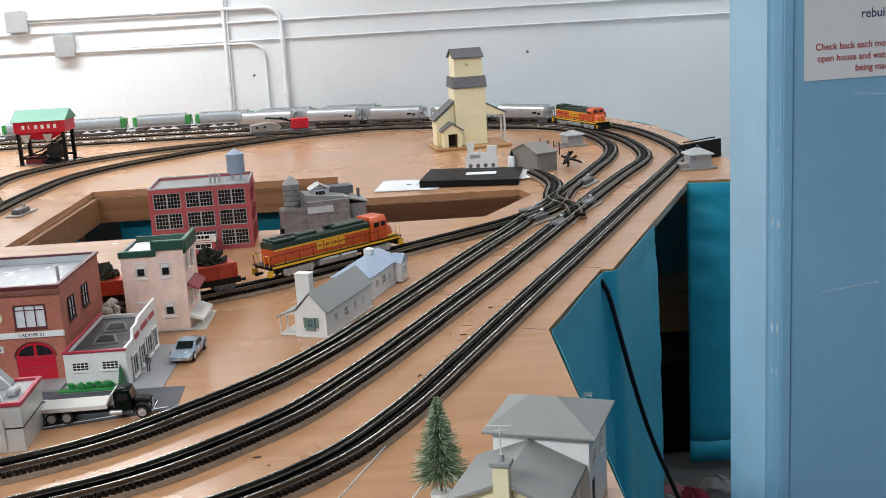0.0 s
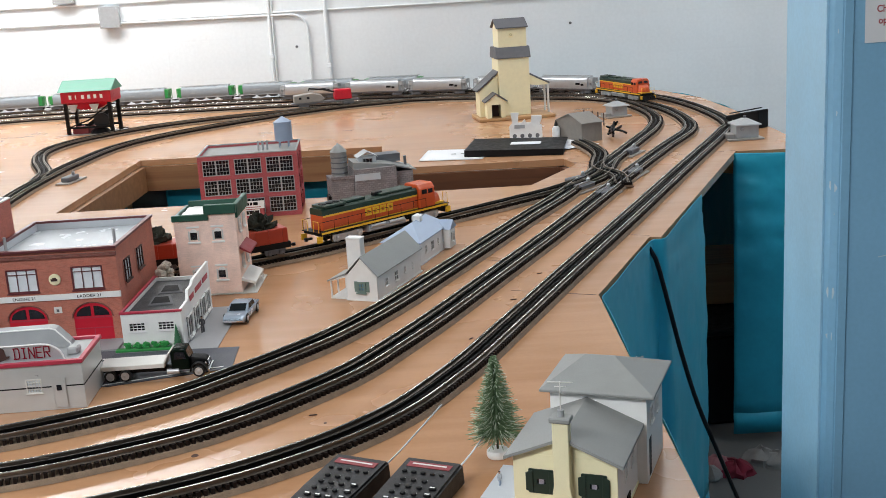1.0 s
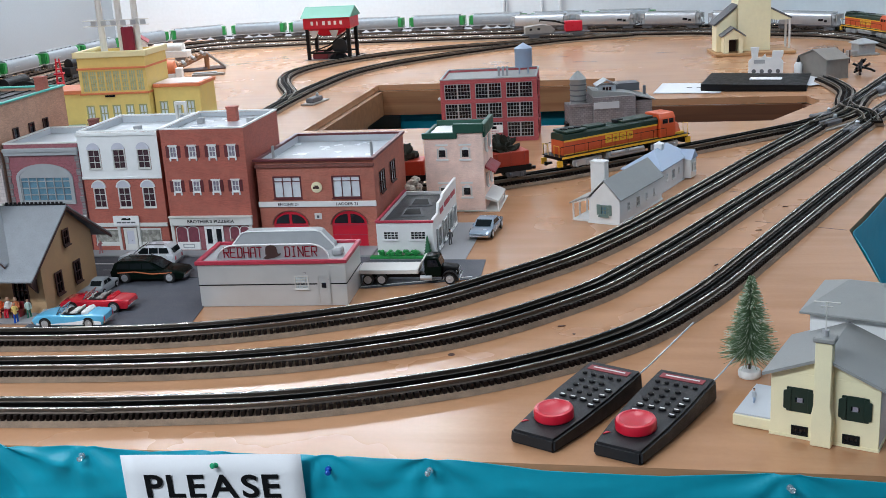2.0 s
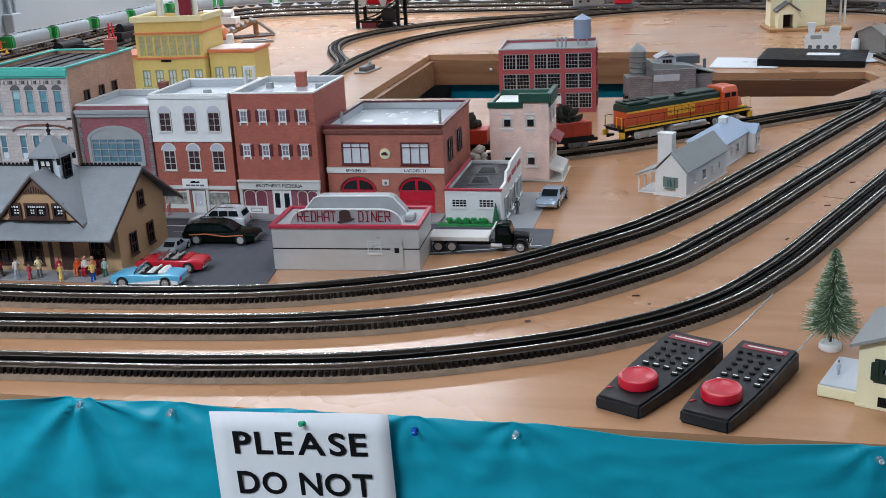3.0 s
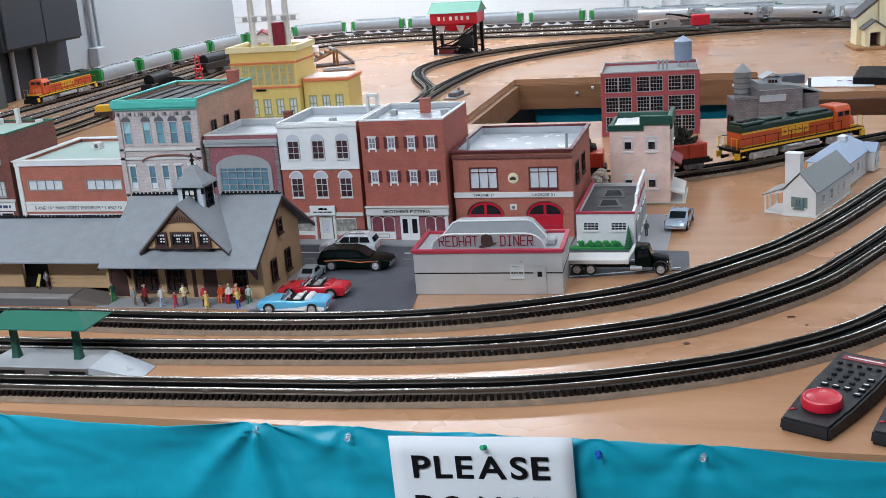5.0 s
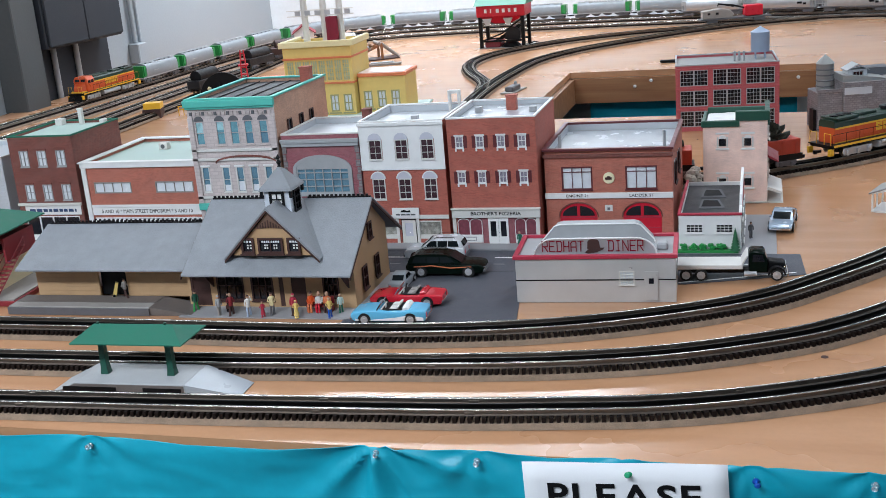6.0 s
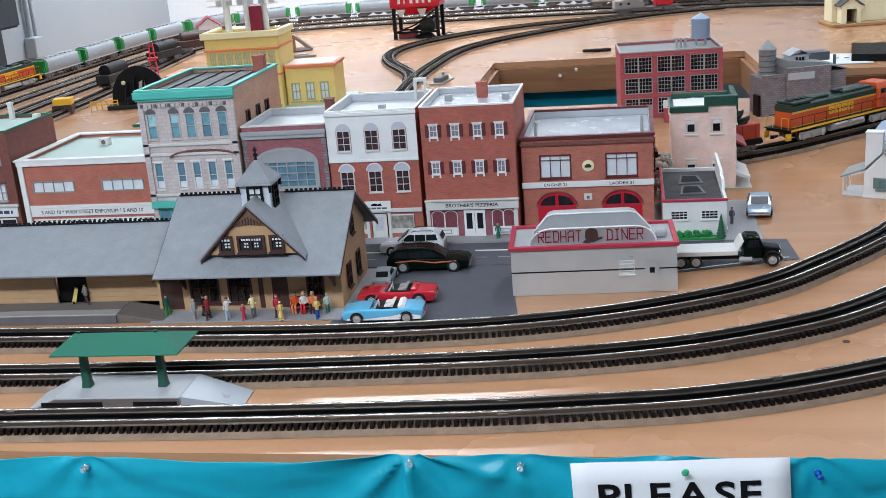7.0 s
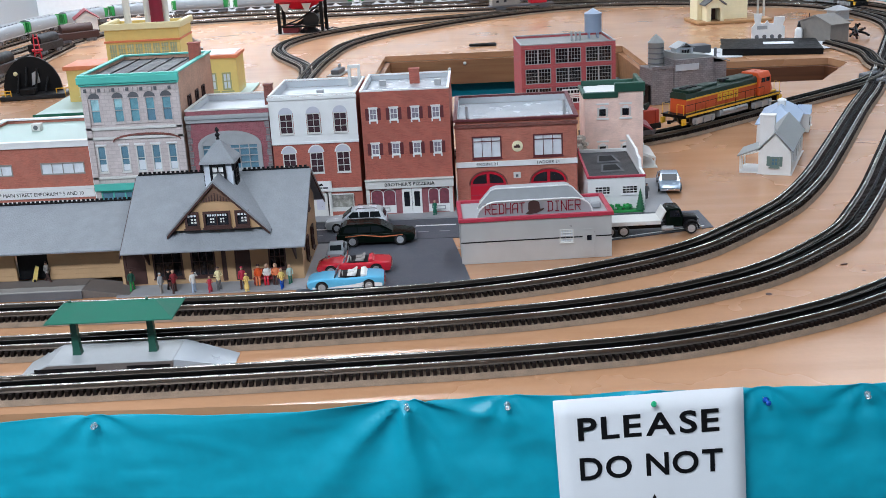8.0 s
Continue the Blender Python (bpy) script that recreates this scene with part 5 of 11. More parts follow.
def stone_hotel():
    h, x0, x1 = 0.274, -1.41, -1.24
    w = x1 - x0
    up = [-0.064, -0.023, 0.005, 0.033, 0.062]
    holes = [hole(c, 0.193, 0.016, 0.042) for c in up] + [hole(c, 0.105, 0.014, 0.046) for c in up] + [(-0.075, 0.075, 0.006, 0.07)]
    o = block("stone_front_building", x0, x1, 1.768, 2.02, h, "stone", "buff stone building with turquoise cornice and dark roof", holes, "roof_dark", "teal_trim", parapet=0.006, rim=0.006, side="brick_tan")
    for c in up:
        window(o, c, 0, 0.193, 0.016, 0.042, 1, 2, "stone", "glass_teal" if c < 0.02 else "glass_blue", bar=0.001, arch=True, panel="grey_dark")
        part("half_blind", Shape().box(c - 0.0066, c + 0.0066, 0.00122, 0.00138, 0.2165 + 0.003 * math.sin(c * 500), 0.2335), M["glass_teal" if c > 0.0 else "glass_sky"], o, "tinted blind in the upper sash")
        window(o, c, 0, 0.105, 0.014, 0.046, 1, 2, "off_white", "glass_blue", bar=0.001, lintel="white")
        part("blind", Shape().box(c - 0.0058, c + 0.0058, 0.00122, 0.00138, 0.1065, 0.12 + 0.004 * math.sin(c * 300)), M["glass_pale"], o, "pale half-drawn blind")
    part("cornice", Shape().box(-w / 2 - 0.004, w / 2 + 0.004, -0.008, -0.0002, h - 0.012, h).box(-w / 2 - 0.002, w / 2 + 0.002, -0.005, -0.0003, h - 0.016, h - 0.0122), M["teal_trim"], o, "turquoise cornice", bevel=0.0008)
    for z in (0.18, 0.092, 0.163):
        part("stone_course", Shape().box(-w / 2 - 0.0005, w / 2 + 0.0005, -0.003, -0.0002, z, z + 0.005), M["off_white"], o, bevel=0.0005)
    for k in range(20):
        part("dentil", Shape().box(-0.08 + k * 0.0082, -0.0755 + k * 0.0082, -0.003, -0.0002, h - 0.027, h - 0.021), M["grey_dark" if k % 3 == 0 else "stone"], o)
    for s in (-1, 1):
        part("pilaster", Shape().box(s * (w / 2 - 0.005) - 0.005, s * (w / 2 - 0.005) + 0.005, -0.003, -0.0002, 0.075, h - 0.03), M["stone"], o)
    # brow over the four middle windows
    n = 12
    brow = Shape()
    pts = [(0.02 - 0.06 * math.cos(math.pi * k / n), 0.158 + 0.012 * math.sin(math.pi * k / n)) for k in range(n + 1)]
    for a, b in zip(pts, pts[1:]):
        brow.prism([a, b, (b[0], b[1] + 0.003), (a[0], a[1] + 0.003)], -0.0036, -0.0003, "y")
    part("brow_moulding", brow, M["brick_dark"], o)
    shop_front(o, -0.075, -0.012, 0.006, 0.07, 0.001, frame="teal_trim", pane="glass_blue", lights=3)
    shop_front(o, 0.014, 0.075, 0.006, 0.07, 0.001, frame="teal_trim", pane="glass_blue", lights=3)
    shop_door(o, 0.001, 0.004, 0.024, 0.055, 0.002, "teal_trim", "glass_pale", 1)
    part("shop_cornice", Shape().box(-w / 2, w / 2, -0.006, -0.0002, 0.0715, 0.084), M["teal_trim"], o, bevel=0.0006)
    d = 0.252
    for yy in (0.06, 0.115, 0.165):
        for zz in (0.185,):
            wv = window(o, w / 2, yy, zz, 0.016, 0.04, 1, 2, "brown_dark", "glass", bar=0.001)
            wv.rotation_euler.z = math.radians(90)
            wv.location = (w / 2 + 0.0024, yy, zz)
    chimney(o, 0.07, 0.2, h - 0.006, 0.02, 0.016, 0.03, "brick")
    for x in (-0.05, -0.017, 0.017, 0.05):
        part("roof_batten", Shape().box(x - 0.001, x + 0.001, 0.01, d - 0.008, h - 0.0058, h - 0.004), M["black"], o)
    return o


def emporium():
    h, x0, x1 = 0.157, -1.667, -1.412
    w = x1 - x0
    holes = [hole(c, 0.099, 0.078, 0.02) for c in (-0.066, 0.066)] + [(-0.115, 0.115, 0.006, 0.05)]
    o = block("emporium_building", x0, x1, 1.795, 2.03, h, "brick_orange", "low orange-brick store with white framing and sign", holes, "roof_mint", "white", parapet=0.006, rim=0.008)
    for c in (-0.066, 0.066):
        window(o, c, 0, 0.099, 0.078, 0.02, 4, 1, "grey_warm", "glass_pale", bar=0.001, sill=False)
    part("frame_post", Shape().box(-w / 2 - 0.001, -w / 2 + 0.009, -0.003, -0.0002, 0, h - 0.009), M["white"], o, bevel=0.0006)
    part("frame_post", Shape().box(w / 2 - 0.009, w / 2 + 0.001, -0.003, -0.0002, 0, h - 0.009), M["white"], o, bevel=0.0006)
    part("frame_beam", Shape().box(-w / 2 - 0.002, w / 2 + 0.002, -0.004, -0.0003, h - 0.0088, h + 0.002), M["white"], o, bevel=0.0006)
    sign_band(o, 0, 0, 0.055, 0.235, 0.015, "5 AND 10 * MAIN STREET EMPORIUM * 5 AND 10", size=0.0098, stretch=0.92)
    part("sign_rail", Shape().box(-0.118, 0.118, -0.0026, -0.0002, 0.0705, 0.0755), M["white"], o)
    aw = part("awning", Shape().prism([(-0.0002, 0.047), (-0.014, 0.038), (-0.014, 0.0365), (-0.0002, 0.044)], -0.117, 0.117, "x"), M["white"], o, "black and white striped awning")
    for k in range(24):
        part("stripe", Shape().prism([(-0.0004, 0.0475), (-0.0144, 0.0385), (-0.0144, 0.0365), (-0.014, 0.0381)], -0.117 + k * 0.00975, -0.1122 + k * 0.00975, "x"), M["black"], aw)
    shop_front(o, -0.115, 0.115, 0.006, 0.05, 0.001, pane="glass_blue", lights=6)
    for x, y in ((-0.03, 0.15), (0.11, 0.08)):
        b = part("air_unit", Shape().box(x - 0.009, x + 0.009, y - 0.008, y + 0.008, h - 0.006, h + 0.008), M["off_white"], o, bevel=0.0006)
        part("fan_grille", Shape().cyl((x, y - 0.0082, h + 0.001), 0.0045, -0.0006, 10, "y"), M["grey_dark"], b)
    return o


def bakery():
    h, x0, x1 = 0.212, -1.818, -1.676
    w = x1 - x0
    cols, rows = [-0.04, 0.0, 0.042], [0.088, 0.155]
    holes = [hole(c, r, 0.018, 0.03) for c in cols for r in rows] + [(-0.06, 0.06, 0.006, 0.055)]
    o = block("bakery_building", x0, x1, 1.79, 1.96, h, "brick_dark", "dark red brick shop with mint green roof", holes, "roof_mint", "green", parapet=0.004)
    for c in cols:
        for r in rows:
            window(o, c, 0, r, 0.018, 0.03, 2, 2, "grey", "glass_pale", lintel="brick_dark")
    shop_front(o, -0.06, 0.06, 0.006, 0.055, 0.001, pane="glass", lights=4)
    sign_band(o, 0.005, 0, 0.058, 0.125, 0.018, bars=True, ink="ink_blue")
    part("shop_cornice", Shape().box(-w / 2, w / 2, -0.005, -0.0002, 0.0765, 0.082), M["off_white"], o, bevel=0.0006)
    chimney(o, 0.0, 0.15, h - 0.004, 0.008, 0.008, 0.03, "off_white")
    roof_vent(o, 0.05, 0.15, h - 0.004, 0.006, "off_white")
    roof_vent(o, -0.05, 0.15, h - 0.004, 0.008, "off_white")
    return o


def fire_station():
    h, x0, x1 = 0.16, -0.767, -0.553
    w = x1 - x0
    cols = (-0.052, 0.056)
    holes = [hole(c, 0.093, 0.05, 0.038) for c in cols] + [(c - 0.032, c + 0.032, 0.004, 0.068) for c in cols]
    o = block("fire_station", x0, x1, 1.8, 2.035, h, "brick_orange", "brick fire station with two red arched doors", holes, "roof_white", None, parapet=0.012)
    rim = Shape().box(-w / 2 - 0.003, w / 2 + 0.003, -0.006, 0.003, h, h + 0.004)
    for s in (-w / 2 - 0.003, w / 2 - 0.004):
        rim.box(s, s + 0.007, 0.003, 0.238, h, h + 0.004)
    rim.box(-w / 2 + 0.004, w / 2 - 0.004, 0.231, 0.238, h, h + 0.004)
    part("parapet_cap", rim, M["shutter_maroon"], o, "dark red coping")
    part("cornice", Shape().box(-w / 2 - 0.002, w / 2 + 0.002, -0.004, -0.0002, 0.148, 0.154), M["brick_dark"], o, bevel=0.0005)
    for c in cols:
        wf = window(o, c, 0, 0.093, 0.05, 0.038, 3, 1, "shutter_maroon", "glass_pale", bar=0.0012)
        part("transom", Shape().box(-0.0238, 0.0238, -0.0006, 0.0012, 0.0292, 0.0302), M["shutter_maroon"], wf)
        # arched red doors
        n = 10
        pts = [(c - 0.032, 0.004)] + [(c - 0.032 * math.cos(math.pi * k / n), 0.044 + 0.024 * math.sin(math.pi * k / n)) for k in range(n + 1)] + [(c + 0.032, 0.004)]
        dr = part("garage_door", Shape().prism(pts, 0.0008, 0.003, "y"), M["red"], o, "red arched garage door")
        for sgn in (-1, 1):
            lp = [(c + sgn * 0.0026, 0.046)] + [(c + sgn * (0.0026 + 0.025 * math.sin(math.pi / 2 * k / 6)), 0.046 + 0.017 * math.cos(math.pi / 2 * k / 6)) for k in range(7)]
            part("fanlight", Shape().prism(lp, 0.0002, 0.0007, "y"), M["glass"], dr)
        part("door_rail", Shape().box(c - 0.031, c + 0.031, 0.0001, 0.0007, 0.024, 0.0255).box(c - 0.0006, c + 0.0006, 0.0001, 0.0007, 0.004, 0.024).box(c - 0.031, c + 0.031, 0.0001, 0.0007, 0.042, 0.044), M["crimson"], dr)
        ring = Shape()
        for k in range(n):
            a0, a1 = math.pi * k / n, math.pi * (k + 1) / n
            q = [(c - r * math.cos(a), 0.044 + 0.76 * r * math.sin(a)) for r, a in ((0.033, a0), (0.033, a1), (0.0348, a1), (0.0348, a0))]
            ring.prism(q, -0.0016, -0.0001, "y")
        part("arch_trim", ring, M["brick_dark"], o)
        fill = Shape().prism([(c - 0.033 * math.cos(math.pi * k / n), 0.044 + 0.025 * math.sin(math.pi * k / n)) for k in range(n + 1)] + [(c + 0.033, 0.0695), (c - 0.033, 0.0695)], 0.0001, 0.0033, "y")
        part("arch_wall", fill, M["brick_orange"], o)
    band = part("name_band", Shape().box(-w / 2 - 0.001, w / 2 + 0.001, -0.0035, -0.0002, 0.077, 0.0868), M["white"], o, bevel=0.0005)
    for c, txt in ((cols[0], "ENGINE 21"), (cols[1], "LADDER 21")):
        writing(txt, 0.0068, M["ink"], band, Matrix.Translation((c, -0.0037, 0.0819)) @ Matrix.Rotation(math.radians(90), 4, "X"), font_stretch=1.2)
    em = part("emblem", Shape().lathe([(0.0098, 0), (0.0098, -0.002), (0.008, -0.0028)], 20, (0.002, -0.0001, 0.112), "y"), M["cream_light"], o, "round cream emblem")
    part("emblem_mark", Shape().box(-0.004, 0.007, -0.0036, -0.003, 0.1095, 0.1135).box(-0.001, 0.005, -0.0036, -0.0031, 0.1136, 0.1155), M["brown_dark"], em)
    pq = part("plaque", Shape().box(-0.0065, 0.0065, -0.0016, -0.0001, 0.054, 0.065), M["off_white"], o, "small white plaque", bevel=0.0004)
    part("plaque_mark", Shape().box(-0.0022, 0.0022, -0.0021, -0.0017, 0.0565, 0.061), M["grey_dark"], pq)
    for x, y in ((-0.085, 0.035), (0.09, 0.06)):
        part("flue", Shape().cyl((x, y, h - 0.012), 0.0028, 0.032, 8), M["grey"], o)
    for yy in (0.05, 0.13):
        wv = window(o, w / 2, yy, 0.093, 0.03, 0.036, 2, 2, "brown_dark", "glass_pale", bar=0.0012)
        wv.rotation_euler.z = math.radians(90)
        wv.location = (w / 2 + 0.0024, yy, 0.093)
    return o


def corner_cafe():
    """The small white shop with a dark flat roof and a stepped side front."""
    h, x0, x1, y0, y1 = 0.062, -0.54, -0.442, 1.74, 1.965
    w, d = x1 - x0, y1 - y0
    holes = [hole(c, 0.033, 0.026, 0.014) for c in (-0.024, 0.023)]
    o = block("corner_cafe", x0, x1, y0, y1, h, "white", "small white shop with dark flat roof and crimson edging", holes, "roof_dark", None, parapet=0.006)
    for c in (-0.024, 0.023):
        window(o, c, 0, 0.033, 0.026, 0.014, 4, 3, "white", "glass", bar=0.0009)
    part("roof_edge", Shape().box(-w / 2 - 0.0015, w / 2 + 0.0015, -0.002, 0.003, h + 0.0002, h + 0.004).box(-w / 2 - 0.0015, -w / 2 + 0.003, 0.0031, d, h + 0.0002, h + 0.004), M["crimson"], o, bevel=0.0004)
    # stepped side front with shop windows, facing the street corner
    st = Shape().prism([(0, h), (0.05, h), (0.06, h + 0.016), (0.09, h + 0.016), (0.1, h + 0.022), (d, h + 0.022), (d, h - 0.001), (0, h - 0.001)], w / 2 - 0.003, w / 2 + 0.0006, "x")
    part("side_parapet", st, M["white"], o, bevel=0.0004)
    tr = Shape().prism([(0, h + 0.0005), (0.05, h + 0.0005), (0.06, h + 0.0165), (0.09, h + 0.0165), (0.1, h + 0.0225), (d, h + 0.0225), (d, h + 0.0255), (0.098, h + 0.0255), (0.088, h + 0.0195), (0.058, h + 0.0195), (0.049, h + 0.004), (0, h + 0.004)], w / 2 - 0.0035, w / 2 + 0.001, "x")
    part("side_coping", tr, M["white"], o)
    for yy, ww in ((0.045, 0.03), (0.1, 0.03), (0.15, 0.03), (0.19, 0.026)):
        wv = window(o, 0, 0, 0.012, ww, 0.034, 2, 1, "white", "glass", bar=0.0014, lintel=None)
        wv.rotation_euler.z = math.radians(90)
        wv.location = (w / 2 + 0.0022, yy, 0.008)
    sg = Shape()
    for k, (a, l) in enumerate(((0.062, 0.03), (0.105, 0.05), (0.165, 0.04))):
        sg.box(w / 2 + 0.0009, w / 2 + 0.0016, a, a + l, h - 0.008 + (0.006 if k == 0 else 0.008), h + 0.001 + (0.006 if k == 0 else 0.008))
    part("lettering", sg, M["crimson"], o)
    for yy in (0.06, 0.13):
        sk = part("skylight", Shape().add([(-0.02, yy, h - 0.0058), (0.022, yy + 0.004, h - 0.0058), (0.012, yy + 0.03, h - 0.0058), (-0.016, yy + 0.03, h - 0.0058), (-0.02, yy, h - 0.004), (0.022, yy + 0.004, h - 0.0045), (0.012, yy + 0.03, h + 0.003), (-0.016, yy + 0.03, h + 0.003)],
                                          [(3, 2, 1, 0), (4, 5, 6, 7), (0, 1, 5, 4), (1, 2, 6, 5), (2, 3, 7, 6), (3, 0, 4, 7)]), M["grey_dark"], o, "sloping dark skylight")
        part("pane", Shape().add([(-0.016, yy + 0.004, h - 0.0024), (0.016, yy + 0.007, h - 0.0024), (0.009, yy + 0.026, h + 0.0027), (-0.013, yy + 0.026, h + 0.0027)], [(0, 1, 2, 3)]), M["black"], sk)
    # plinth with lawn, shrubs and a small conifer
    part("plinth", Shape().box(-w / 2 - 0.012, w / 2 + 0.055, -0.012, d * 0.98, 0.0003, 0.0016), M["sidewalk"], o)
    part("lawn", Shape().box(-w / 2 - 0.012, w / 2 - 0.004, -0.0115, -0.0004, 0.0017, 0.006), M["green_bright"], o, "green painted lawn strip", bevel=0.0008)
    for k in range(5):
        b = Shape()
        for _ in range(16):
            a, r, zz = random.uniform(0, 6.3), random.uniform(0, 0.006), random.uniform(0, 0.007)
            b.lathe([(0.001, 0), (0.003, 0.001), (0.0032, 0.003), (0.001, 0.0045)], 6, (-0.04 + k * 0.0145 + r * math.cos(a), -0.007 + 0.3 * r * math.sin(a), 0.006 + zz), turn=a)
        part("shrub", b, M["green_bright"], o, "bright green shrub", smooth=True)
    prof = []
    for k in range(7):
        prof += [(0.0085 - k * 0.001, 0.006 + k * 0.0048), (0.0042 - k * 0.0005, 0.0105 + k * 0.0048)]
    part("conifer", Shape().lathe(prof + [(0.0003, 0.043)], 11, (0.04, -0.007, 0)), M["shrub"], o, "small green conifer")
    return o


def pink_house():
    h, x0, x1, y0, y1 = 0.156, -0.516, -0.401, 2.05, 2.17
    w, d = x1 - x0, y1 - y0
    cols = (-0.0225, 0.0228)
    holes = [hole(c, r, 0.011, 0.0125) for c in cols for r in (0.109, 0.034)]
    o = block("pink_building", x0, x1, y0, y1, h - 0.012, "brick_pink", "pink three-storey building with green cornice, white roof", holes, "roof_white", None, parapet=0.006)
    for c in cols:
        for r in (0.109, 0.034):
            window(o, c, 0, r, 0.011, 0.0125, 1, 1, "black", "glass", bar=0.0007, arch=True, sill=False, panel="white")
            for s in (-1, 1):
                part("window_trim", Shape().box(c + s * 0.0085 - 0.0015, c + s * 0.0085 + 0.0015, -0.0016, -0.0001, r - 0.003, r + 0.016), M["off_white"], o, "white window trim")
            part("window_sill", Shape().box(c - 0.012, c + 0.012, -0.004, -0.0001, r - 0.008, r - 0.0045), M["white"], o, bevel=0.0005)
            part("window_head", Shape().box(c - 0.012, c + 0.012, -0.0026, -0.0017, r + 0.0215, r + 0.025), M["white"], o, bevel=0.0005)
    g = Shape().box(-w / 2 - 0.003, 0.008, -0.004, 0.004, h - 0.0118, h).box(0.001, w / 2 + 0.003, -0.0052, 0.005, h - 0.001, h + 0.017)
    part("front_step", Shape().box(0.0082, w / 2, 0.0002, 0.0036, h - 0.0118, h - 0.0012), M["brick_pink"], o)
    g.box(w / 2 - 0.005, w / 2 + 0.004, 0.0052, d, h - 0.0118, h + 0.014).box(-w / 2 - 0.003, -w / 2 + 0.004, 0.004, d, h - 0.0118, h - 0.004).box(-w / 2 + 0.004, w / 2 - 0.005, d - 0.005, d, h - 0.0118, h + 0.004)
    part("cornice", g, M["green_dark"], o, "dark green stepped cornice", bevel=0.0012)
    wh = Shape()
    vs, fs = [], []
    for i in range(9):
        for k in range(7):
            x, y = -w / 2 + 0.006 + (w - 0.013) * i / 8, 0.006 + (d - 0.014) * k / 6
            vs.append((x, y, h - 0.011 + 0.004 * (1 + noise.noise((x * 60, y * 60, 2)))))
    fs = [(i * 7 + k, (i + 1) * 7 + k, (i + 1) * 7 + k + 1, i * 7 + k + 1) for i in range(8) for k in range(6)]
    part("snow_cover", wh.add(vs, fs), M["white"], o, "white crumpled roof cover", smooth=True)
    for yy in (0.03, 0.075):
        for zz in (0.115, 0.045):
            wv = window(o, 0, 0, zz, 0.014, 0.024, 2, 2, "white", "glass_pale", bar=0.0012)
            wv.rotation_euler.z = math.radians(90)
            wv.location = (w / 2 + 0.0024, yy, zz)
    part("awning", Shape().prism([(w / 2 + 0.0004, 0.088), (w / 2 + 0.02, 0.076), (w / 2 + 0.02, 0.073), (w / 2 + 0.0004, 0.083)], 0.01, d - 0.03, "y"), M["red_dark"], o, "dark red side awning")
    part("porch_roof", Shape().prism([(w / 2 + 0.0004, 0.03), (w / 2 + 0.026, 0.02), (w / 2 + 0.026, 0.016), (w / 2 + 0.0004, 0.024)], 0.0, d - 0.02, "y"), M["off_white"], o)
    for yy in (0.003, d - 0.024):
        part("porch_post", Shape().cyl((w / 2 + 0.024, yy, 0.002), 0.0012, 0.0145, 6), M["white"], o)
    part("plinth", Shape().box(-w / 2 - 0.003, w / 2 + 0.028, -0.006, d, 0.0002, 0.002), M["off_white"], o)
    return o


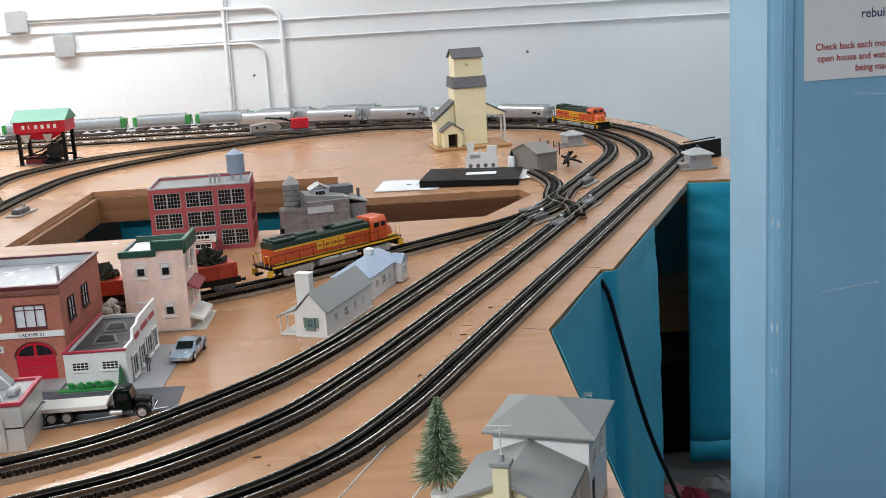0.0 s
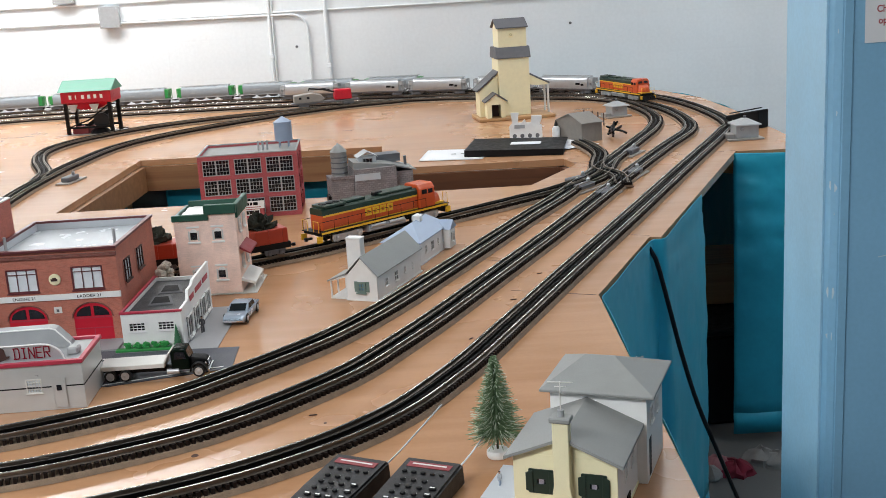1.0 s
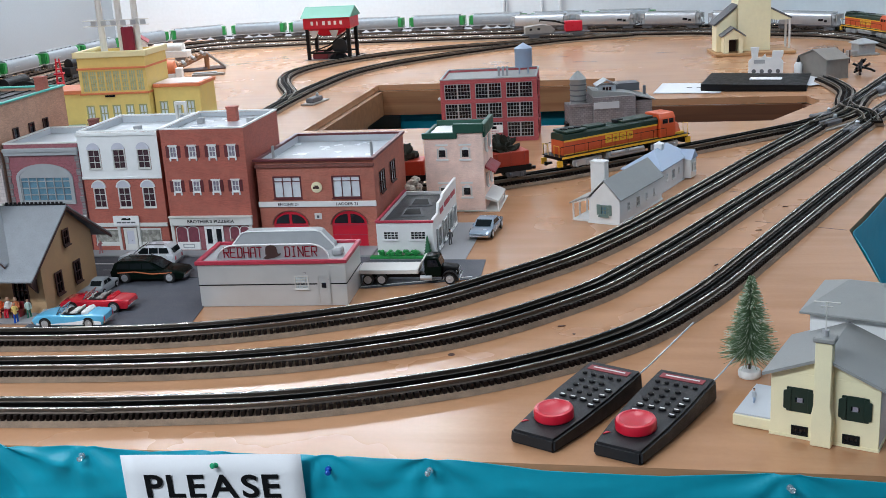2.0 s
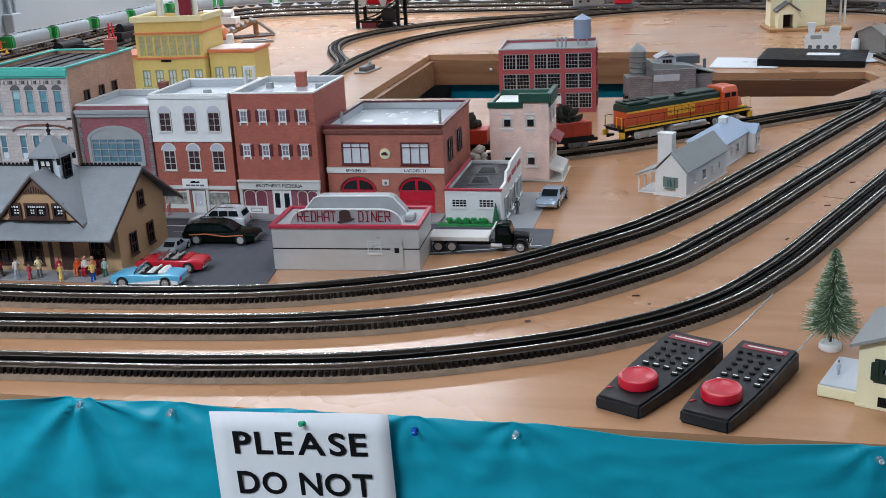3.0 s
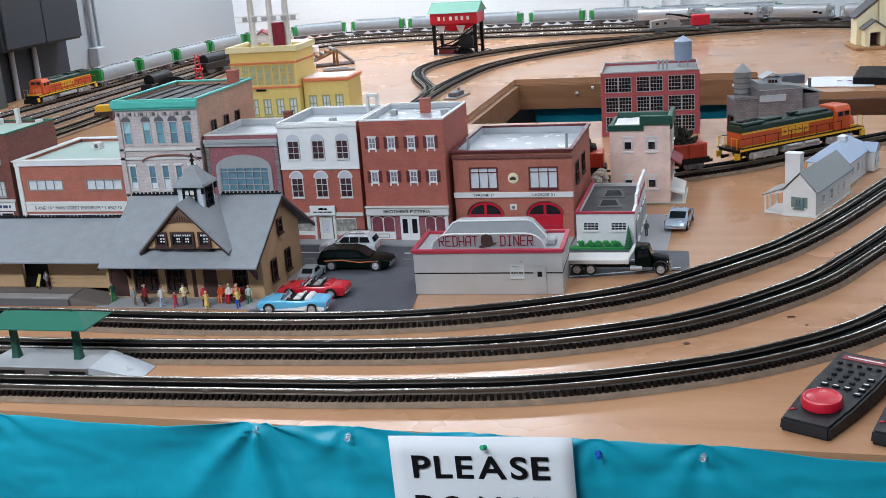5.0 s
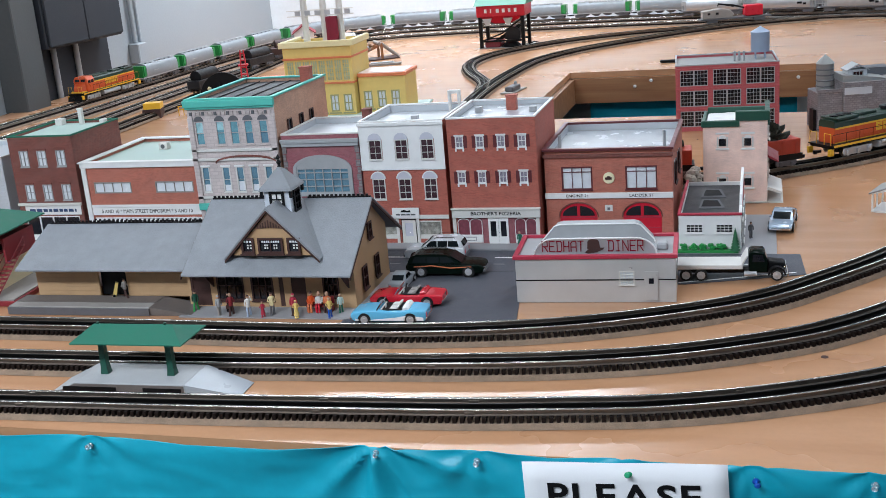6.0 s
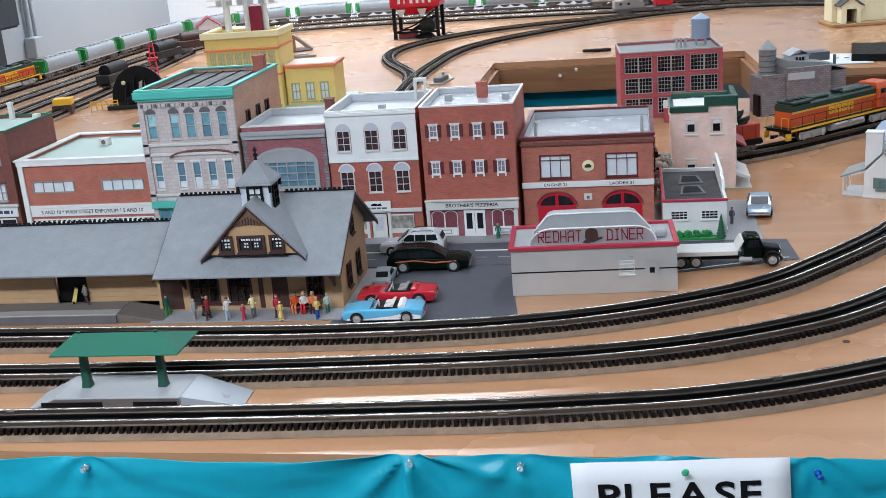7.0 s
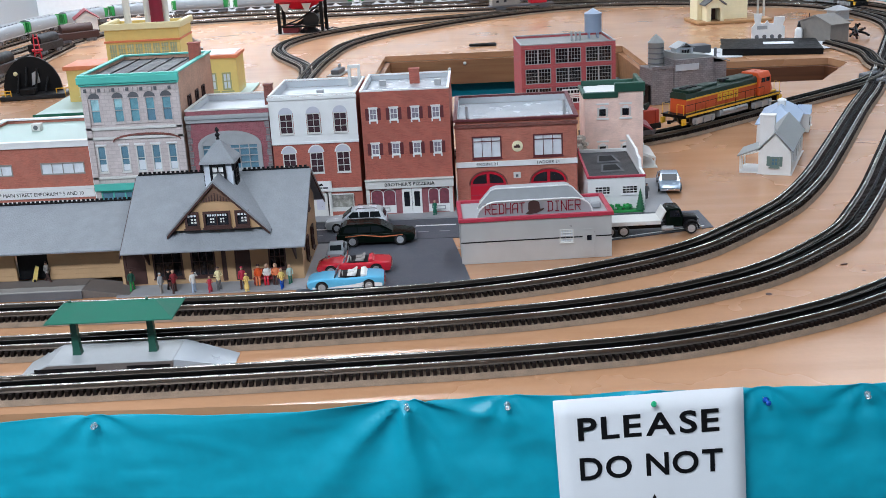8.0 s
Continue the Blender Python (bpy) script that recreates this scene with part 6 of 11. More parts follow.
def diner():
    h, x0, x1 = 0.073, -0.757, -0.527
    w, d = x1 - x0, 0.105
    o = thing("diner", (x0 + x1) / 2, 1.4935, T, 3.0, "silver diner with a red edge and rounded sign gable", "model building", "town buildings")
    body = Shape().wall(-w / 2, w / 2, 0.0005, h - 0.006, 0, 0.003, [(0.036, 0.056, 0.028, 0.047)])
    part("front_wall", body, M["diner"], o, "brushed silver wall")
    part("back_wall", Shape().box(-w / 2, w / 2, d - 0.003, d, 0.0005, h - 0.006), M["diner"], o)
    for sx in (-w / 2, w / 2 - 0.003):
        part("side_wall", Shape().box(sx, sx + 0.003, 0.0031, d - 0.0031, 0.0005, h - 0.006), M["diner"], o)
    part("seam", Shape().box(-w / 2 - 0.0004, 0.0705, -0.0005, -0.0001, 0.034, 0.0358).box(0.0905, w / 2 + 0.0004, -0.0005, -0.0001, 0.034, 0.0358).box(w / 2 + 0.0001, w / 2 + 0.0006, 0, d, 0.034, 0.0358), M["black"], o)
    r = Shape()
    r.box(-w / 2 - 0.003, w / 2 + 0.003, -0.003, 0.004, h - 0.0058, h)
    r.box(-w / 2 - 0.003, -w / 2 + 0.004, 0.0041, d + 0.003, h - 0.0058, h).box(w / 2 - 0.004, w / 2 + 0.003, 0.0041, d + 0.003, h - 0.0058, h)
    r.box(-w / 2 + 0.004, w / 2 - 0.004, d - 0.004, d + 0.003, h - 0.0058, h)
    part("roof_edge", r, M["crimson"], o, "red roof edge", bevel=0.0006)
    part("roof", Shape().box(-w / 2 + 0.0041, w / 2 - 0.0041, 0.0041, d - 0.0041, h - 0.009, h - 0.004), M["grey"], o)

    def gable(y, ht, half, mat, name, label, top_z):
        pts = [(-half, top_z)]
        for k in range(7):
            a = math.pi / 2 * k / 6
            pts.append((-half + 0.02 + 0.012 - 0.03 * math.cos(a), top_z + (ht - 0.0) * math.sin(a)))
        pts += [(-p[0], p[1]) for p in pts[::-1]]
        g = part(name, Shape().prism(pts, y, y + 0.004, "y"), mat, o, label, bevel=0.0006)
        return g, pts

    g, pts = gable(0.016, 0.024, 0.09, M["silver"], "sign_gable", "pale silver front gable", h - 0.004)
    trim = Shape().tube([(p[0], 0.0155, p[1]) for p in pts], 0.0013, 6)
    part("gable_trim", trim, M["white"], o, smooth=True)
    zt = h - 0.004
    pts2 = [(-0.085, zt), (-0.083, zt + 0.006), (-0.064, zt + 0.0275), (-0.056, zt + 0.03)]
    pts2 += [(-p[0], p[1]) for p in pts2[::-1]]
    part("rear_gable", Shape().prism(pts2, 0.07, 0.074, "y"), M["grey"], o, "grey rear gable", bevel=0.0006)
    part("rear_trim", Shape().tube([(p[0], 0.0695, p[1]) for p in pts2], 0.0012, 6), M["white"], o, smooth=True)
    part("barrel_roof", Shape().prism([(p[0] * 0.97, p[1] * 0.985) for p in pts2], 0.0742, d - 0.008, "y"), M["grey"], o)
    up = Matrix.Rotation(math.radians(90), 4, "X")
    strokes = dict(R=[(0, 0, 0, 2), (0, 2, 1, 2), (1, 2, 1, 1), (0, 1, 1, 1), (0.45, 1, 1, 0)], E=[(0, 0, 0, 2), (0, 2, 1, 2), (0, 1, 0.85, 1), (0, 0, 1, 0)],
                   D=[(0.12, 0, 0.12, 2), (0, 2, 0.8, 2), (0.8, 2, 1, 1.7), (1, 1.7, 1, 0.3), (1, 0.3, 0.8, 0), (0, 0, 0.8, 0)], H=[(0, 0, 0, 2), (1, 0, 1, 2), (0, 0.95, 1, 0.95)],
                   A=[(0, 0, 0, 1.6), (0, 1.6, 0.3, 2), (0.3, 2, 1, 2), (1, 2, 1, 0), (0, 0.85, 1, 0.85)], T=[(0, 2, 1, 2), (0.5, 0, 0.5, 2)], I=[(0.2, 2, 0.8, 2), (0.5, 0, 0.5, 2), (0.2, 0, 0.8, 0)],
                   N=[(0, 0, 0, 2), (0, 2, 1, 0), (1, 0, 1, 2)])
    for word, xc in (("REDHAT", -0.046), ("DINER", 0.0445)):
        pitch, lw, lh, hw = 0.0105, 0.0075, 0.0076, 0.00062
        for k, ch in enumerate(word):
            xa, za, b = xc + (k - len(word) / 2) * pitch + (pitch - lw) / 2, h + 0.001, Shape()
            for n, (x0s, z0s, x1s, z1s) in enumerate(strokes[ch]):
                p, q = Vector((xa + x0s * lw, za + z0s * lh)), Vector((xa + x1s * lw, za + z1s * lh))
                e = (q - p).normalized() * hw
                f = Vector((-e.y, e.x))
                b.prism([tuple(v) for v in (p - e - f, q + e - f, q + e + f, p - e + f)], 0.0146 - n * 0.00005, 0.0159, "y")
            part("name_letter", b, M["sign_red"], g)
    crown = [(-0.0105, h + 0.004)] + [(-0.0015 - 0.009 * math.cos(math.pi * (0.12 + 0.76 * k / 8)), h + 0.0125 + 0.007 * math.sin(math.pi * (0.12 + 0.76 * k / 8))) for k in range(9)] + [(0.0085, h + 0.005)]
    hat = Shape().prism(crown, 0.0145, 0.0159, "y")
    hat.prism([(-0.0145, h - 0.001), (-0.008, h + 0.0045), (0.004, h + 0.0055), (0.0145, h + 0.0065), (0.0125, h + 0.0035), (0.003, h - 0.0005), (-0.009, h - 0.0025)], 0.014, 0.0144, "y")
    part("hat_sign", hat, M["brown_dark"], g, "dark brown hat sign")
    window(o, 0.046, 0, 0.028, 0.02, 0.019, 5, 4, "off_white", "glass_pale", bar=0.0008)
    dr = part("door", Shape().box(0.071, 0.0895, -0.0012, -0.0001, 0.004, 0.046).wall(0.0705, 0.09, 0.004, 0.0475, -0.0018, -0.0013, [(0.0725, 0.088, 0.005, 0.0455)]), M["diner"], o, "grey side door")
    part("door_pane", Shape().box(0.077, 0.084, -0.0017, -0.0013, 0.029, 0.037), M["glass"], dr)
    part("vent", Shape().box(0.088, 0.104, 0.03, 0.05, h - 0.004, h + 0.007), M["grey"], o, bevel=0.0025)
    return o


pizzeria()
white_top_house()
arch_front_shop()
stone_hotel()
emporium()
bakery()
fire_station()
corner_cafe()
pink_house()
diner()

# ---- streets and the depot ----


def flat_sheet(name, x0, x1, y0, y1, mat, label, lift=0.0004, thick=0.0012, pts=None):
    ob = new(name, Shape().prism(pts or [(x0, y0), (x1, y0), (x1, y1), (x0, y1)], T + lift, T + lift + thick, "z").mesh(name, M[mat]))
    return tagged(ob, label, "street mat")


flat_sheet("street_mat", -1.9, -0.553, 1.628, 1.742, "asphalt", "printed dark asphalt street mat with white lines")
flat_sheet("parking_mat", 0, 0, 0, 0, "asphalt", "printed dark parking lot mat beside the depot", 0.0002, 0.001, [(-1.0, 1.372), (-0.94, 1.377), (-0.81, 1.39), (-0.742, 1.405), (-0.775, 1.627), (-1.0, 1.627)])
flat_sheet("street_mat", 0, 0, 0, 0, "asphalt", "printed street corner mat under the truck", 0.0002, 0.001, [(-0.553, 1.578), (-0.52, 1.578), (-0.346, 1.628), (-0.352, 1.728), (-0.553, 1.728)])
flat_sheet("sidewalk_mat", -1.9, -0.553, 1.7425, 1.8, "sidewalk", "printed grey sidewalk mat along the shops", 0.0004, 0.004)
for x0, x1 in ((-1.06, -0.97), (-0.84, -0.77), (-0.7, -0.56)):
    tagged(new("road_line", Shape().box(x0, x1, 1.699, 1.7035, T + 0.0017, T + 0.0021).mesh("road_line", M["white"])), "white painted line on the street", "road line", "road lines")
for k in range(14):
    x = -1.05 + k * 0.036
    tagged(new("road_line", Shape().box(x, x + 0.018, 1.6645, 1.667, T + 0.0017, T + 0.0021).mesh("road_line", M["sidewalk"])), "pale dashed line on the street", "road line", "road lines")
tagged(new("road_line", Shape().prism([(-0.53, 1.581), (-0.36, 1.634), (-0.36, 1.637), (-0.53, 1.584)], T + 0.0013, T + 0.0018, "z").mesh("road_line", M["white"])), "white edge line on the street corner", "road line", "road lines")


def gable_roof(o, x0, x1, yf, yr, yb, ze, zr, mat, thick=0.003, name="roof"):
    """Two sloping slabs with their ridge along x."""
    for a, b in ((yf, yr), (yb, yr)):
        part(name, Shape().prism([(a, ze), (b, zr), (b, zr + thick), (a, ze + thick)], x0, x1, "x"), M[mat], o, bevel=0.0005)


def cresting(o, x0, x1, y, z, axis="x"):
    c = Shape().box(x0, x1, y - 0.0012, y + 0.0012, z, z + 0.0022)
    n = int((x1 - x0) / 0.0072)
    for k in range(n):
        a = x0 + 0.002 + k * 0.0072
        c.box(a, a + 0.0042, y - 0.0009, y + 0.0009, z + 0.0022, z + 0.0052)
    part("ridge_cresting", c, M["black"], o, "black toothed ridge cresting")


def depot():
    o = thing("railway_depot", -1.12, 1.4, T, 1.0, "tan wooden depot with grey shingle roof and cupola", "model building")
    xa, xm, xb = -0.44, -0.142, 0.126
    # long freight wing
    w = Shape().wall(xa + 0.012, xm + 0.012, 0.014, 0.078, 0.058, 0.061, [(-0.314, -0.264, 0.014, 0.068)])
    part("wing_wall", w, M["tan"], o)
    part("wing_wall", Shape().box(xa + 0.012, xm + 0.012, 0.2, 0.203, 0.014, 0.078), M["tan"], o)
    part("wing_gable", Shape().prism([(0.0612, 0.014), (0.1998, 0.014), (0.1998, 0.078), (0.13, 0.106), (0.0612, 0.078)], xa + 0.012, xa + 0.015, "x"), M["tan"], o)
    for k in range(8):
        z = 0.019 + k * 0.0074
        for a, b in ((xa + 0.012, -0.3145), (-0.2635, xm - 0.009)):
            part("siding_board", Shape().prism([(0.0578, z - 0.0036), (0.0572, z - 0.0035), (0.0575, z + 0.0034), (0.0578, z + 0.0034)], a, b, "x"), M["tan"], o)
    part("freight_door", Shape().box(-0.314, -0.264, 0.066, 0.069, 0.014, 0.068), M["black"], o, "open dark freight doorway")
    gable_roof(o, xa, xm + 0.02, 0.022, 0.13, 0.238, 0.066, 0.112, "shingle")
    cresting(o, xa + 0.006, xm + 0.01, 0.13, 0.1148)
    part("freight_deck", Shape().prism([(xa - 0.012, 0.006), (-0.2, 0.006), (-0.2, 0.058), (xa - 0.012, 0.058)], 0.0005, 0.0138, "z"), M["grey_warm"], o, "grey plank freight deck", bevel=0.0008)
    part("deck_planks", Shape().box(xa - 0.011, -0.2, 0.026, 0.0575, 0.0139, 0.0146), M["deck_brown"], o, "dark brown deck planks", bevel=0.0003)
    part("deck_ramp", Shape().prism([(-0.1998, 0.0005), (-0.1998, 0.0138), (-0.13, 0.0025), (-0.13, 0.0005)], 0.006, 0.058, "y"), M["deck_brown"], o, "dark loading ramp")
    part("deck_skirt", Shape().box(xa - 0.012, -0.1998, 0.003, 0.0058, 0.0005, 0.012), M["grey_dark"], o)
    # main house
    holes = [(-0.1455, -0.112, 0.004, 0.06), (-0.1, -0.056, 0.013, 0.06), (-0.0425, -0.007, 0.013, 0.06), (0.003, 0.0105, 0.004, 0.06), (0.023, 0.047, 0.004, 0.06), (0.075, 0.1, 0.02, 0.058)]
    part("front_wall", Shape().wall(-0.15, xb, 0.0025, 0.073, 0.046, 0.0495, holes), M["tan"], o, "tan board wall")
    part("front_wall", Shape().box(xm + 0.02, xb, 0.046, 0.0495, 0.0732, 0.09), M["tan"], o)
    part("back_wall", Shape().box(xm + 0.012, xb, 0.21, 0.2135, 0.0025, 0.09), M["tan"], o)
    g = [(0.0497, 0.0025), (0.2098, 0.0025), (0.2098, 0.092), (0.13, 0.15), (0.0497, 0.098)]
    part("gable_wall", Shape().prism(g, xb - 0.003, xb, "x"), M["tan"], o)
    part("gable_wall", Shape().prism(g, xm + 0.016, xm + 0.019, "x"), M["tan"], o)
    for a, b, z0, z1 in holes:
        if z0 < 0.01:
            part("door", Shape().box(a + 0.0006, b - 0.0006, 0.0475, 0.0485, z0, z1 - 0.0006).wall(a + 0.0006, b - 0.0006, z0, z1 - 0.0006, 0.0462, 0.0474, [(a + 0.004, b - 0.004, z0 + 0.026, z1 - 0.006)]), M["brown_dark"], o, "dark brown door")
        else:
            window(o, (a + b) / 2, 0.046, z0 + 0.0006, b - a - 0.0012, z1 - z0 - 0.0012, 3, 2, "brown_dark", "glass", bar=0.0013)
    for yy in (0.09, 0.15):
        wv = window(o, 0, 0, 0.03, 0.018, 0.034, 2, 2, "brown_dark", "glass", bar=0.0013)
        wv.rotation_euler.z, wv.location = math.radians(90), (xb + 0.0026, yy, 0.02)
    wv = window(o, 0, 0, 0.1, 0.016, 0.024, 2, 2, "brown_dark", "glass", bar=0.0013)
    wv.rotation_euler.z, wv.location = math.radians(90), (xb + 0.0026, 0.13, 0.088)
    gable_roof(o, xm + 0.009, xb + 0.012, -0.002, 0.13, 0.262, 0.066, 0.15, "shingle")
    cresting(o, xm + 0.012, -0.014, 0.13, 0.1528)
    cresting(o, 0.032, xb + 0.01, 0.13, 0.1528)
    for s in (xm + 0.0072, xb + 0.0102):
        for a, b in ((-0.0018, 0.13), (0.2618, 0.13)):
            part("bargeboard", Shape().prism([(a, 0.0615), (b, 0.1455), (b, 0.1498), (a, 0.0658)], s, s + 0.0018, "x"), M["brown_dark"], o)
    for x in (-0.106, 0.116):
        part("porch_bracket", Shape().prism([(0.0458, 0.066), (0.012, 0.066), (0.0458, 0.034)], x - 0.0012, x + 0.0012, "x"), M["brown_dark"], o)
    part("base", Shape().box(xm - 0.006, xb + 0.02, 0.0, 0.216, 0.0004, 0.0024), M["sidewalk"], o, "grey platform base")
    # front dormer
    cx, hw, z0, z1, yd = 0.01, 0.071, 0.093, 0.164, 0.02
    wall = Shape().prism([(cx - hw * 0.9, z0), (cx + hw * 0.9, z0), (cx, z1 - 0.005)], yd + 0.002, yd + 0.005, "y")
    part("dormer_wall", wall, M["tan"], o)
    zb = z0 + 0.041
    hb = hw * 0.9 * (z1 - 0.005 - zb) / (z1 - 0.005 - z0) * 0.94
    part("gable_panel", Shape().prism([(cx - hb, zb), (cx, zb + 0.003), (cx + hb, zb), (cx, z1 - 0.007)], yd + 0.0004, yd + 0.0018, "y"), M["gable_brown"], o, "slatted dark brown gable panel")
    for k in range(-4, 5):
        x = cx + k * 0.0042
        part("gable_slat", Shape().box(x - 0.0007, x + 0.0007, yd - 0.0008, yd + 0.0003, zb + 0.002, zb + 0.014 - abs(k) * 0.0022), M["brown_dark"], o)
    for s in (-1, 1):
        part("dormer_roof", Shape().prism([(cx, z1), (cx, z1 + 0.0035), (cx + s * (hw + 0.006), z0 - 0.0035), (cx + s * (hw + 0.006), z0 - 0.007)], yd - 0.004, 0.127, "y"), M["shingle"], o)
        part("dormer_bargeboard", Shape().prism([(cx, z1 - 0.004), (cx, z1 - 0.0002), (cx + s * (hw + 0.005), z0 - 0.0067), (cx + s * (hw + 0.005), z0 - 0.0105)], yd - 0.0036, yd - 0.0016, "y"), M["brown_dark"], o)
    for x, ww in ((cx - 0.037, 0.021), (cx, 0.044), (cx + 0.037, 0.021)):
        wd = ww * 0.84
        window(o, x, yd - 0.0006, z0 + 0.005, wd, 0.021, 1 if ww < 0.03 else 2, 1, "brown_dark", "glass", bar=0.0017)
        n = 3 if ww < 0.03 else 8
        for k in range(n):
            xk = x + wd * 0.8 * ((k + 0.5) / n - 0.5)
            part("top_light", Shape().box(xk - wd * 0.27 / n, xk + wd * 0.27 / n, yd - 0.0001, yd + 0.0006, z0 + 0.0203, z0 + 0.0232), M["glass_pale"], o, "small pale pane")
            if k in (1, 2, 5, 6):
                for zz in (0.0105, 0.0148):
                    part("lower_light", Shape().box(xk - wd * 0.25 / n, xk + wd * 0.25 / n, yd - 0.0001, yd + 0.0006, z0 + zz, z0 + zz + 0.0024), M["off_white"], o, "small pale pane")
    # cupola
    cu, cy, h2 = 0.009, 0.088, 0.021
    tower = Shape().box(cu - h2, cu + h2, cy - h2, cy + h2, 0.085, 0.182)
    c = part("cupola", tower, M["cupola_pale"], o, "pale grey boarded cupola tower")
    for k in range(12):
        z = 0.102 + k * 0.0062
        part("siding_board", Shape().box(cu - h2 - 0.0005, cu + h2 + 0.0005, cy - h2 - 0.0005, cy + h2 + 0.0005, z, z + 0.0011), M["cupola_pale"], o)
    for k, (dx, dy, rz) in enumerate(((0, -h2 - 0.0024, 0), (h2 + 0.0024, 0, 90), (-h2 - 0.0024, 0, -90))):
        wv = window(o, cu + dx, cy + dy, 0.146, 0.02, 0.032, 2, 3, "black", "white" if k == 0 else "glass", bar=0.0018, sill=False)
        wv.rotation_euler.z = math.radians(rz)
    rf = Shape()
    prof = [(0.036, 0.181), (0.034, 0.185), (0.022, 0.195), (0.01, 0.207), (0.002, 0.213)]
    rf.lathe([(r * 1.06, z) for r, z in prof], 4, (cu, cy, 0), turn=math.pi / 4)
    part("cupola_roof", rf, M["shingle"], o, "flared grey cupola roof")
    part("finial", Shape().lathe([(0.003, 0.213), (0.0016, 0.216), (0.0042, 0.22), (0.001, 0.224), (0.0035, 0.227), (0.0006, 0.232)], 8, (cu, cy, 0)), M["black"], o, smooth=True)
    for sx in (-1, 1):
        for sy in (-1, 1):
            part("cupola_bracket", Shape().box(cu + sx * 0.0235 - 0.002, cu + sx * 0.0235 + 0.002, cy + sy * 0.0235 - 0.002, cy + sy * 0.0235 + 0.002, 0.17, 0.1808), M["black"], o)
    return o


depot()


def figure(x, y, h, coat, legs, rz=0.0, hat="brown_dark", z=T + 0.0026, stride=0.5, arms="down", skirt=False, bag=None):
    """A small painted toy figure, one plain shape. stride: how far its feet stand apart; arms: down, bent or raised."""
    s, h = Shape(), h * 0.94
    u = h / 0.036
    step = 0.004 * stride * u
    for sd in (-1, 1):
        s.tube([(sd * 0.0019 * u, 0, h * 0.47), (sd * 0.0022 * u, sd * step * 0.4 - 0.0006, h * 0.25), (sd * 0.0023 * u, sd * step, h * 0.035)], 0.0017 * u, 7)
        s.lathe([(0.0004, 0), (0.0021 * u, 0.0003), (0.0022 * u, 0.0012), (0.001, 0.0019)], 7, (sd * 0.0024 * u, sd * step - 0.001, 0))
    if skirt:
        s.lathe([(0.0052 * u, h * 0.16), (0.0046 * u, h * 0.3), (0.003 * u, h * 0.46)], 10)
    lower = len(s.f)
    s.lathe([(0.0032 * u, h * 0.42), (0.0036 * u, h * 0.5), (0.0033 * u, h * 0.6), (0.0042 * u, h * 0.76), (0.0036 * u, h * 0.81), (0.0012 * u, h * 0.84)], 10)
    bends = dict(down=((0.0054, 0, 0.62), (0.005, -0.0012, 0.47)), bent=((0.0062, 0.0004, 0.6), (0.003, -0.0046, 0.62)), raised=((0.0066, -0.001, 0.74), (0.004, -0.003, 0.93)))
    for sd in (-1, 1):
        e, w = bends[arms if sd > 0 or arms == "bent" else "down"]
        s.tube([(sd * 0.0038 * u, 0, h * 0.785), (sd * e[0] * u, e[1] * u, h * e[2]), (sd * w[0] * u, w[1] * u, h * w[2])], 0.0012 * u, 6)
    upper = len(s.f)
    s.lathe([(0.001 * u, h * 0.83), (0.002 * u, h * 0.86), (0.0023 * u, h * 0.91), (0.0021 * u, h * 0.945)], 10)
    head = len(s.f)
    s.lathe([(0.0026 * u, h * 0.945), (0.0022 * u, h * 0.965), (0.0018 * u, h * 0.99), (0.0004, h)], 10)
    hatted = len(s.f)
    if bag:
        s.box(-0.0075 * u, -0.0042 * u, -0.0035 * u, 0.003 * u, h * 0.3, h * 0.46)
    me = s.mesh("toy_figure", M[legs], smooth=True)
    for extra in (coat, "skin", hat, bag or "brown_dark"):
        me.materials.append(M[extra])
    for k, p in enumerate(me.polygons):
        p.material_index = 0 if k < lower else 1 if k < upper else 2 if k < head else 3 if k < hatted else 4
    ob = new("toy_figure", me)
    ob.matrix_world = pose(x, y, z, 0, 0, rz)
    return tagged(ob, "small painted plastic figure standing on the depot platform", "toy figure", "depot figures")


figure(-1.251, 1.424, 0.034, "green_dark", "green_bright", 10, stride=1.2)
figure(-1.202, 1.405, 0.034, "grey", "grey_warm", 60, "grey", stride=0.3)
figure(-1.183, 1.408, 0.037, "red_dark", "brown_dark", 20, "skin", stride=1.3, arms="bent", bag="brown_dark")
figure(-1.193, 1.42, 0.034, "black", "black", 150, "black", stride=0.6)
figure(-1.153, 1.406, 0.035, "off_white", "roof_blue", 20, "brown_dark", stride=1.2, arms="raised")
figure(-1.128, 1.402, 0.026, "crimson", "crimson", 15, "skin", stride=0.8, arms="bent", skirt=True)
figure(-1.117, 1.412, 0.038, "cream", "grey_dark", 30, "brown_dark", stride=0.4, arms="bent")
figure(-1.081, 1.411, 0.037, "crimson", "brown_dark", 0, "crimson", stride=0.4)
figure(-1.073, 1.4, 0.03, "yellow", "yellow", 30, "yellow", stride=0.2, arms="bent", skirt=True)
figure(-1.022, 1.406, 0.033, "yellow", "pin_blue", 30, "skin", stride=0.9, arms="bent")
figure(-1.013, 1.428, 0.031, "roof_mint", "green", 20, "skin", stride=0.7)
figure(-1.386, 1.446, 0.034, "grey_warm", "brown_dark", 70, z=T + 0.0142, stride=1.8, arms="bent")
figure(-0.808, 1.757, 0.028, "green", "green", 0, "skin", z=T + 0.0046, stride=0.3, skirt=True)
figure(-1.063, 1.757, 0.026, "cloth_pink", "cloth_pink", 0, "skin", z=T + 0.0046, stride=0.6, arms="raised")
figure(-0.428, 1.815, 0.03, "grey_dark", "grey_dark", 20, z=T + 0.0018)


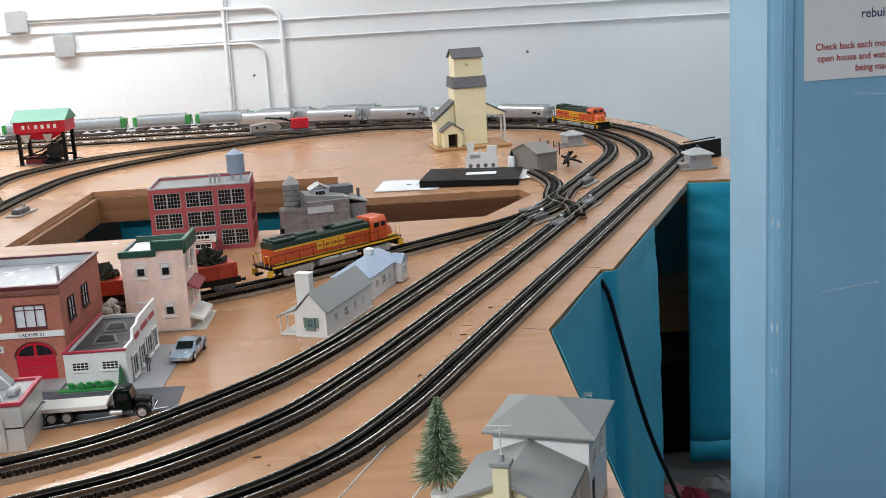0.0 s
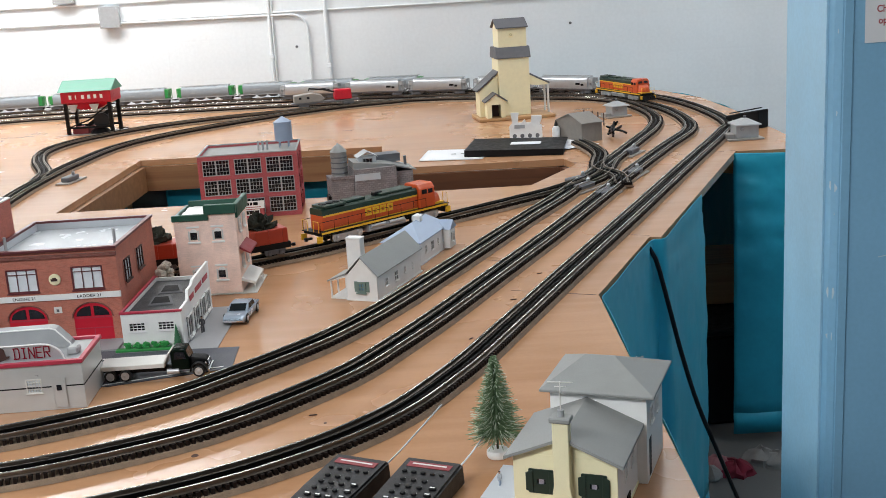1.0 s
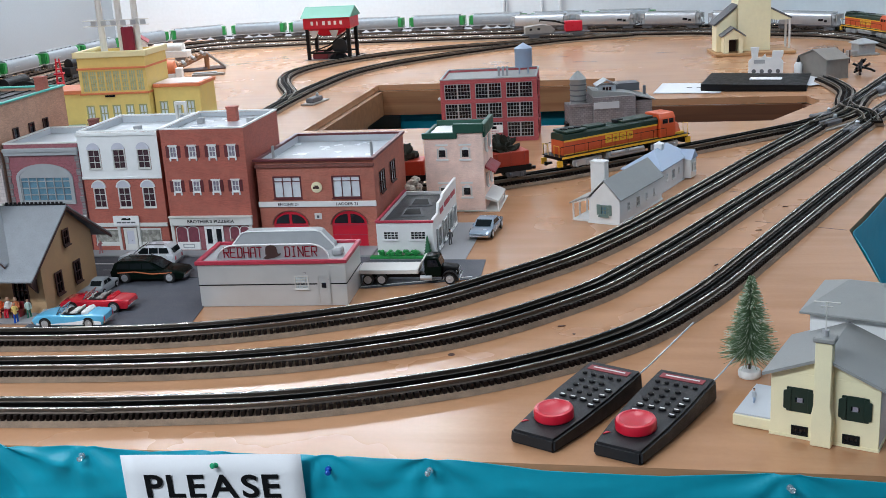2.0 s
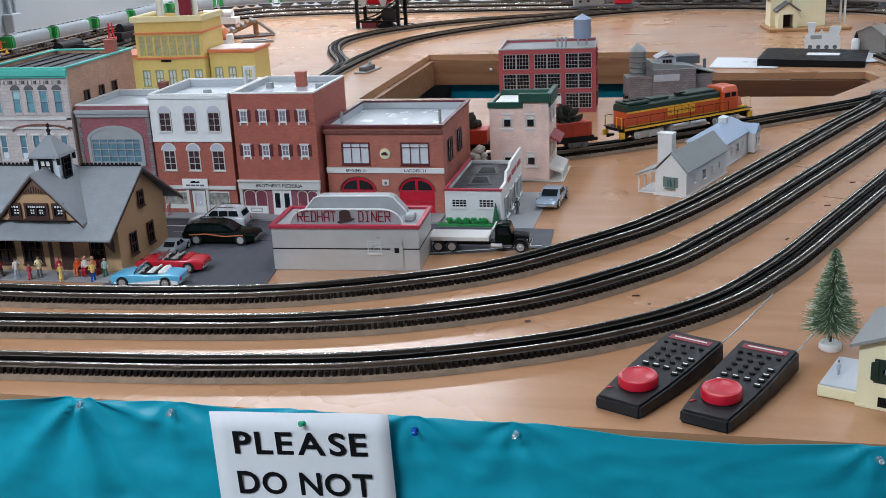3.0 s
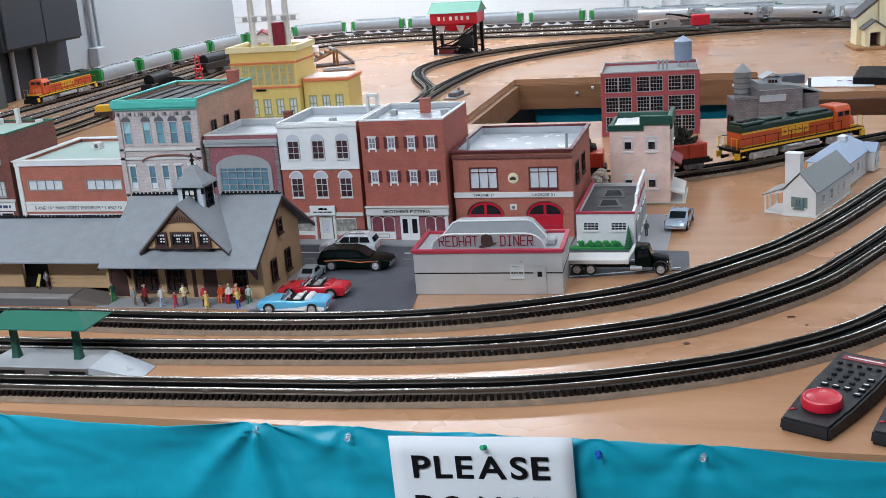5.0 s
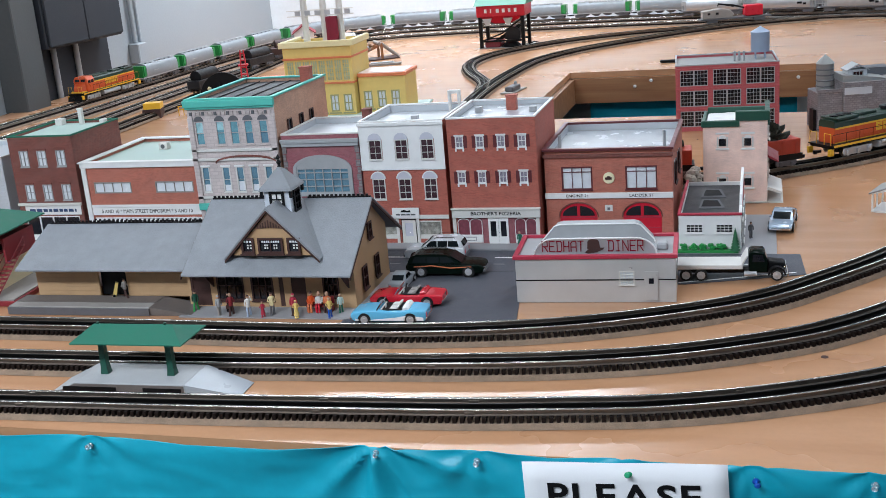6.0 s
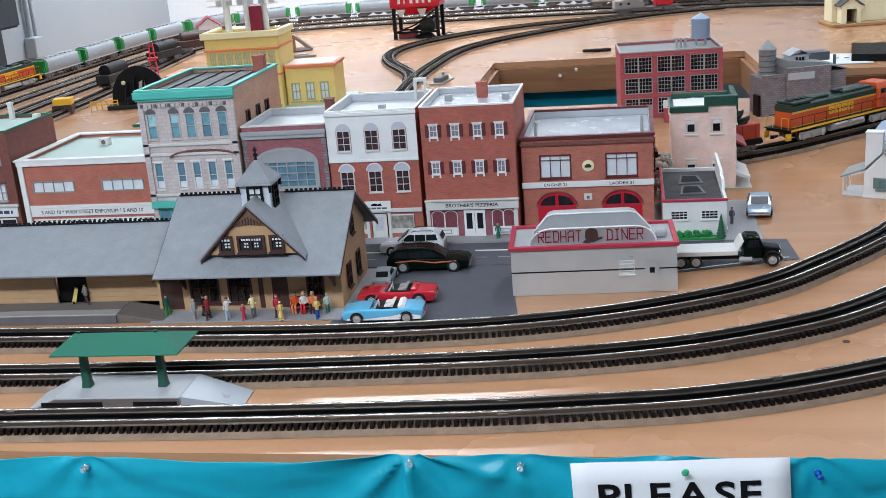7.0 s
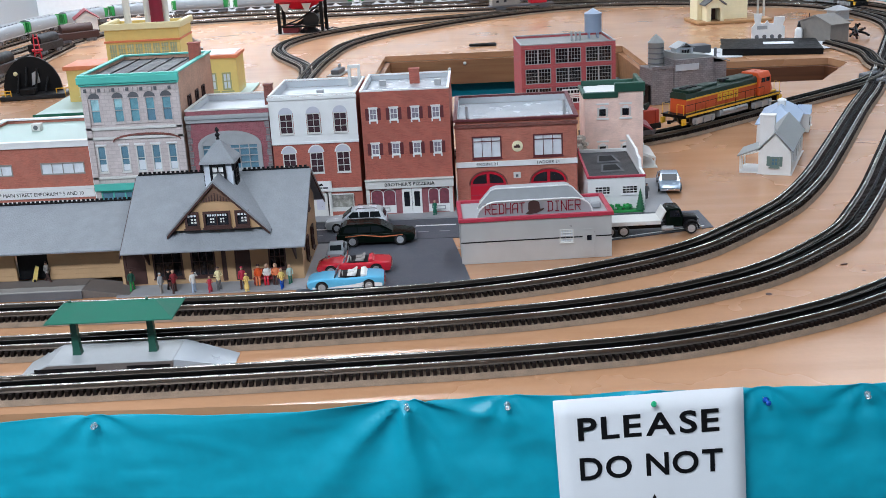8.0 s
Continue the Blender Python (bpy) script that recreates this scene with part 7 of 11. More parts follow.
def sitter(x, y, coat, legs, hat="skin"):
    """A seated toy figure, one plain shape, feet forward on the platform."""
    s = Shape()
    for sd in (-1, 1):
        s.tube([(sd * 0.0018, 0.001, 0.0125), (sd * 0.0022, -0.0075, 0.0128), (sd * 0.0022, -0.0085, 0.0098), (sd * 0.0022, -0.0085, 0.001)], 0.0017, 7)
        s.tube([(sd * 0.0044, 0.0015, 0.0225), (sd * 0.0058, -0.001, 0.0165), (sd * 0.003, -0.0055, 0.015)], 0.0014, 7)
    s.lathe([(0.003, 0.0105), (0.0042, 0.013), (0.0046, 0.02), (0.0038, 0.0238), (0.0014, 0.025)], 10)
    s.lathe([(0.0012, 0.0248), (0.0028, 0.0264), (0.003, 0.0288), (0.002, 0.031), (0.0004, 0.0316)], 10)
    me = s.mesh("toy_figure", M[legs], smooth=True)
    for extra in (coat, hat, "skin"):
        me.materials.append(M[extra])
    for p in me.polygons:
        zc = p.center.z
        p.material_index = 0 if zc < 0.0145 else (1 if zc < 0.0249 else (2 if zc > 0.0292 else 3))
    ob = new("toy_figure", me)
    ob.matrix_world = pose(x, y, T + 0.0026, 0, 0, 1)
    return tagged(ob, "small painted plastic figure seated on the red depot bench", "toy figure", "depot figures")


bench = thing("toy_bench", -1.0475, 1.431, T + 0.0026, 1, "small red bench on the depot platform", "toy bench")
part("seat", Shape().box(-0.021, 0.021, -0.005, 0.004, 0.0086, 0.0102), M["red_dark"], bench)
part("backrest", Shape().box(-0.021, 0.021, 0.0062, 0.0074, 0.0103, 0.0215), M["red_dark"], bench)
for bx in (-0.019, 0.019):
    part("leg", Shape().box(bx - 0.001, bx + 0.001, -0.004, 0.0074, 0, 0.0085), M["red_dark"], bench)
sitter(-1.0605, 1.43, "orange", "orange_roof", "brown_dark")
sitter(-1.0475, 1.43, "off_white", "red", "skin")
sitter(-1.0345, 1.43, "orange_roof", "brown_dark", "skin")
trunk = thing("toy_suitcase", -1.408, 1.448, T + 0.0142, 30, "yellow toy hand cart beside the freight door", "toy cart")
part("cart_frame", Shape().prism([(-0.003, 0.001), (0.003, 0.001), (0.009, 0.022), (0.005, 0.024)], -0.003, 0.003, "y"), M["yellow"], trunk)
part("wheel", Shape().cyl((0, -0.004, 0.0022), 0.0022, 0.008, 8, "y"), M["black"], trunk)


def shelter():
    """The island platform with its green roof on two posts."""
    o = thing("platform_shelter", -1.187, 1.15, T, 1.5, "green-roofed platform shelter on a grey ramped base", "platform shelter")
    top, hw = 0.0175, 0.0335
    body = Shape().prism([(-0.118, 0.0004), (-0.078, top), (0.078, top), (0.078, 0.0004)], -hw, hw, "y")
    part("platform", body, M["grey"], o, "grey platform base", bevel=0.0008)
    part("front_board", Shape().prism([(-0.112, 0.0006), (-0.078, top - 0.0015), (0.077, top - 0.0015), (0.077, 0.0006)], -hw - 0.0008, -hw - 0.0001, "y"), M["deck_brown"], o, "dark brown front board")
    part("ramp", Shape().add([(0.0785, -hw, 0.0004), (0.0785, hw, 0.0004), (0.0785, hw, top), (0.0785, -hw, top), (0.15, -hw * 0.75, 0.0004), (0.15, hw * 0.5, 0.0004), (0.15, hw * 0.5, 0.0014), (0.15, -hw * 0.75, 0.0014)],
                            [(0, 1, 2, 3), (4, 7, 6, 5), (0, 3, 7, 4), (1, 5, 6, 2), (3, 2, 6, 7), (0, 4, 5, 1)]), M["ramp_grey"], o, "glossy pale grey loose ramp")
    for a, b in ((-0.095, -0.018), (0.02, 0.074)):
        part("slot", Shape().box(a, b, -hw - 0.0014, -hw - 0.0009, 0.0062, 0.0125), M["black"], o)
    for x in (-0.05, 0.046):
        part("post", Shape().add([(x + s * a, t * b, z) for z, a, b in ((top, 0.0055, 0.0055), (0.026, 0.0045, 0.0045), (0.0705, 0.0036, 0.0036)) for s, t in ((-1, -1), (1, -1), (1, 1), (-1, 1))],
                                 [(0, 1, 5, 4), (1, 2, 6, 5), (2, 3, 7, 6), (3, 0, 4, 7), (4, 5, 9, 8), (5, 6, 10, 9), (6, 7, 11, 10), (7, 4, 8, 11), (3, 2, 1, 0), (8, 9, 10, 11)]), M["green_dark"], o)
        part("post_knob", Shape().cyl((x, 0, 0.086), 0.002, 0.0026, 8), M["green_dark"], o)
    ze, zr, ex, ey, rx = 0.0708, 0.0862, 0.084, 0.036, 0.056
    el = ex - 0.011
    v = [(-el, -ey, ze), (ex, -ey, ze), (ex, ey, ze), (-el, ey, ze), (-el, -ey, ze + 0.0015), (ex, -ey, ze + 0.0015), (ex, ey, ze + 0.0015), (-el, ey, ze + 0.0015), (-rx, 0, zr), (rx, 0, zr)]
    part("roof", Shape().add(v, [(3, 2, 1, 0), (0, 1, 5, 4), (1, 2, 6, 5), (2, 3, 7, 6), (3, 0, 4, 7), (4, 5, 9, 8), (6, 7, 8, 9), (5, 6, 9), (7, 4, 8)]), M["green"], o, "green hipped roof")


shelter()

# ---- road vehicles ----


def wheel(o, x, y, r, w, side, rim="silver"):
    t = part("wheel", Shape().lathe([(r * 0.7, 0), (r * 0.95, 0.0003), (r, 0.0012), (r, w - 0.0012), (r * 0.95, w - 0.0003), (r * 0.7, w)], 16, (x, y - w / 2, r), "y"), M["rubber"], o, smooth=True)
    part("rim", Shape().lathe([(r * 0.68, 0), (r * 0.66, side * 0.0006), (r * 0.3, side * 0.0003), (r * 0.2, side * 0.001)], 14, (x, y + side * (w / 2 - 0.0001), r), "y"), M[rim], t, smooth=True)


def car_shell(stations):
    """A rounded car body lofted along x. Each station: x, half width, underside, shoulder and crown height."""
    sh, n = Shape(), 13
    vs = []
    for x, w, z0, zs, zt in stations:
        ring = [(x, -w * 0.94, z0), (x, -w, z0 + (zs - z0) * 0.45)]
        for k in range(9):
            a = math.pi * k / 8
            c, q = math.cos(a), math.sin(a)
            ring.append((x, -w * math.copysign(abs(c) ** 0.4, c), zs + (zt - zs) * q ** 0.7))
        ring += [(x, w, z0 + (zs - z0) * 0.45), (x, w * 0.94, z0)]
        vs += ring
    m = len(stations)
    fs = [(i * n + k, i * n + (k + 1) % n, (i + 1) * n + (k + 1) % n, (i + 1) * n + k) for i in range(m - 1) for k in range(n)]
    return sh.add(vs, fs + [tuple(range(n)), tuple((m - 1) * n + k for k in range(n))[::-1]])


def tapered(pts, half, y0=None):
    """A side outline (x, z) that narrows with height. With y0 (a side, -1 or 1): a thin pane on that side alone."""
    n = len(pts)
    if y0 is None:
        vs = [(x, s * half(z), z) for s in (-1, 1) for x, z in pts]
    else:
        vs = [(x, y0 * (half(z) + e), z) for e in (0.0004, -0.0006) for x, z in pts]
    return Shape().add(vs, [tuple(range(n)), tuple(range(2 * n - 1, n - 1, -1))] + [(i, i + n, (i + 1) % n + n, (i + 1) % n) for i in range(n)])


def toy_car(x, y, rz, length, body, label, top="open", accent=None, height=0.03, glass="car_glass"):
    """A toy car that points along +x: rounded body, glasshouse or open seats, bumpers, lamps and four wheels."""
    o = thing("toy_car", x, y, T + 0.0016, rz, label, "toy car", "toy cars")
    L, W, r = length / 2, length * 0.19, length * (0.07 if top == "open" else 0.066)
    hip = height * (0.72 if top == "open" else 0.6)
    b0 = r * 0.62
    if top == "open":
        st = [(-L, W * 0.84, r, hip * 0.66, hip * 0.82), (-L * 0.95, W * 0.93, b0, hip * 0.78, hip * 0.94), (-L * 0.6, W, b0, hip * 0.84, hip * 1.0), (-L * 0.3, W, b0, hip * 0.8, hip * 0.94),
              (0, W, b0, hip * 0.8, hip * 0.92), (L * 0.25, W, b0, hip * 0.84, hip * 0.98), (L * 0.6, W * 0.99, b0, hip * 0.82, hip * 0.98), (L * 0.9, W * 0.94, b0, hip * 0.72, hip * 0.88), (L, W * 0.82, r, hip * 0.55, hip * 0.7)]
    else:
        st = [(-L, W * 0.88, r, hip * 0.8, hip * 0.92), (-L * 0.96, W * 0.96, b0, hip * 0.88, hip), (-L * 0.5, W, b0, hip * 0.9, hip * 1.01), (L * 0.3, W, b0, hip * 0.88, hip * 0.99),
              (L * 0.7, W * 0.98, b0, hip * 0.82, hip * 0.94), (L * 0.93, W * 0.92, b0, hip * 0.72, hip * 0.85), (L, W * 0.82, r, hip * 0.5, hip * 0.68)]
    part("body", car_shell(st), M[body], o, smooth=True)
    if accent:
        for s in (-1, 1):
            part("side_flash", Shape().prism([(-L * 0.95, hip * 0.5), (-L * 0.55, hip * 0.66), (-L * 0.2, hip * 0.5), (L * 0.5, hip * 0.34), (L * 0.86, hip * 0.42), (L * 0.86, r * 0.8), (-L * 0.95, r * 0.8)], s * (W + 0.0001) - 0.0003, s * (W + 0.0001) + 0.0003, "y"), M[accent], o)
    if top == "open":
        part("cockpit", Shape().box(-L * 0.42, L * 0.2, -W * 0.74, W * 0.74, hip * 0.8, hip * 1.005), M["black"], o, bevel=0.001)
        part("dashboard", Shape().cyl((L * 0.17, -W * 0.72, hip * 0.98), hip * 0.07, W * 1.44, 8, "y"), M["off_white"], o)
        for yy in (-1, 1):
            part("seat", Shape().prism([(-L * 0.26, hip * 0.97), (-L * 0.04, hip * 0.97), (-L * 0.04, hip * 1.05), (-L * 0.2, hip * 1.06), (-L * 0.24, hip * 1.22), (-L * 0.31, hip * 1.22)], yy * W * 0.37 - W * 0.32, yy * W * 0.37 + W * 0.32, "y"), M["off_white" if accent else "grey_warm"], o, "pale seat", bevel=0.001, segments=2)
        lean = Matrix.Translation((L * 0.3, 0, hip * 0.97)) @ Matrix.Rotation(math.radians(90), 4, "Z") @ Matrix.Rotation(math.radians(-34), 4, "X")
        ws = part("windscreen_frame", Shape().wall(-W * 0.84, W * 0.84, 0, height * 0.38, 0, 0.0012, [(-W * 0.76, W * 0.76, 0.0012, height * 0.345)]).moved(lean), M["chrome"], o)
        part("windscreen", Shape().box(-W * 0.76, W * 0.76, 0.0003, 0.0007, 0.0012, height * 0.345).moved(lean), M["clear"], ws)
        part("steering_wheel", Shape().lathe([(0.0036, -0.0004), (0.0042, 0), (0.0036, 0.0004)], 12, (L * 0.08, W * 0.37, hip * 1.12), "x"), M["off_white"], o)
        part("folded_top", car_shell([(-L * 0.56, W * 0.7, hip * 0.9, hip * 1.0, hip * 1.06), (-L * 0.5, W * 0.8, hip * 0.9, hip * 1.06, hip * 1.22), (-L * 0.4, W * 0.8, hip * 0.9, hip * 1.04, hip * 1.16)]), M["white" if accent else body], o, smooth=True)
    else:
        half = lambda z: W * (0.93 - 0.17 * (z - hip) / (height - hip))
        gl = [(-L * 0.97, hip * 0.96), (-L * 0.86, height * 0.9), (-L * 0.72, height * 0.985), (-L * 0.3, height), (L * 0.02, height * 0.98), (L * 0.1, height * 0.94), (L * 0.46, hip * 0.94)] if top == "suv" else \
             [(-L * 0.68, hip * 0.95), (-L * 0.42, height * 0.95), (-L * 0.25, height), (L * 0.06, height * 0.99), (L * 0.14, height * 0.95), (L * 0.46, hip * 0.94)]
        part("cabin", tapered(gl, half), M[body], o, bevel=length * 0.01, segments=2, smooth=True)
        z1, z2 = hip * 1.08, height * 0.9
        for s in (-1, 1):
            xs = (-0.84, -0.46, -0.12, 0.2) if top == "suv" else (-0.46, -0.1, 0.2)
            for a, b in zip(xs, xs[1:]):
                k0, k1 = (0.06 if a == xs[0] else 0.0), (0.1 if b == xs[-1] else 0.0)
                part("side_window", tapered([(L * a + 0.0008, z1), (L * (b + k1) - 0.0008, z1), (L * (b - k1) - 0.0008, z2), (L * (a + k0) + 0.0008, z2)], half, s), M[glass], o)
            if top == "suv":
                part("roof_rail", Shape().tube([(-L * 0.7, s * W * 0.66, height), (-L * 0.62, s * W * 0.66, height + 0.0018), (-L * 0.1, s * W * 0.66, height + 0.0018), (-L * 0.02, s * W * 0.66, height)], 0.0006, 5), M["charcoal"], o)
            part("door_mirror", Shape().box(L * 0.2, L * 0.25, s * W * 1.0 - 0.0012, s * W * 1.0 + 0.0012, hip * 1.04, hip * 1.16), M[body], o, bevel=0.0005)
        part("windscreen", Shape().prism([(L * 0.14, height * 0.93), (L * 0.42, hip * 1.04), (L * 0.435, hip * 1.06), (L * 0.155, height * 0.945)], -W * 0.7, W * 0.7, "y"), M[glass], o)
        part("rear_window", Shape().prism([(-L * 0.955, hip * 1.06), (-L * 0.885, height * 0.86), (-L * 0.9, height * 0.865), (-L * 0.97, hip * 1.065)] if top == "suv" else [(-L * 0.63, hip * 1.06), (-L * 0.44, height * 0.9), (-L * 0.455, height * 0.915), (-L * 0.645, hip * 1.07)], -W * 0.66, W * 0.66, "y"), M[glass], o)
    for s, nm in ((1, "front_bumper"), (-1, "rear_bumper")):
        part(nm, Shape().box(min(s * (L - 0.001), s * (L + 0.0018)), max(s * (L - 0.001), s * (L + 0.0018)), -W * 0.86, W * 0.86, r * 0.85, r * 1.35), M["chrome" if top != "suv" else "grey_dark"], o, bevel=0.0007)
    part("grille", Shape().box(L - 0.0008, L + 0.0005, -W * 0.45, W * 0.45, r * 1.4, hip * 0.58), M["chrome"], o, bevel=0.0003)
    for s in (-1, 1):
        part("headlight", Shape().lathe([(0.0024, 0), (0.0024, 0.0012), (0.001, 0.0018)], 10, (L - 0.0012, s * W * 0.62, hip * 0.58), "x"), M["clear"], o, smooth=True)
        part("tail_light", Shape().box(-L - 0.0006, -L + 0.0012, s * W * 0.68 - 0.0016, s * W * 0.68 + 0.0016, hip * 0.5, hip * 0.78), M["red"], o)
        for xx in (-L * 0.6, L * 0.62):
            part("wheel_arch", Shape().lathe([(r * 1.22, -0.0003), (r * 1.22, 0.0003)], 18, (xx, s * (W + 0.0001), r * 1.02), "y"), M["black"], o)
            wheel(o, xx, s * (W - 0.0012), r * 1.04, 0.0044, s, "silver")
    return o


toy_car(-0.926, 1.404, 183, 0.112, "car_blue", "sky-blue toy convertible with white side flash and top", "open", "white", 0.03)
toy_car(-0.921, 1.475, 182, 0.112, "car_red", "red toy sports convertible parked on the lot", "open", None, 0.028)
c = toy_car(-0.9, 1.622, 2, 0.128, "car_black", "black toy sport utility car with flame stripe", "suv", None, 0.036)
for s in (-1, 1):
    part("flame_stripe", Shape().prism([(-0.05, 0.0165), (-0.02, 0.0185), (0.01, 0.0145), (0.045, 0.0165), (0.045, 0.0178), (0.01, 0.0162), (-0.02, 0.02), (-0.05, 0.0182)], s * 0.02465 - 0.0003, s * 0.02465 + 0.0003, "y"), M["orange_roof"], c)
toy_car(-0.941, 1.703, 181, 0.106, "car_silver", "silver toy sport utility car parked on the street", "suv", None, 0.037)
toy_car(-0.376, 1.892, 264, 0.106, "car_pale", "pale blue-grey toy sedan parked on the plywood", "sedan", None, 0.028)


toy_car(-0.9575, 1.557, 91, 0.072, "car_grey", "small pale grey toy car tucked beside the depot wall", "sedan", None, 0.024)


def flatbed_truck():
    o = thing("toy_truck", -0.458, 1.612, T + 0.0014, 2, "black-cabbed toy flatbed truck with off-white bed", "toy truck")
    part("chassis", Shape().box(-0.07, 0.072, -0.008, 0.008, 0.009, 0.014), M["black"], o, bevel=0.0006)
    part("bed", Shape().box(-0.078, 0.02, -0.021, 0.021, 0.0185, 0.0255), M["off_white"], o, "off-white flat bed", bevel=0.0008)
    part("headboard", Shape().prism([(0.018, 0.0256), (0.0205, 0.0256), (0.0285, 0.04), (0.026, 0.04)], -0.021, 0.021, "y"), M["off_white"], o, bevel=0.0004)
    part("bed_frame", Shape().box(-0.074, 0.016, -0.012, 0.012, 0.0142, 0.0183), M["black"], o)
    cab = part("cab", Shape().prism([(0.029, 0.012), (0.056, 0.012), (0.056, 0.028), (0.051, 0.043), (0.033, 0.044), (0.029, 0.04)], -0.0175, 0.0175, "y"), M["car_black"], o, "black cab", bevel=0.0015, smooth=True)
    for s in (-1, 1):
        part("side_window", Shape().prism([(0.034, 0.029), (0.052, 0.029), (0.049, 0.04), (0.035, 0.04)], s * 0.0177 - 0.0003, s * 0.0177 + 0.0003, "y"), M["glass"], cab)
        arc = [(0.069 + r * math.cos(a * sg), 0.0098 + r * math.sin(a)) for r, sg, seq in ((0.0128, 1, range(9)), (0.0106, 1, range(8, -1, -1))) for a in [math.pi * k / 8 for k in seq]]
        part("fender", Shape().prism(arc, s * 0.0175 - 0.0045, s * 0.0175 + 0.0045, "y"), M["black"], o)
        part("fuel_tank", Shape().cyl((0.022, s * 0.0165, 0.011), 0.004, 0.018, 10, "x"), M["silver"], o, smooth=True)
        part("headlight", Shape().lathe([(0.0024, 0), (0.0024, 0.0014), (0.001, 0.002)], 10, (0.0785, s * 0.013, 0.019), "x"), M["chrome"], o)
        for x in (-0.062, -0.04, 0.069):
            wheel(o, x, s * 0.0175, 0.0092, 0.0062, s, "silver")
    part("windscreen", Shape().prism([(0.0515, 0.0405), (0.0558, 0.0285), (0.0564, 0.0285), (0.0522, 0.041)], -0.0145, 0.0145, "y"), M["glass"], cab)
    part("hood", Shape().prism([(0.0562, 0.012), (0.081, 0.012), (0.0815, 0.022), (0.079, 0.026), (0.0562, 0.0285)], -0.0105, 0.0105, "y"), M["black"], o, bevel=0.0018, smooth=True)
    part("grille", Shape().box(0.0816, 0.0824, -0.009, 0.009, 0.0125, 0.0225), M["chrome"], o)
    part("bumper", Shape().box(0.083, 0.0852, -0.02, 0.02, 0.007, 0.0115), M["chrome"], o, bevel=0.0005)


flatbed_truck()


def switch_tower():
    """The signal tower at the end of the row: cream walls, green roof, dark red stairs."""
    o = thing("signal_tower", -1.675, 1.5, T, 4, "cream signal tower with green roof and dark red stairs", "model building")
    part("base", Shape().box(-0.085, 0.085, -0.075, 0.1, 0.0004, 0.009), M["red_dark"], o, "dark red plinth", bevel=0.0006)
    part("deck", Shape().box(-0.082, 0.082, -0.072, 0.097, 0.0091, 0.011), M["grey_warm"], o)
    w = Shape().wall(-0.06, 0.03, 0.011, 0.112, -0.03, -0.0265, [(-0.045, -0.015, 0.075, 0.1)])
    w.box(-0.06, 0.03, 0.07, 0.0735, 0.011, 0.112)
    part("wall", w, M["cream_light"], o)
    part("side_wall", Shape().box(0.0265, 0.03, -0.0263, 0.0698, 0.011, 0.112), M["cream_light"], o)
    part("side_wall", Shape().box(-0.06, -0.0565, -0.0263, 0.0698, 0.011, 0.112), M["cream_light"], o)
    window(o, -0.03, -0.03, 0.0756, 0.0288, 0.0238, 2, 2, "red_dark", "glass", bar=0.0014)
    for yy in (0.0, 0.04):
        wv = window(o, 0, 0, 0.075, 0.028, 0.026, 2, 2, "red_dark", "glass", bar=0.0014)
        wv.rotation_euler.z, wv.location = math.radians(90), (0.0326, yy, 0.076)
    part("band", Shape().box(0.0302, 0.046, -0.03, 0.07, 0.094, 0.1), M["red_dark"], o)
    part("gable_panel", Shape().prism([(0.044, 0.06), (0.048, 0.06), (0.048, 0.1), (0.044, 0.1)], -0.02, 0.07, "y"), M["red_dark"], o, "dark red stair screen")
    v = [(-0.085, -0.055, 0.112), (0.06, -0.055, 0.112), (0.06, 0.095, 0.112), (-0.085, 0.095, 0.112), (-0.085, -0.055, 0.114), (0.06, -0.055, 0.114), (0.06, 0.095, 0.114), (-0.085, 0.095, 0.114), (-0.03, 0.02, 0.145), (0.005, 0.02, 0.145)]
    part("roof", Shape().add(v, [(3, 2, 1, 0), (0, 1, 5, 4), (1, 2, 6, 5), (2, 3, 7, 6), (3, 0, 4, 7), (4, 5, 9, 8), (6, 7, 8, 9), (5, 6, 9), (7, 4, 8)]), M["green"], o, "green hipped roof")
    n = 13
    a, b = Vector((0.034, -0.064, 0.011)), Vector((0.04, 0.03, 0.076))
    for k in range(n):
        p = a.lerp(b, (k + 0.5) / n)
        part("tread", Shape().box(p.x - 0.004, p.x + 0.012, p.y - 0.0034, p.y + 0.0034, p.z - 0.0008, p.z + 0.0008), M["red_dark"], o)
    for dx in (-0.005, 0.013):
        part("stringer", Shape().tube([(a.x + dx, a.y, a.z), (b.x + dx, b.y, b.z)], 0.0014, 4), M["red_dark"], o)
        part("handrail", Shape().tube([(a.x + dx, a.y, a.z), (a.x + dx, a.y, a.z + 0.014), (b.x + dx, b.y, b.z + 0.014), (b.x + dx, b.y, b.z)], 0.0008, 5), M["red_dark"], o)
    return o


switch_tower()
f = figure(-1.64, 1.505, 0.034, "pin_blue", "pin_blue", 120, "grey", T + 0.05)
f["label"] = "small blue figure on the tower stairs"


def pale_store():
    h, x0, x1 = 0.172, -2.02, -1.84
    holes = [hole(c, 0.1, 0.03, 0.03) for c in (-0.05, 0.0, 0.05)] + [(-0.075, 0.075, 0.006, 0.06)]
    o = block("pale_blue_store", x0, x1, 1.79, 1.97, h, "roof_pale", "pale blue-grey clapboard store at the end of the row", holes, "roof_pale", "off_white")
    for c in (-0.05, 0.0, 0.05):
        window(o, c, 0, 0.1, 0.03, 0.03, 2, 2, "white", "glass")
    shop_front(o, -0.075, 0.075, 0.006, 0.06, 0.001, pane="glass", lights=4)
    for k in range(14):
        part("clapboard", Shape().box(-0.0895, 0.0895, -0.0012, -0.0001, 0.066 + k * 0.0074, 0.0668 + k * 0.0074), M["roof_pale"], o)


pale_store()

# ---- the middle of the table ----


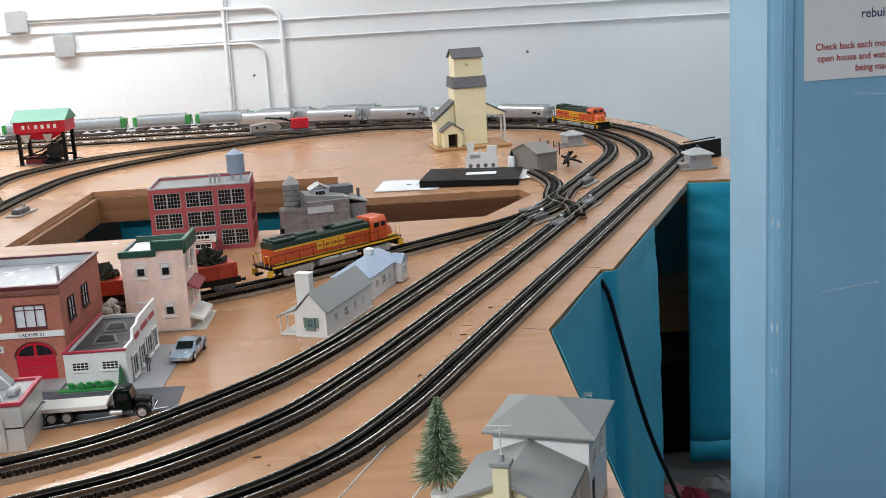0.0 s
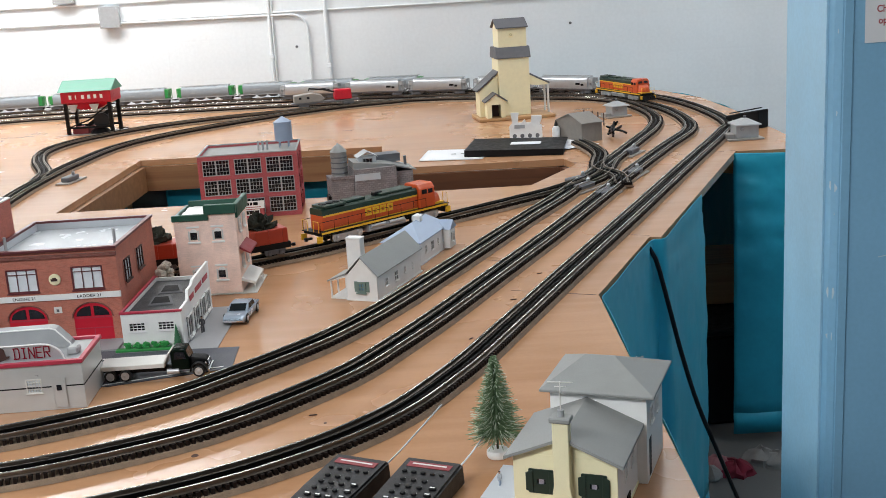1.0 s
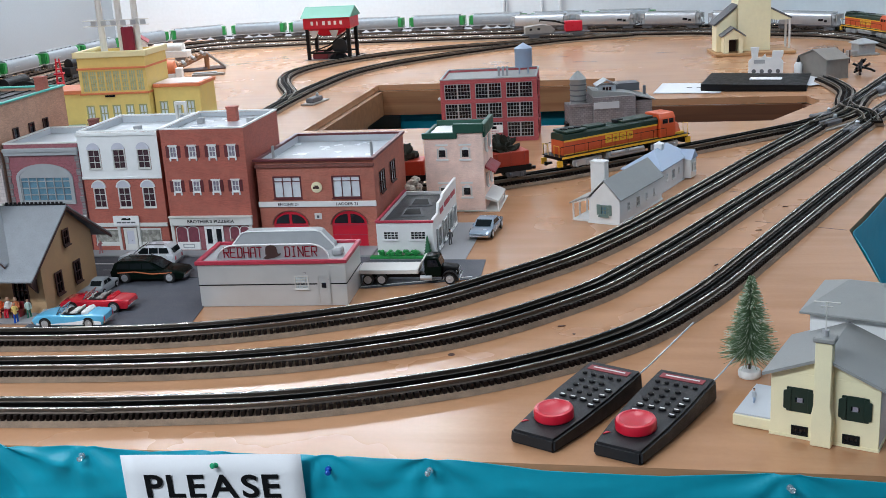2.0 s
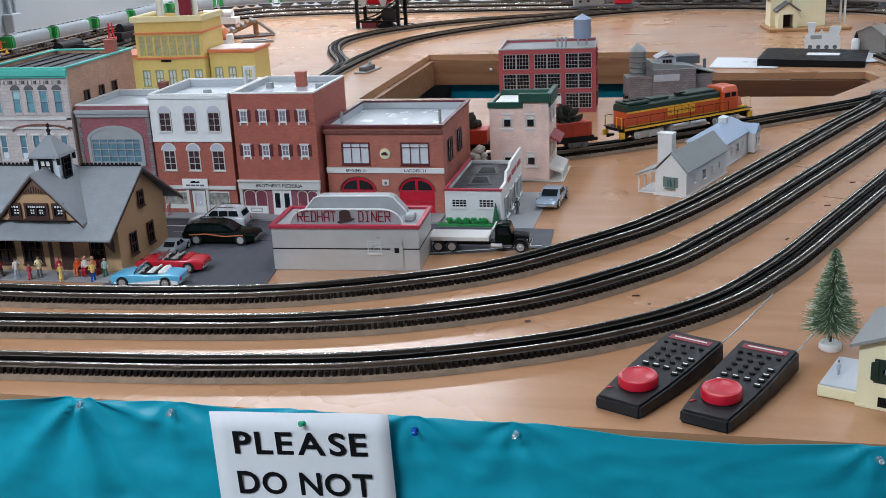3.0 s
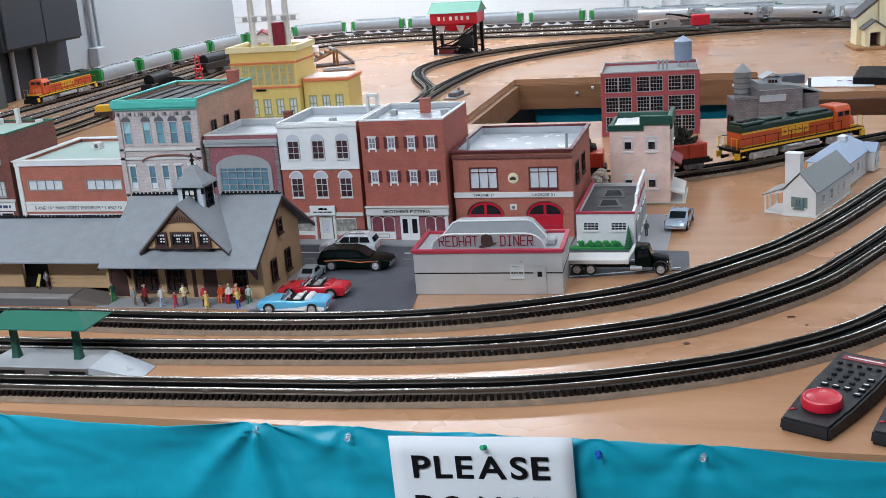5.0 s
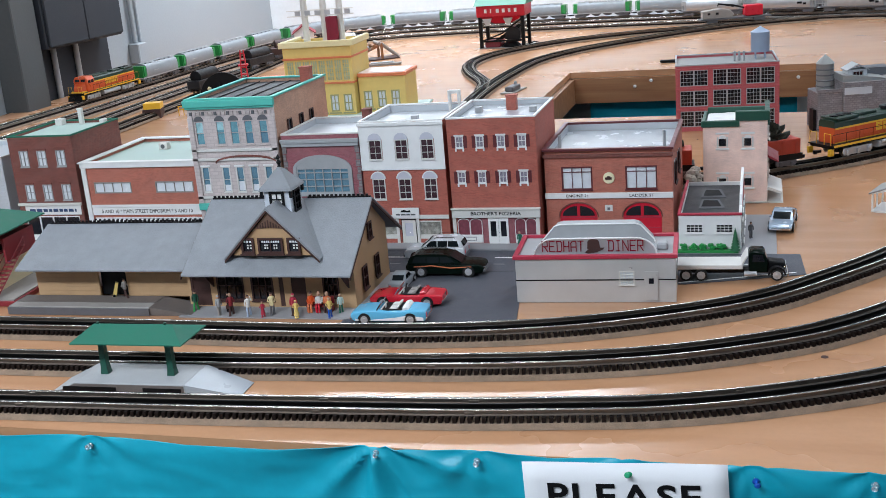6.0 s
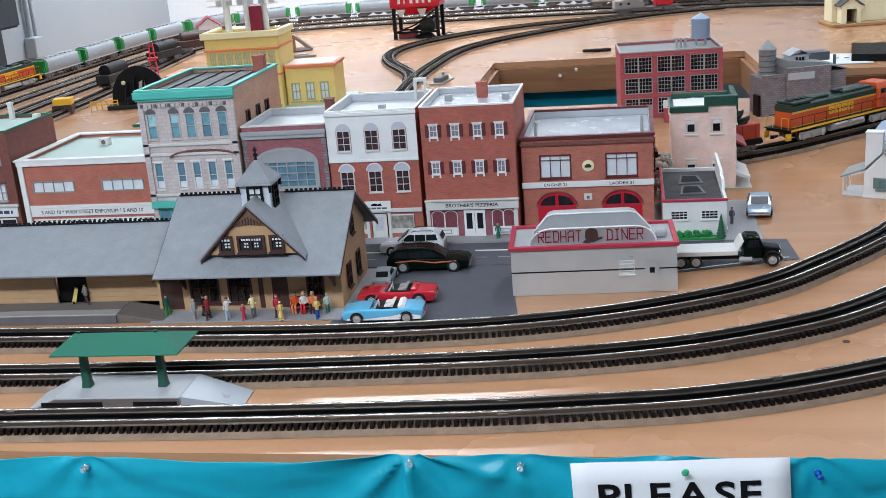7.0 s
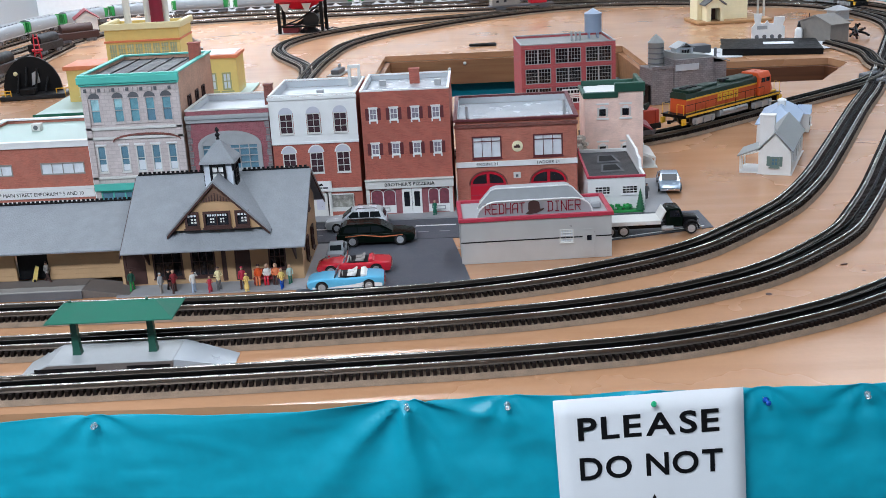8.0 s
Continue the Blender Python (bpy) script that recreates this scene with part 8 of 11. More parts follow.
def factory():
    h, x0, x1 = 0.16, -0.615, -0.372
    w, d = x1 - x0, 0.19
    cols, rows = (-0.078, 0.0, 0.078), (0.012, 0.062, 0.112)
    holes = [hole(c, r, 0.066, 0.037) for c in cols for r in rows]
    o = block("red_factory", x0, x1, 2.74, 2.74 + d, h, "brick_factory", "red three-storey factory with large paned windows", holes, "roof_grey", "grey", parapet=0.005, rz=4)
    for c in cols:
        for r in rows:
            for s in (-1, 1):
                window(o, c + s * 0.0165, 0, r, 0.031, 0.037, 4, 4, "grey", "glass", bar=0.0009, sill=False)
            part("mullion", Shape().box(c - 0.0012, c + 0.0012, -0.0008, 0.002, r, r + 0.037), M["brick_factory"], o)
    for z in (0.052, 0.102, 0.15):
        part("string_course", Shape().box(-w / 2 - 0.0006, w / 2 + 0.0006, -0.002, -0.0002, z, z + 0.004), M["brick_factory"], o, bevel=0.0004)
    for x in (-w / 2 + 0.003, -0.039, 0.039, w / 2 - 0.003):
        part("pier", Shape().box(x - 0.003, x + 0.003, -0.0016, -0.0002, 0, h - 0.011), M["brick_factory"], o)
    for yy in (0.05, 0.11):
        for r in rows:
            wv = window(o, 0, 0, r, 0.03, 0.034, 4, 4, "brick_factory", "glass", bar=0.0011, sill=False)
            wv.rotation_euler.z, wv.location = math.radians(90), (w / 2 + 0.0024, yy, r)
    # roof tank on a stand, three flues
    tx, ty, zt = 0.085, 0.12, h - 0.005
    for k in range(4):
        a = math.pi / 4 + k * math.pi / 2
        part("tank_leg", Shape().box(tx + 0.016 * math.cos(a) - 0.0015, tx + 0.016 * math.cos(a) + 0.0015, ty + 0.016 * math.sin(a) - 0.0015, ty + 0.016 * math.sin(a) + 0.0015, zt, zt + 0.016), M["roof_blue"], o)
    part("roof_tank", Shape().lathe([(0.0215, 0.0162), (0.0225, 0.018), (0.0225, 0.062), (0.0235, 0.0635), (0.0235, 0.065), (0.004, 0.076), (0.002, 0.078)], 20, (tx, ty, zt)), M["roof_blue"], o, "grey-blue roof tank with conical lid", smooth=True)
    for k in range(3):
        part("flue", Shape().cyl((0.022 + k * 0.011, 0.085, zt), 0.0028, 0.024, 8), M["grey"], o, smooth=True)


factory()


def loading_shed():
    o = thing("loading_shed", -0.485, 2.695, T, 4, "small red shed with a white sign board", "model building")
    sg = part("sign_board", Shape().box(-0.032, 0.032, -0.024, -0.0215, 0.036, 0.055), M["white"], o, "white sign board with unreadable letters")
    for a, b in ((-0.02, -0.013), (-0.011, -0.004), (-0.002, 0.004), (0.006, 0.017)):
        part("lettering", Shape().box(a, b, -0.0246, -0.0242, 0.045, 0.052), M["ink"], sg)
    part("small_print", Shape().box(-0.024, 0.024, -0.0246, -0.0242, 0.0395, 0.041), M["ink_red"], sg)
    part("shed_wall", Shape().wall(-0.028, 0.028, 0, 0.036, -0.021, -0.018, [(-0.02, 0.02, 0.02, 0.033)]), M["brick_factory"], o)
    for sx in (-0.028, 0.025):
        part("shed_side", Shape().box(sx, sx + 0.003, -0.0178, 0.02, 0, 0.036), M["brick_factory"], o)
    part("shed_roof", Shape().box(-0.031, 0.031, -0.0213, 0.0202, 0.0362, 0.039), M["roof_grey"], o)
    window(o, 0, -0.021, 0.0205, 0.0388, 0.012, 3, 1, "white", "glass", bar=0.0012, sill=False)


loading_shed()


def grey_mill():
    o = thing("stone_mill", -0.21, 2.74, T, 14, "grey stone mill with round silo and pent roofs", "model building")
    part("low_wall", Shape().box(-0.085, -0.03, -0.03, 0.06, 0, 0.09), M["stone_grey"], o, bevel=0.001)
    part("parapet", Shape().box(-0.087, -0.03, -0.032, -0.026, 0.0902, 0.098), M["stone_grey"], o)
    part("main_wall", Shape().box(-0.0298, 0.075, -0.04, 0.07, 0, 0.112), M["stone_grey"], o, bevel=0.001)
    part("gable", Shape().prism([(-0.029, 0.1122), (0.075, 0.1122), (0.075, 0.114), (0.055, 0.118), (-0.029, 0.128)], -0.03, 0.05, "y"), M["roof_grey"], o)
    part("name_panel", Shape().box(-0.0285, 0.034, -0.0425, -0.0402, 0.084, 0.1), M["roof_pale"], o, "pale blank name panel")
    part("silo", Shape().lathe([(0.02, 0.09), (0.02, 0.15), (0.0215, 0.152), (0.012, 0.163), (0.003, 0.171), (0.001, 0.173)], 22, (-0.056, 0.02, 0)), M["roof_grey"], o, "banded round silo with conical lid", smooth=True)
    for k in range(4):
        part("silo_hoop", Shape().lathe([(0.0202, 0), (0.0212, 0.001), (0.0212, 0.0025), (0.0202, 0.0035)], 22, (-0.056, 0.02, 0.098 + k * 0.013)), M["grey_dark"], o)
    part("monitor", Shape().box(-0.012, 0.032, -0.01, 0.03, 0.118, 0.136), M["roof_pale"], o)
    part("monitor_roof", Shape().prism([(-0.016, 0.1362), (0.01, 0.15), (0.036, 0.1362), (0.036, 0.134), (0.01, 0.1475), (-0.016, 0.134)], -0.014, 0.034, "y"), M["grey"], o)
    window(o, 0.01, -0.0124, 0.122, 0.024, 0.011, 3, 1, "grey", "glass", sill=False)
    part("rear_shed", Shape().box(0.034, 0.1, 0.03, 0.075, 0.1125, 0.132), M["grey_dark"], o)
    part("lean_to", Shape().box(0.0752, 0.12, -0.02, 0.06, 0, 0.095), M["stone_grey"], o)
    part("lean_to_roof", Shape().prism([(0.0752, 0.112), (0.128, 0.097), (0.128, 0.0945), (0.0752, 0.1085)], -0.024, 0.064, "y"), M["roof_grey"], o)
    part("stack", Shape().cyl((0.112, 0.03, 0.098), 0.004, 0.026, 8), M["grey_dark"], o)
    part("ladder_frame", Shape().box(-0.094, -0.0872, -0.02, 0.01, 0.0, 0.05), M["black"], o)


grey_mill()


def ranch_house(x, y, rz, length, depth, eave, ridge, roof, label, porch=False, cupola=False):
    """A small white cottage: gable end towards -x of its own axes, long side towards -y."""
    o = thing("cottage", x, y, T, rz, label, "model house", "cottages")
    L = length
    hol = [hole(L * 0.2, eave * 0.42, 0.011, 0.014), hole(L * 0.42, eave * 0.35, 0.016, 0.018), hole(L * 0.62, eave * 0.42, 0.006, 0.012), hole(L * 0.8, eave * 0.42, 0.006, 0.012)]
    part("long_wall", Shape().wall(0.002, L - 0.002, 0, eave, 0, 0.0025, hol), M["white"], o)
    part("long_wall", Shape().box(0.002, L - 0.002, depth - 0.0025, depth, 0, eave), M["white"], o)
    for a in (0.0, L - 0.0025):
        part("gable_wall", Shape().prism([(0, 0), (depth, 0), (depth, eave - 0.0022), (depth / 2, (eave if cupola else ridge) - 0.0022), (0, eave - 0.0022)], a, a + 0.0022, "x"), M["white"], o)
    for i, h4 in enumerate(hol):
        window(o, (h4[0] + h4[1]) / 2, 0, h4[2] + 0.0006, h4[1] - h4[0] - 0.0012, h4[3] - h4[2] - 0.0012, 2, 2, "white", "glass", bar=0.0008)
    wv = window(o, 0, 0, 0, 0.013, 0.016, 2, 2, "shutter", "glass_blue", bar=0.0018)
    wv.rotation_euler.z, wv.location = math.radians(-90), (-0.0026, depth / 2, eave * 0.38)
    for s in (-1, 1):
        part("shutter", Shape().box(-0.0014, -0.0002, depth / 2 + s * 0.0115 - 0.003, depth / 2 + s * 0.0115 + 0.003, eave * 0.36, eave * 0.36 + 0.019), M["shutter" if not cupola else "roof_blue"], o, "grey-green shutter")
    if cupola:
        e0, m, r0, r1 = eave - 0.002, depth / 2, L * 0.4, L * 0.86
        v = [(-0.004, -0.004, e0), (L + 0.004, -0.004, e0), (L + 0.004, depth + 0.004, e0), (-0.004, depth + 0.004, e0)]
        v += [(x, y, z + 0.002) for x, y, z in v] + [(r0, m, ridge), (r1, m, ridge)]
        part("roof", Shape().add(v, [(3, 2, 1, 0), (0, 1, 5, 4), (1, 2, 6, 5), (2, 3, 7, 6), (3, 0, 4, 7), (4, 5, 9, 8), (6, 7, 8, 9), (5, 6, 9), (7, 4, 8)]), M[roof], o, "pale blue hipped roof")
    else:
        gable_roof(o, -0.003, L + 0.003, -0.004, depth / 2, depth + 0.004, eave - 0.002, ridge, roof, 0.002)
    if porch:
        part("porch_floor", Shape().box(0.004, L * 0.34, depth, depth + 0.036, 0.0002, 0.003), M["white"], o)
        part("porch_roof", Shape().prism([(depth, eave + 0.004), (depth + 0.04, eave - 0.012), (depth + 0.04, eave - 0.0145), (depth, eave + 0.001)], 0.0, L * 0.36, "x"), M[roof], o)
        for xx in (0.006, L * 0.16, L * 0.32):
            part("porch_post", Shape().box(xx - 0.0013, xx + 0.0013, depth + 0.0335, depth + 0.036, 0.003, eave - 0.0135), M["white"], o)
        part("porch_end", Shape().prism([(depth, eave - 0.004), (depth + 0.036, eave - 0.0145), (depth, eave + 0.001)], 0.0005, 0.0022, "x"), M["white"], o)
        c = Shape().box(0.012, 0.03, depth * 0.56, depth * 0.56 + 0.028, eave - 0.01, ridge + 0.03).box(0.011, 0.031, depth * 0.56 - 0.001, depth * 0.56 + 0.029, ridge + 0.0301, ridge + 0.033)
        part("chimney", c, M["white"], o, "white chimney", bevel=0.0006)
    if cupola:
        part("wing_wall", Shape().box(L - 0.036, L - 0.002, -0.016, -0.0002, 0.0025, eave - 0.004), M["white"], o, "white projecting wing")
        part("wing_roof", Shape().prism([(L - 0.039, eave - 0.004), (L + 0.001, eave - 0.004), (L - 0.019, eave + 0.014)], -0.019, 0.01, "y"), M[roof], o)
        window(o, L - 0.019, -0.0182, eave * 0.36, 0.013, 0.017, 2, 2, "white", "glass", bar=0.001)
        c = Shape().box(L * 0.58 - 0.008, L * 0.58 + 0.008, depth / 2 - 0.008, depth / 2 + 0.008, ridge - 0.007, ridge + 0.007)
        part("cupola", c, M["white"], o, "small white cupola")
        part("cupola_roof", Shape().lathe([(0.013, 0), (0.0005, 0.005)], 4, (L * 0.58, depth / 2, ridge + 0.0072), turn=math.pi / 4), M["white"], o)
    part("footing", Shape().box(-0.002, L + 0.002, -0.002, depth + 0.002, 0.0001, 0.0022), M["white"], o)
    return o


ranch_house(-0.139, 1.938, 68.5, 0.203, 0.06, 0.047, 0.08, "roof_grey", "white cottage with grey roof, chimney and porch", porch=True)
ranch_house(-0.066, 2.172, 70, 0.168, 0.08, 0.047, 0.073, "roof_blue", "white cottage with pale blue roof and cupola", cupola=True)


def elevator():
    o = thing("grain_elevator", 0.27, 4.32, T, 8, "cream wooden grain elevator with dark grey roofs", "model building")
    hx = 0.06
    part("tower", Shape().box(-hx, hx, 0, 0.13, 0.012, 0.2325), M["cream_light"], o, "tall cream tower", bevel=0.001)
    for z in (0.03, 0.06, 0.09, 0.12, 0.15, 0.18):
        part("siding_line", Shape().box(-hx, hx, -0.0008, -0.0001, z, z + 0.0012), M["cream_light"], o)
    part("head_house", Shape().box(-hx + 0.006, hx - 0.004, 0.012, 0.118, 0.262, 0.342), M["cream_light"], o, bevel=0.001)
    part("skirt_roof", Shape().prism([(-0.006, 0.233), (0.012, 0.272), (0.118, 0.272), (0.136, 0.233), (0.136, 0.23), (-0.006, 0.23)], -hx - 0.006, hx + 0.006, "x"), M["grey_dark"], o, "dark grey skirt roof")
    gable_roof(o, -hx - 0.002, hx + 0.002, 0.002, 0.065, 0.128, 0.342, 0.374, "grey_dark", 0.004, "top_roof")
    part("top_gable", Shape().prism([(0.012, 0.3425), (0.118, 0.3425), (0.065, 0.371)], -hx + 0.006, -hx + 0.009, "x"), M["cream_light"], o)
    window(o, -0.005, 0.0096, 0.312, 0.011, 0.011, 2, 2, "cream", "glass", bar=0.0016)
    # drive-through shed
    part("shed_wall", Shape().prism([(-0.135, 0.012), (-hx - 0.001, 0.012), (-hx - 0.001, 0.17), (-0.135, 0.11)], 0.02, 0.024, "y"), M["cream_light"], o)
    part("shed_wall", Shape().prism([(-0.135, 0.012), (-hx - 0.001, 0.012), (-hx - 0.001, 0.17), (-0.135, 0.11)], 0.105, 0.109, "y"), M["cream_light"], o)
    part("shed_side", Shape().box(-0.135, -0.132, 0.0242, 0.1048, 0.012, 0.11), M["cream_light"], o)
    part("shed_roof", Shape().prism([(-0.145, 0.108), (-hx + 0.004, 0.181), (-hx + 0.004, 0.187), (-0.145, 0.114)], 0.012, 0.117, "y"), M["grey_dark"], o)
    part("porch_wall", Shape().wall(-0.118, -0.048, 0.012, 0.075, -0.04, -0.037, [(-0.1, -0.064, 0.012, 0.062)]).prism([(-0.118, 0.075), (-0.048, 0.075), (-0.083, 0.1)], -0.04, -0.037, "y"), M["cream_light"], o)
    for xx in (-0.118, -0.051):
        part("porch_side", Shape().box(xx, xx + 0.003, -0.0368, 0.0198, 0.012, 0.075), M["cream_light"], o)
    for s in (-1, 1):
        part("porch_roof", Shape().prism([(-0.083, 0.102), (-0.083, 0.107), (-0.083 + s * 0.044, 0.076), (-0.083 + s * 0.044, 0.071)], -0.046, 0.0198, "y"), M["grey_dark"], o)
    part("porch_back", Shape().box(-0.1, -0.064, 0.014, 0.017, 0.012, 0.062), M["brown_dark"], o)
    # side canopy over the siding
    part("canopy", Shape().prism([(hx + 0.001, 0.17), (hx + 0.082, 0.128), (hx + 0.082, 0.122), (hx + 0.001, 0.164)], 0.02, 0.09, "y"), M["grey_dark"], o)
    part("canopy_face", Shape().prism([(hx + 0.001, 0.163), (hx + 0.078, 0.123), (hx + 0.078, 0.119), (hx + 0.03, 0.119), (hx + 0.001, 0.124)], 0.022, 0.025, "y"), M["cream_light"], o)
    for yy in (0.024, 0.084):
        part("canopy_post", Shape().box(hx + 0.072, hx + 0.079, yy - 0.003, yy + 0.003, 0.0, 0.1185), M["off_white"], o)
    part("base", Shape().box(-0.15, hx + 0.085, -0.05, 0.14, 0.0003, 0.0118), M["board_pale"], o, "tan base board", bevel=0.002)


elevator()


def coal_tower():
    """The red hopper on black legs with its green roof."""
    o = thing("coal_tower", -1.475, 4.7, T, -2, "red coal hopper on black legs with green roof", "coal tower")
    hx, hy = 0.105, 0.065
    for sx in (-1, 1):
        for sy in (-1, 1):
            part("leg", Shape().box(sx * 0.092 - 0.007, sx * 0.092 + 0.007, sy * 0.055 - 0.006, sy * 0.055 + 0.006, 0.0005, 0.14), M["black"], o)
    part("bin", Shape().box(-hx, hx, -hy, hy, 0.132, 0.178), M["red"], o, "red bin", bevel=0.0015)
    v = [(-hx + 0.002, -hy + 0.002, 0.1318), (hx - 0.002, -hy + 0.002, 0.1318), (hx - 0.002, hy - 0.002, 0.1318), (-hx + 0.002, hy - 0.002, 0.1318), (-0.035, -0.03, 0.1), (0.035, -0.03, 0.1), (0.035, 0.03, 0.1), (-0.035, 0.03, 0.1)]
    part("chute", Shape().add(v, [(0, 1, 2, 3), (7, 6, 5, 4), (0, 4, 5, 1), (1, 5, 6, 2), (2, 6, 7, 3), (3, 7, 4, 0)]), M["red"], o, "sloping red chute")
    for xx in (-0.06, 0.03):
        part("silver_chute", Shape().prism([(xx - 0.018, 0.125), (xx + 0.022, 0.125), (xx + 0.008, 0.095), (xx - 0.004, 0.095)], -hy - 0.006, -hy + 0.004, "y"), M["silver"], o)
    part("roof", Shape().prism([(-hy - 0.012, 0.1785), (-hy - 0.004, 0.184), (0, 0.222), (hy + 0.004, 0.184), (hy + 0.012, 0.1785)], -hx - 0.008, hx + 0.008, "x"), M["green_tower"], o, "mint green pitched roof", bevel=0.001)
    for k, wd in enumerate((0.011, 0.005, 0.012, 0.012, 0.011, 0.011)):
        a = -0.07 + k * 0.026
        part("name_mark", Shape().box(a, a + wd, -hy - 0.0012, -hy - 0.0001, 0.148, 0.164), M["white"], o, "white name mark")
    part("crossbeam", Shape().box(-0.09, 0.09, -0.052, -0.046, 0.024, 0.032).box(-0.09, 0.09, 0.046, 0.052, 0.024, 0.032), M["black"], o)
    part("conveyor", Shape().prism([(-0.07, 0.012), (-0.055, 0.004), (0.08, 0.085), (0.065, 0.093)], -0.014, 0.014, "y"), M["black"], o)
    part("coal_bunker", Shape().prism([(-0.082, 0.001), (-0.015, 0.001), (-0.01, 0.03), (-0.082, 0.026)], -0.04, 0.034, "y"), M["red_dark"], o, bevel=0.002)
    part("machinery", Shape().lathe([(0.002, -0.03), (0.034, -0.028), (0.034, 0.028), (0.002, 0.03)], 12, (0.04, 0, 0.05), "y"), M["charcoal"], o)
    part("brace", Shape().tube([(-0.09, -0.055, 0.03), (0.0, -0.055, 0.06), (0.09, -0.055, 0.12)], 0.003, 5), M["black"], o)
    part("coal_mound", Shape().lathe([(0.045, 0.0005), (0.036, 0.012), (0.02, 0.024), (0.004, 0.03)], 11, (0.03, -0.02, 0)), M["black"], o)
    part("base_sheet", Shape().box(-0.11, 0.115, -0.08, 0.08, 0.0001, 0.0009), M["grey_warm"], o)
    part("cable", Shape().tube([(0.1, 0.0, 0.004), (0.13, -0.01, 0.016), (0.155, -0.03, 0.012), (0.15, -0.045, 0.004)], 0.0022, 6), M["black"], o)


coal_tower()


def yellow_works():
    """The yellow powerhouse with three stacks and its low wing."""
    o = thing("yellow_powerhouse", -1.695, 3.1, T, 2, "yellow powerhouse with pale stacks and orange bands", "model building")
    hx, d = 0.108, 0.165
    holes = [(-0.1 + k * 0.0252, -0.0765 + k * 0.0252, 0.109, 0.172) for k in range(8)] + [(-0.0985 + k * 0.0425, -0.0715 + k * 0.0425, 0.016, 0.068) for k in range(5)]
    part("front_wall", Shape().wall(-hx, hx, 0.006, 0.222, 0, 0.004, holes), M["yellow"], o)
    for sx in (-hx, hx - 0.004):
        part("side_wall", Shape().box(sx, sx + 0.004, 0.0042, d, 0.006, 0.222), M["yellow"], o)
    part("back_wall", Shape().box(-hx + 0.004, hx - 0.004, d - 0.004, d, 0.006, 0.222), M["yellow"], o)
    part("roof", Shape().box(-hx + 0.004, hx - 0.004, 0.004, d - 0.004, 0.208, 0.214), M["cream"], o)
    part("cornice", Shape().box(-hx - 0.009, hx + 0.009, -0.009, 0.004, 0.212, 0.23).box(-hx - 0.009, -hx + 0.004, 0.004, d, 0.212, 0.23).box(hx - 0.004, hx + 0.009, 0.004, d, 0.212, 0.23), M["cream"], o, "pale yellow cornice", bevel=0.0015)
    for z in (0.176, 0.1):
        part("band", Shape().box(-hx - 0.003, hx + 0.003, -0.004, -0.0002, z, z + 0.006).box(hx + 0.0002, hx + 0.003, 0, d, z, z + 0.006), M["orange_roof"], o, "orange band", bevel=0.0006)
    for a, b, z0, z1 in holes:
        window(o, (a + b) / 2, 0.001, z0 + 0.001, b - a - 0.002, z1 - z0 - 0.002, 3 if z0 > 0.1 else 2, 5 if z0 > 0.1 else 2, "yellow" if z0 > 0.1 else "khaki", "green_pane" if z0 > 0.1 else "glass_pale", bar=0.0008 if z0 > 0.1 else 0.0032, sill=z0 < 0.1)
    # low wing
    wh = [(0.126 + k * 0.043, 0.153 + k * 0.043, 0.018, 0.07) for k in range(3)]
    part("wing_wall", Shape().wall(hx + 0.0042, 0.258, 0.006, 0.112, 0.03, 0.034, wh), M["yellow"], o)
    part("wing_wall", Shape().box(0.254, 0.258, 0.0342, 0.16, 0.006, 0.112), M["yellow"], o)
    part("wing_wall", Shape().box(hx + 0.0042, 0.254, 0.156, 0.16, 0.006, 0.112), M["yellow"], o)
    part("wing_roof", Shape().box(hx + 0.0042, 0.254, 0.0352, 0.1548, 0.112, 0.1235), M["roof_pink"], o)
    part("wing_coping", Shape().box(hx + 0.0042, 0.263, 0.025, 0.035, 0.1122, 0.122).box(0.252, 0.263, 0.0352, 0.165, 0.1122, 0.122).box(hx + 0.0042, 0.2518, 0.155, 0.165, 0.1122, 0.122), M["orange_roof"], o, "orange coping", bevel=0.001)
    for a, b, z0, z1 in wh:
        window(o, (a + b) / 2, 0.031, z0 + 0.001, b - a - 0.002, z1 - z0 - 0.002, 2, 2, "khaki", "glass_pale", bar=0.0032)
    part("name_slot", Shape().box(-0.03, 0.002, -0.0052, -0.0042, 0.0925, 0.0985), M["ink"], o, "dark name bar")
    # left annex
    part("annex", Shape().box(-0.245, -hx - 0.0002, 0.03, 0.16, 0.006, 0.1), M["yellow"], o, bevel=0.0008)
    part("annex_coping", Shape().box(-0.252, -hx - 0.0002, 0.022, 0.168, 0.1002, 0.112), M["orange_roof"], o, "orange coping", bevel=0.001)
    window(o, -0.2, 0.0276, 0.024, 0.024, 0.045, 2, 3, "cream", "green_pane", bar=0.0018)
    for xx in (-0.062, 0.0, 0.052):
        part("chimney_flue", Shape().lathe([(0.0105, 0.214), (0.0098, 0.33), (0.009, 0.43), (0.0105, 0.432), (0.0105, 0.44), (0.008, 0.44)], 14, (xx, 0.1, 0)), M["off_white"], o, "tall pale grey stack", smooth=True)
    part("red_drum", Shape().lathe([(0.004, 0.214), (0.0185, 0.2145), (0.0185, 0.29), (0.017, 0.293), (0.003, 0.294)], 18, (0.032, 0.075, 0)), M["cloth_crimson"], o, "dark red drum", smooth=True)
    part("sign_rail", Shape().box(-0.115, 0.1, 0.088, 0.0905, 0.296, 0.299).box(-0.115, 0.1, 0.088, 0.0905, 0.313, 0.316), M["off_white"], o)
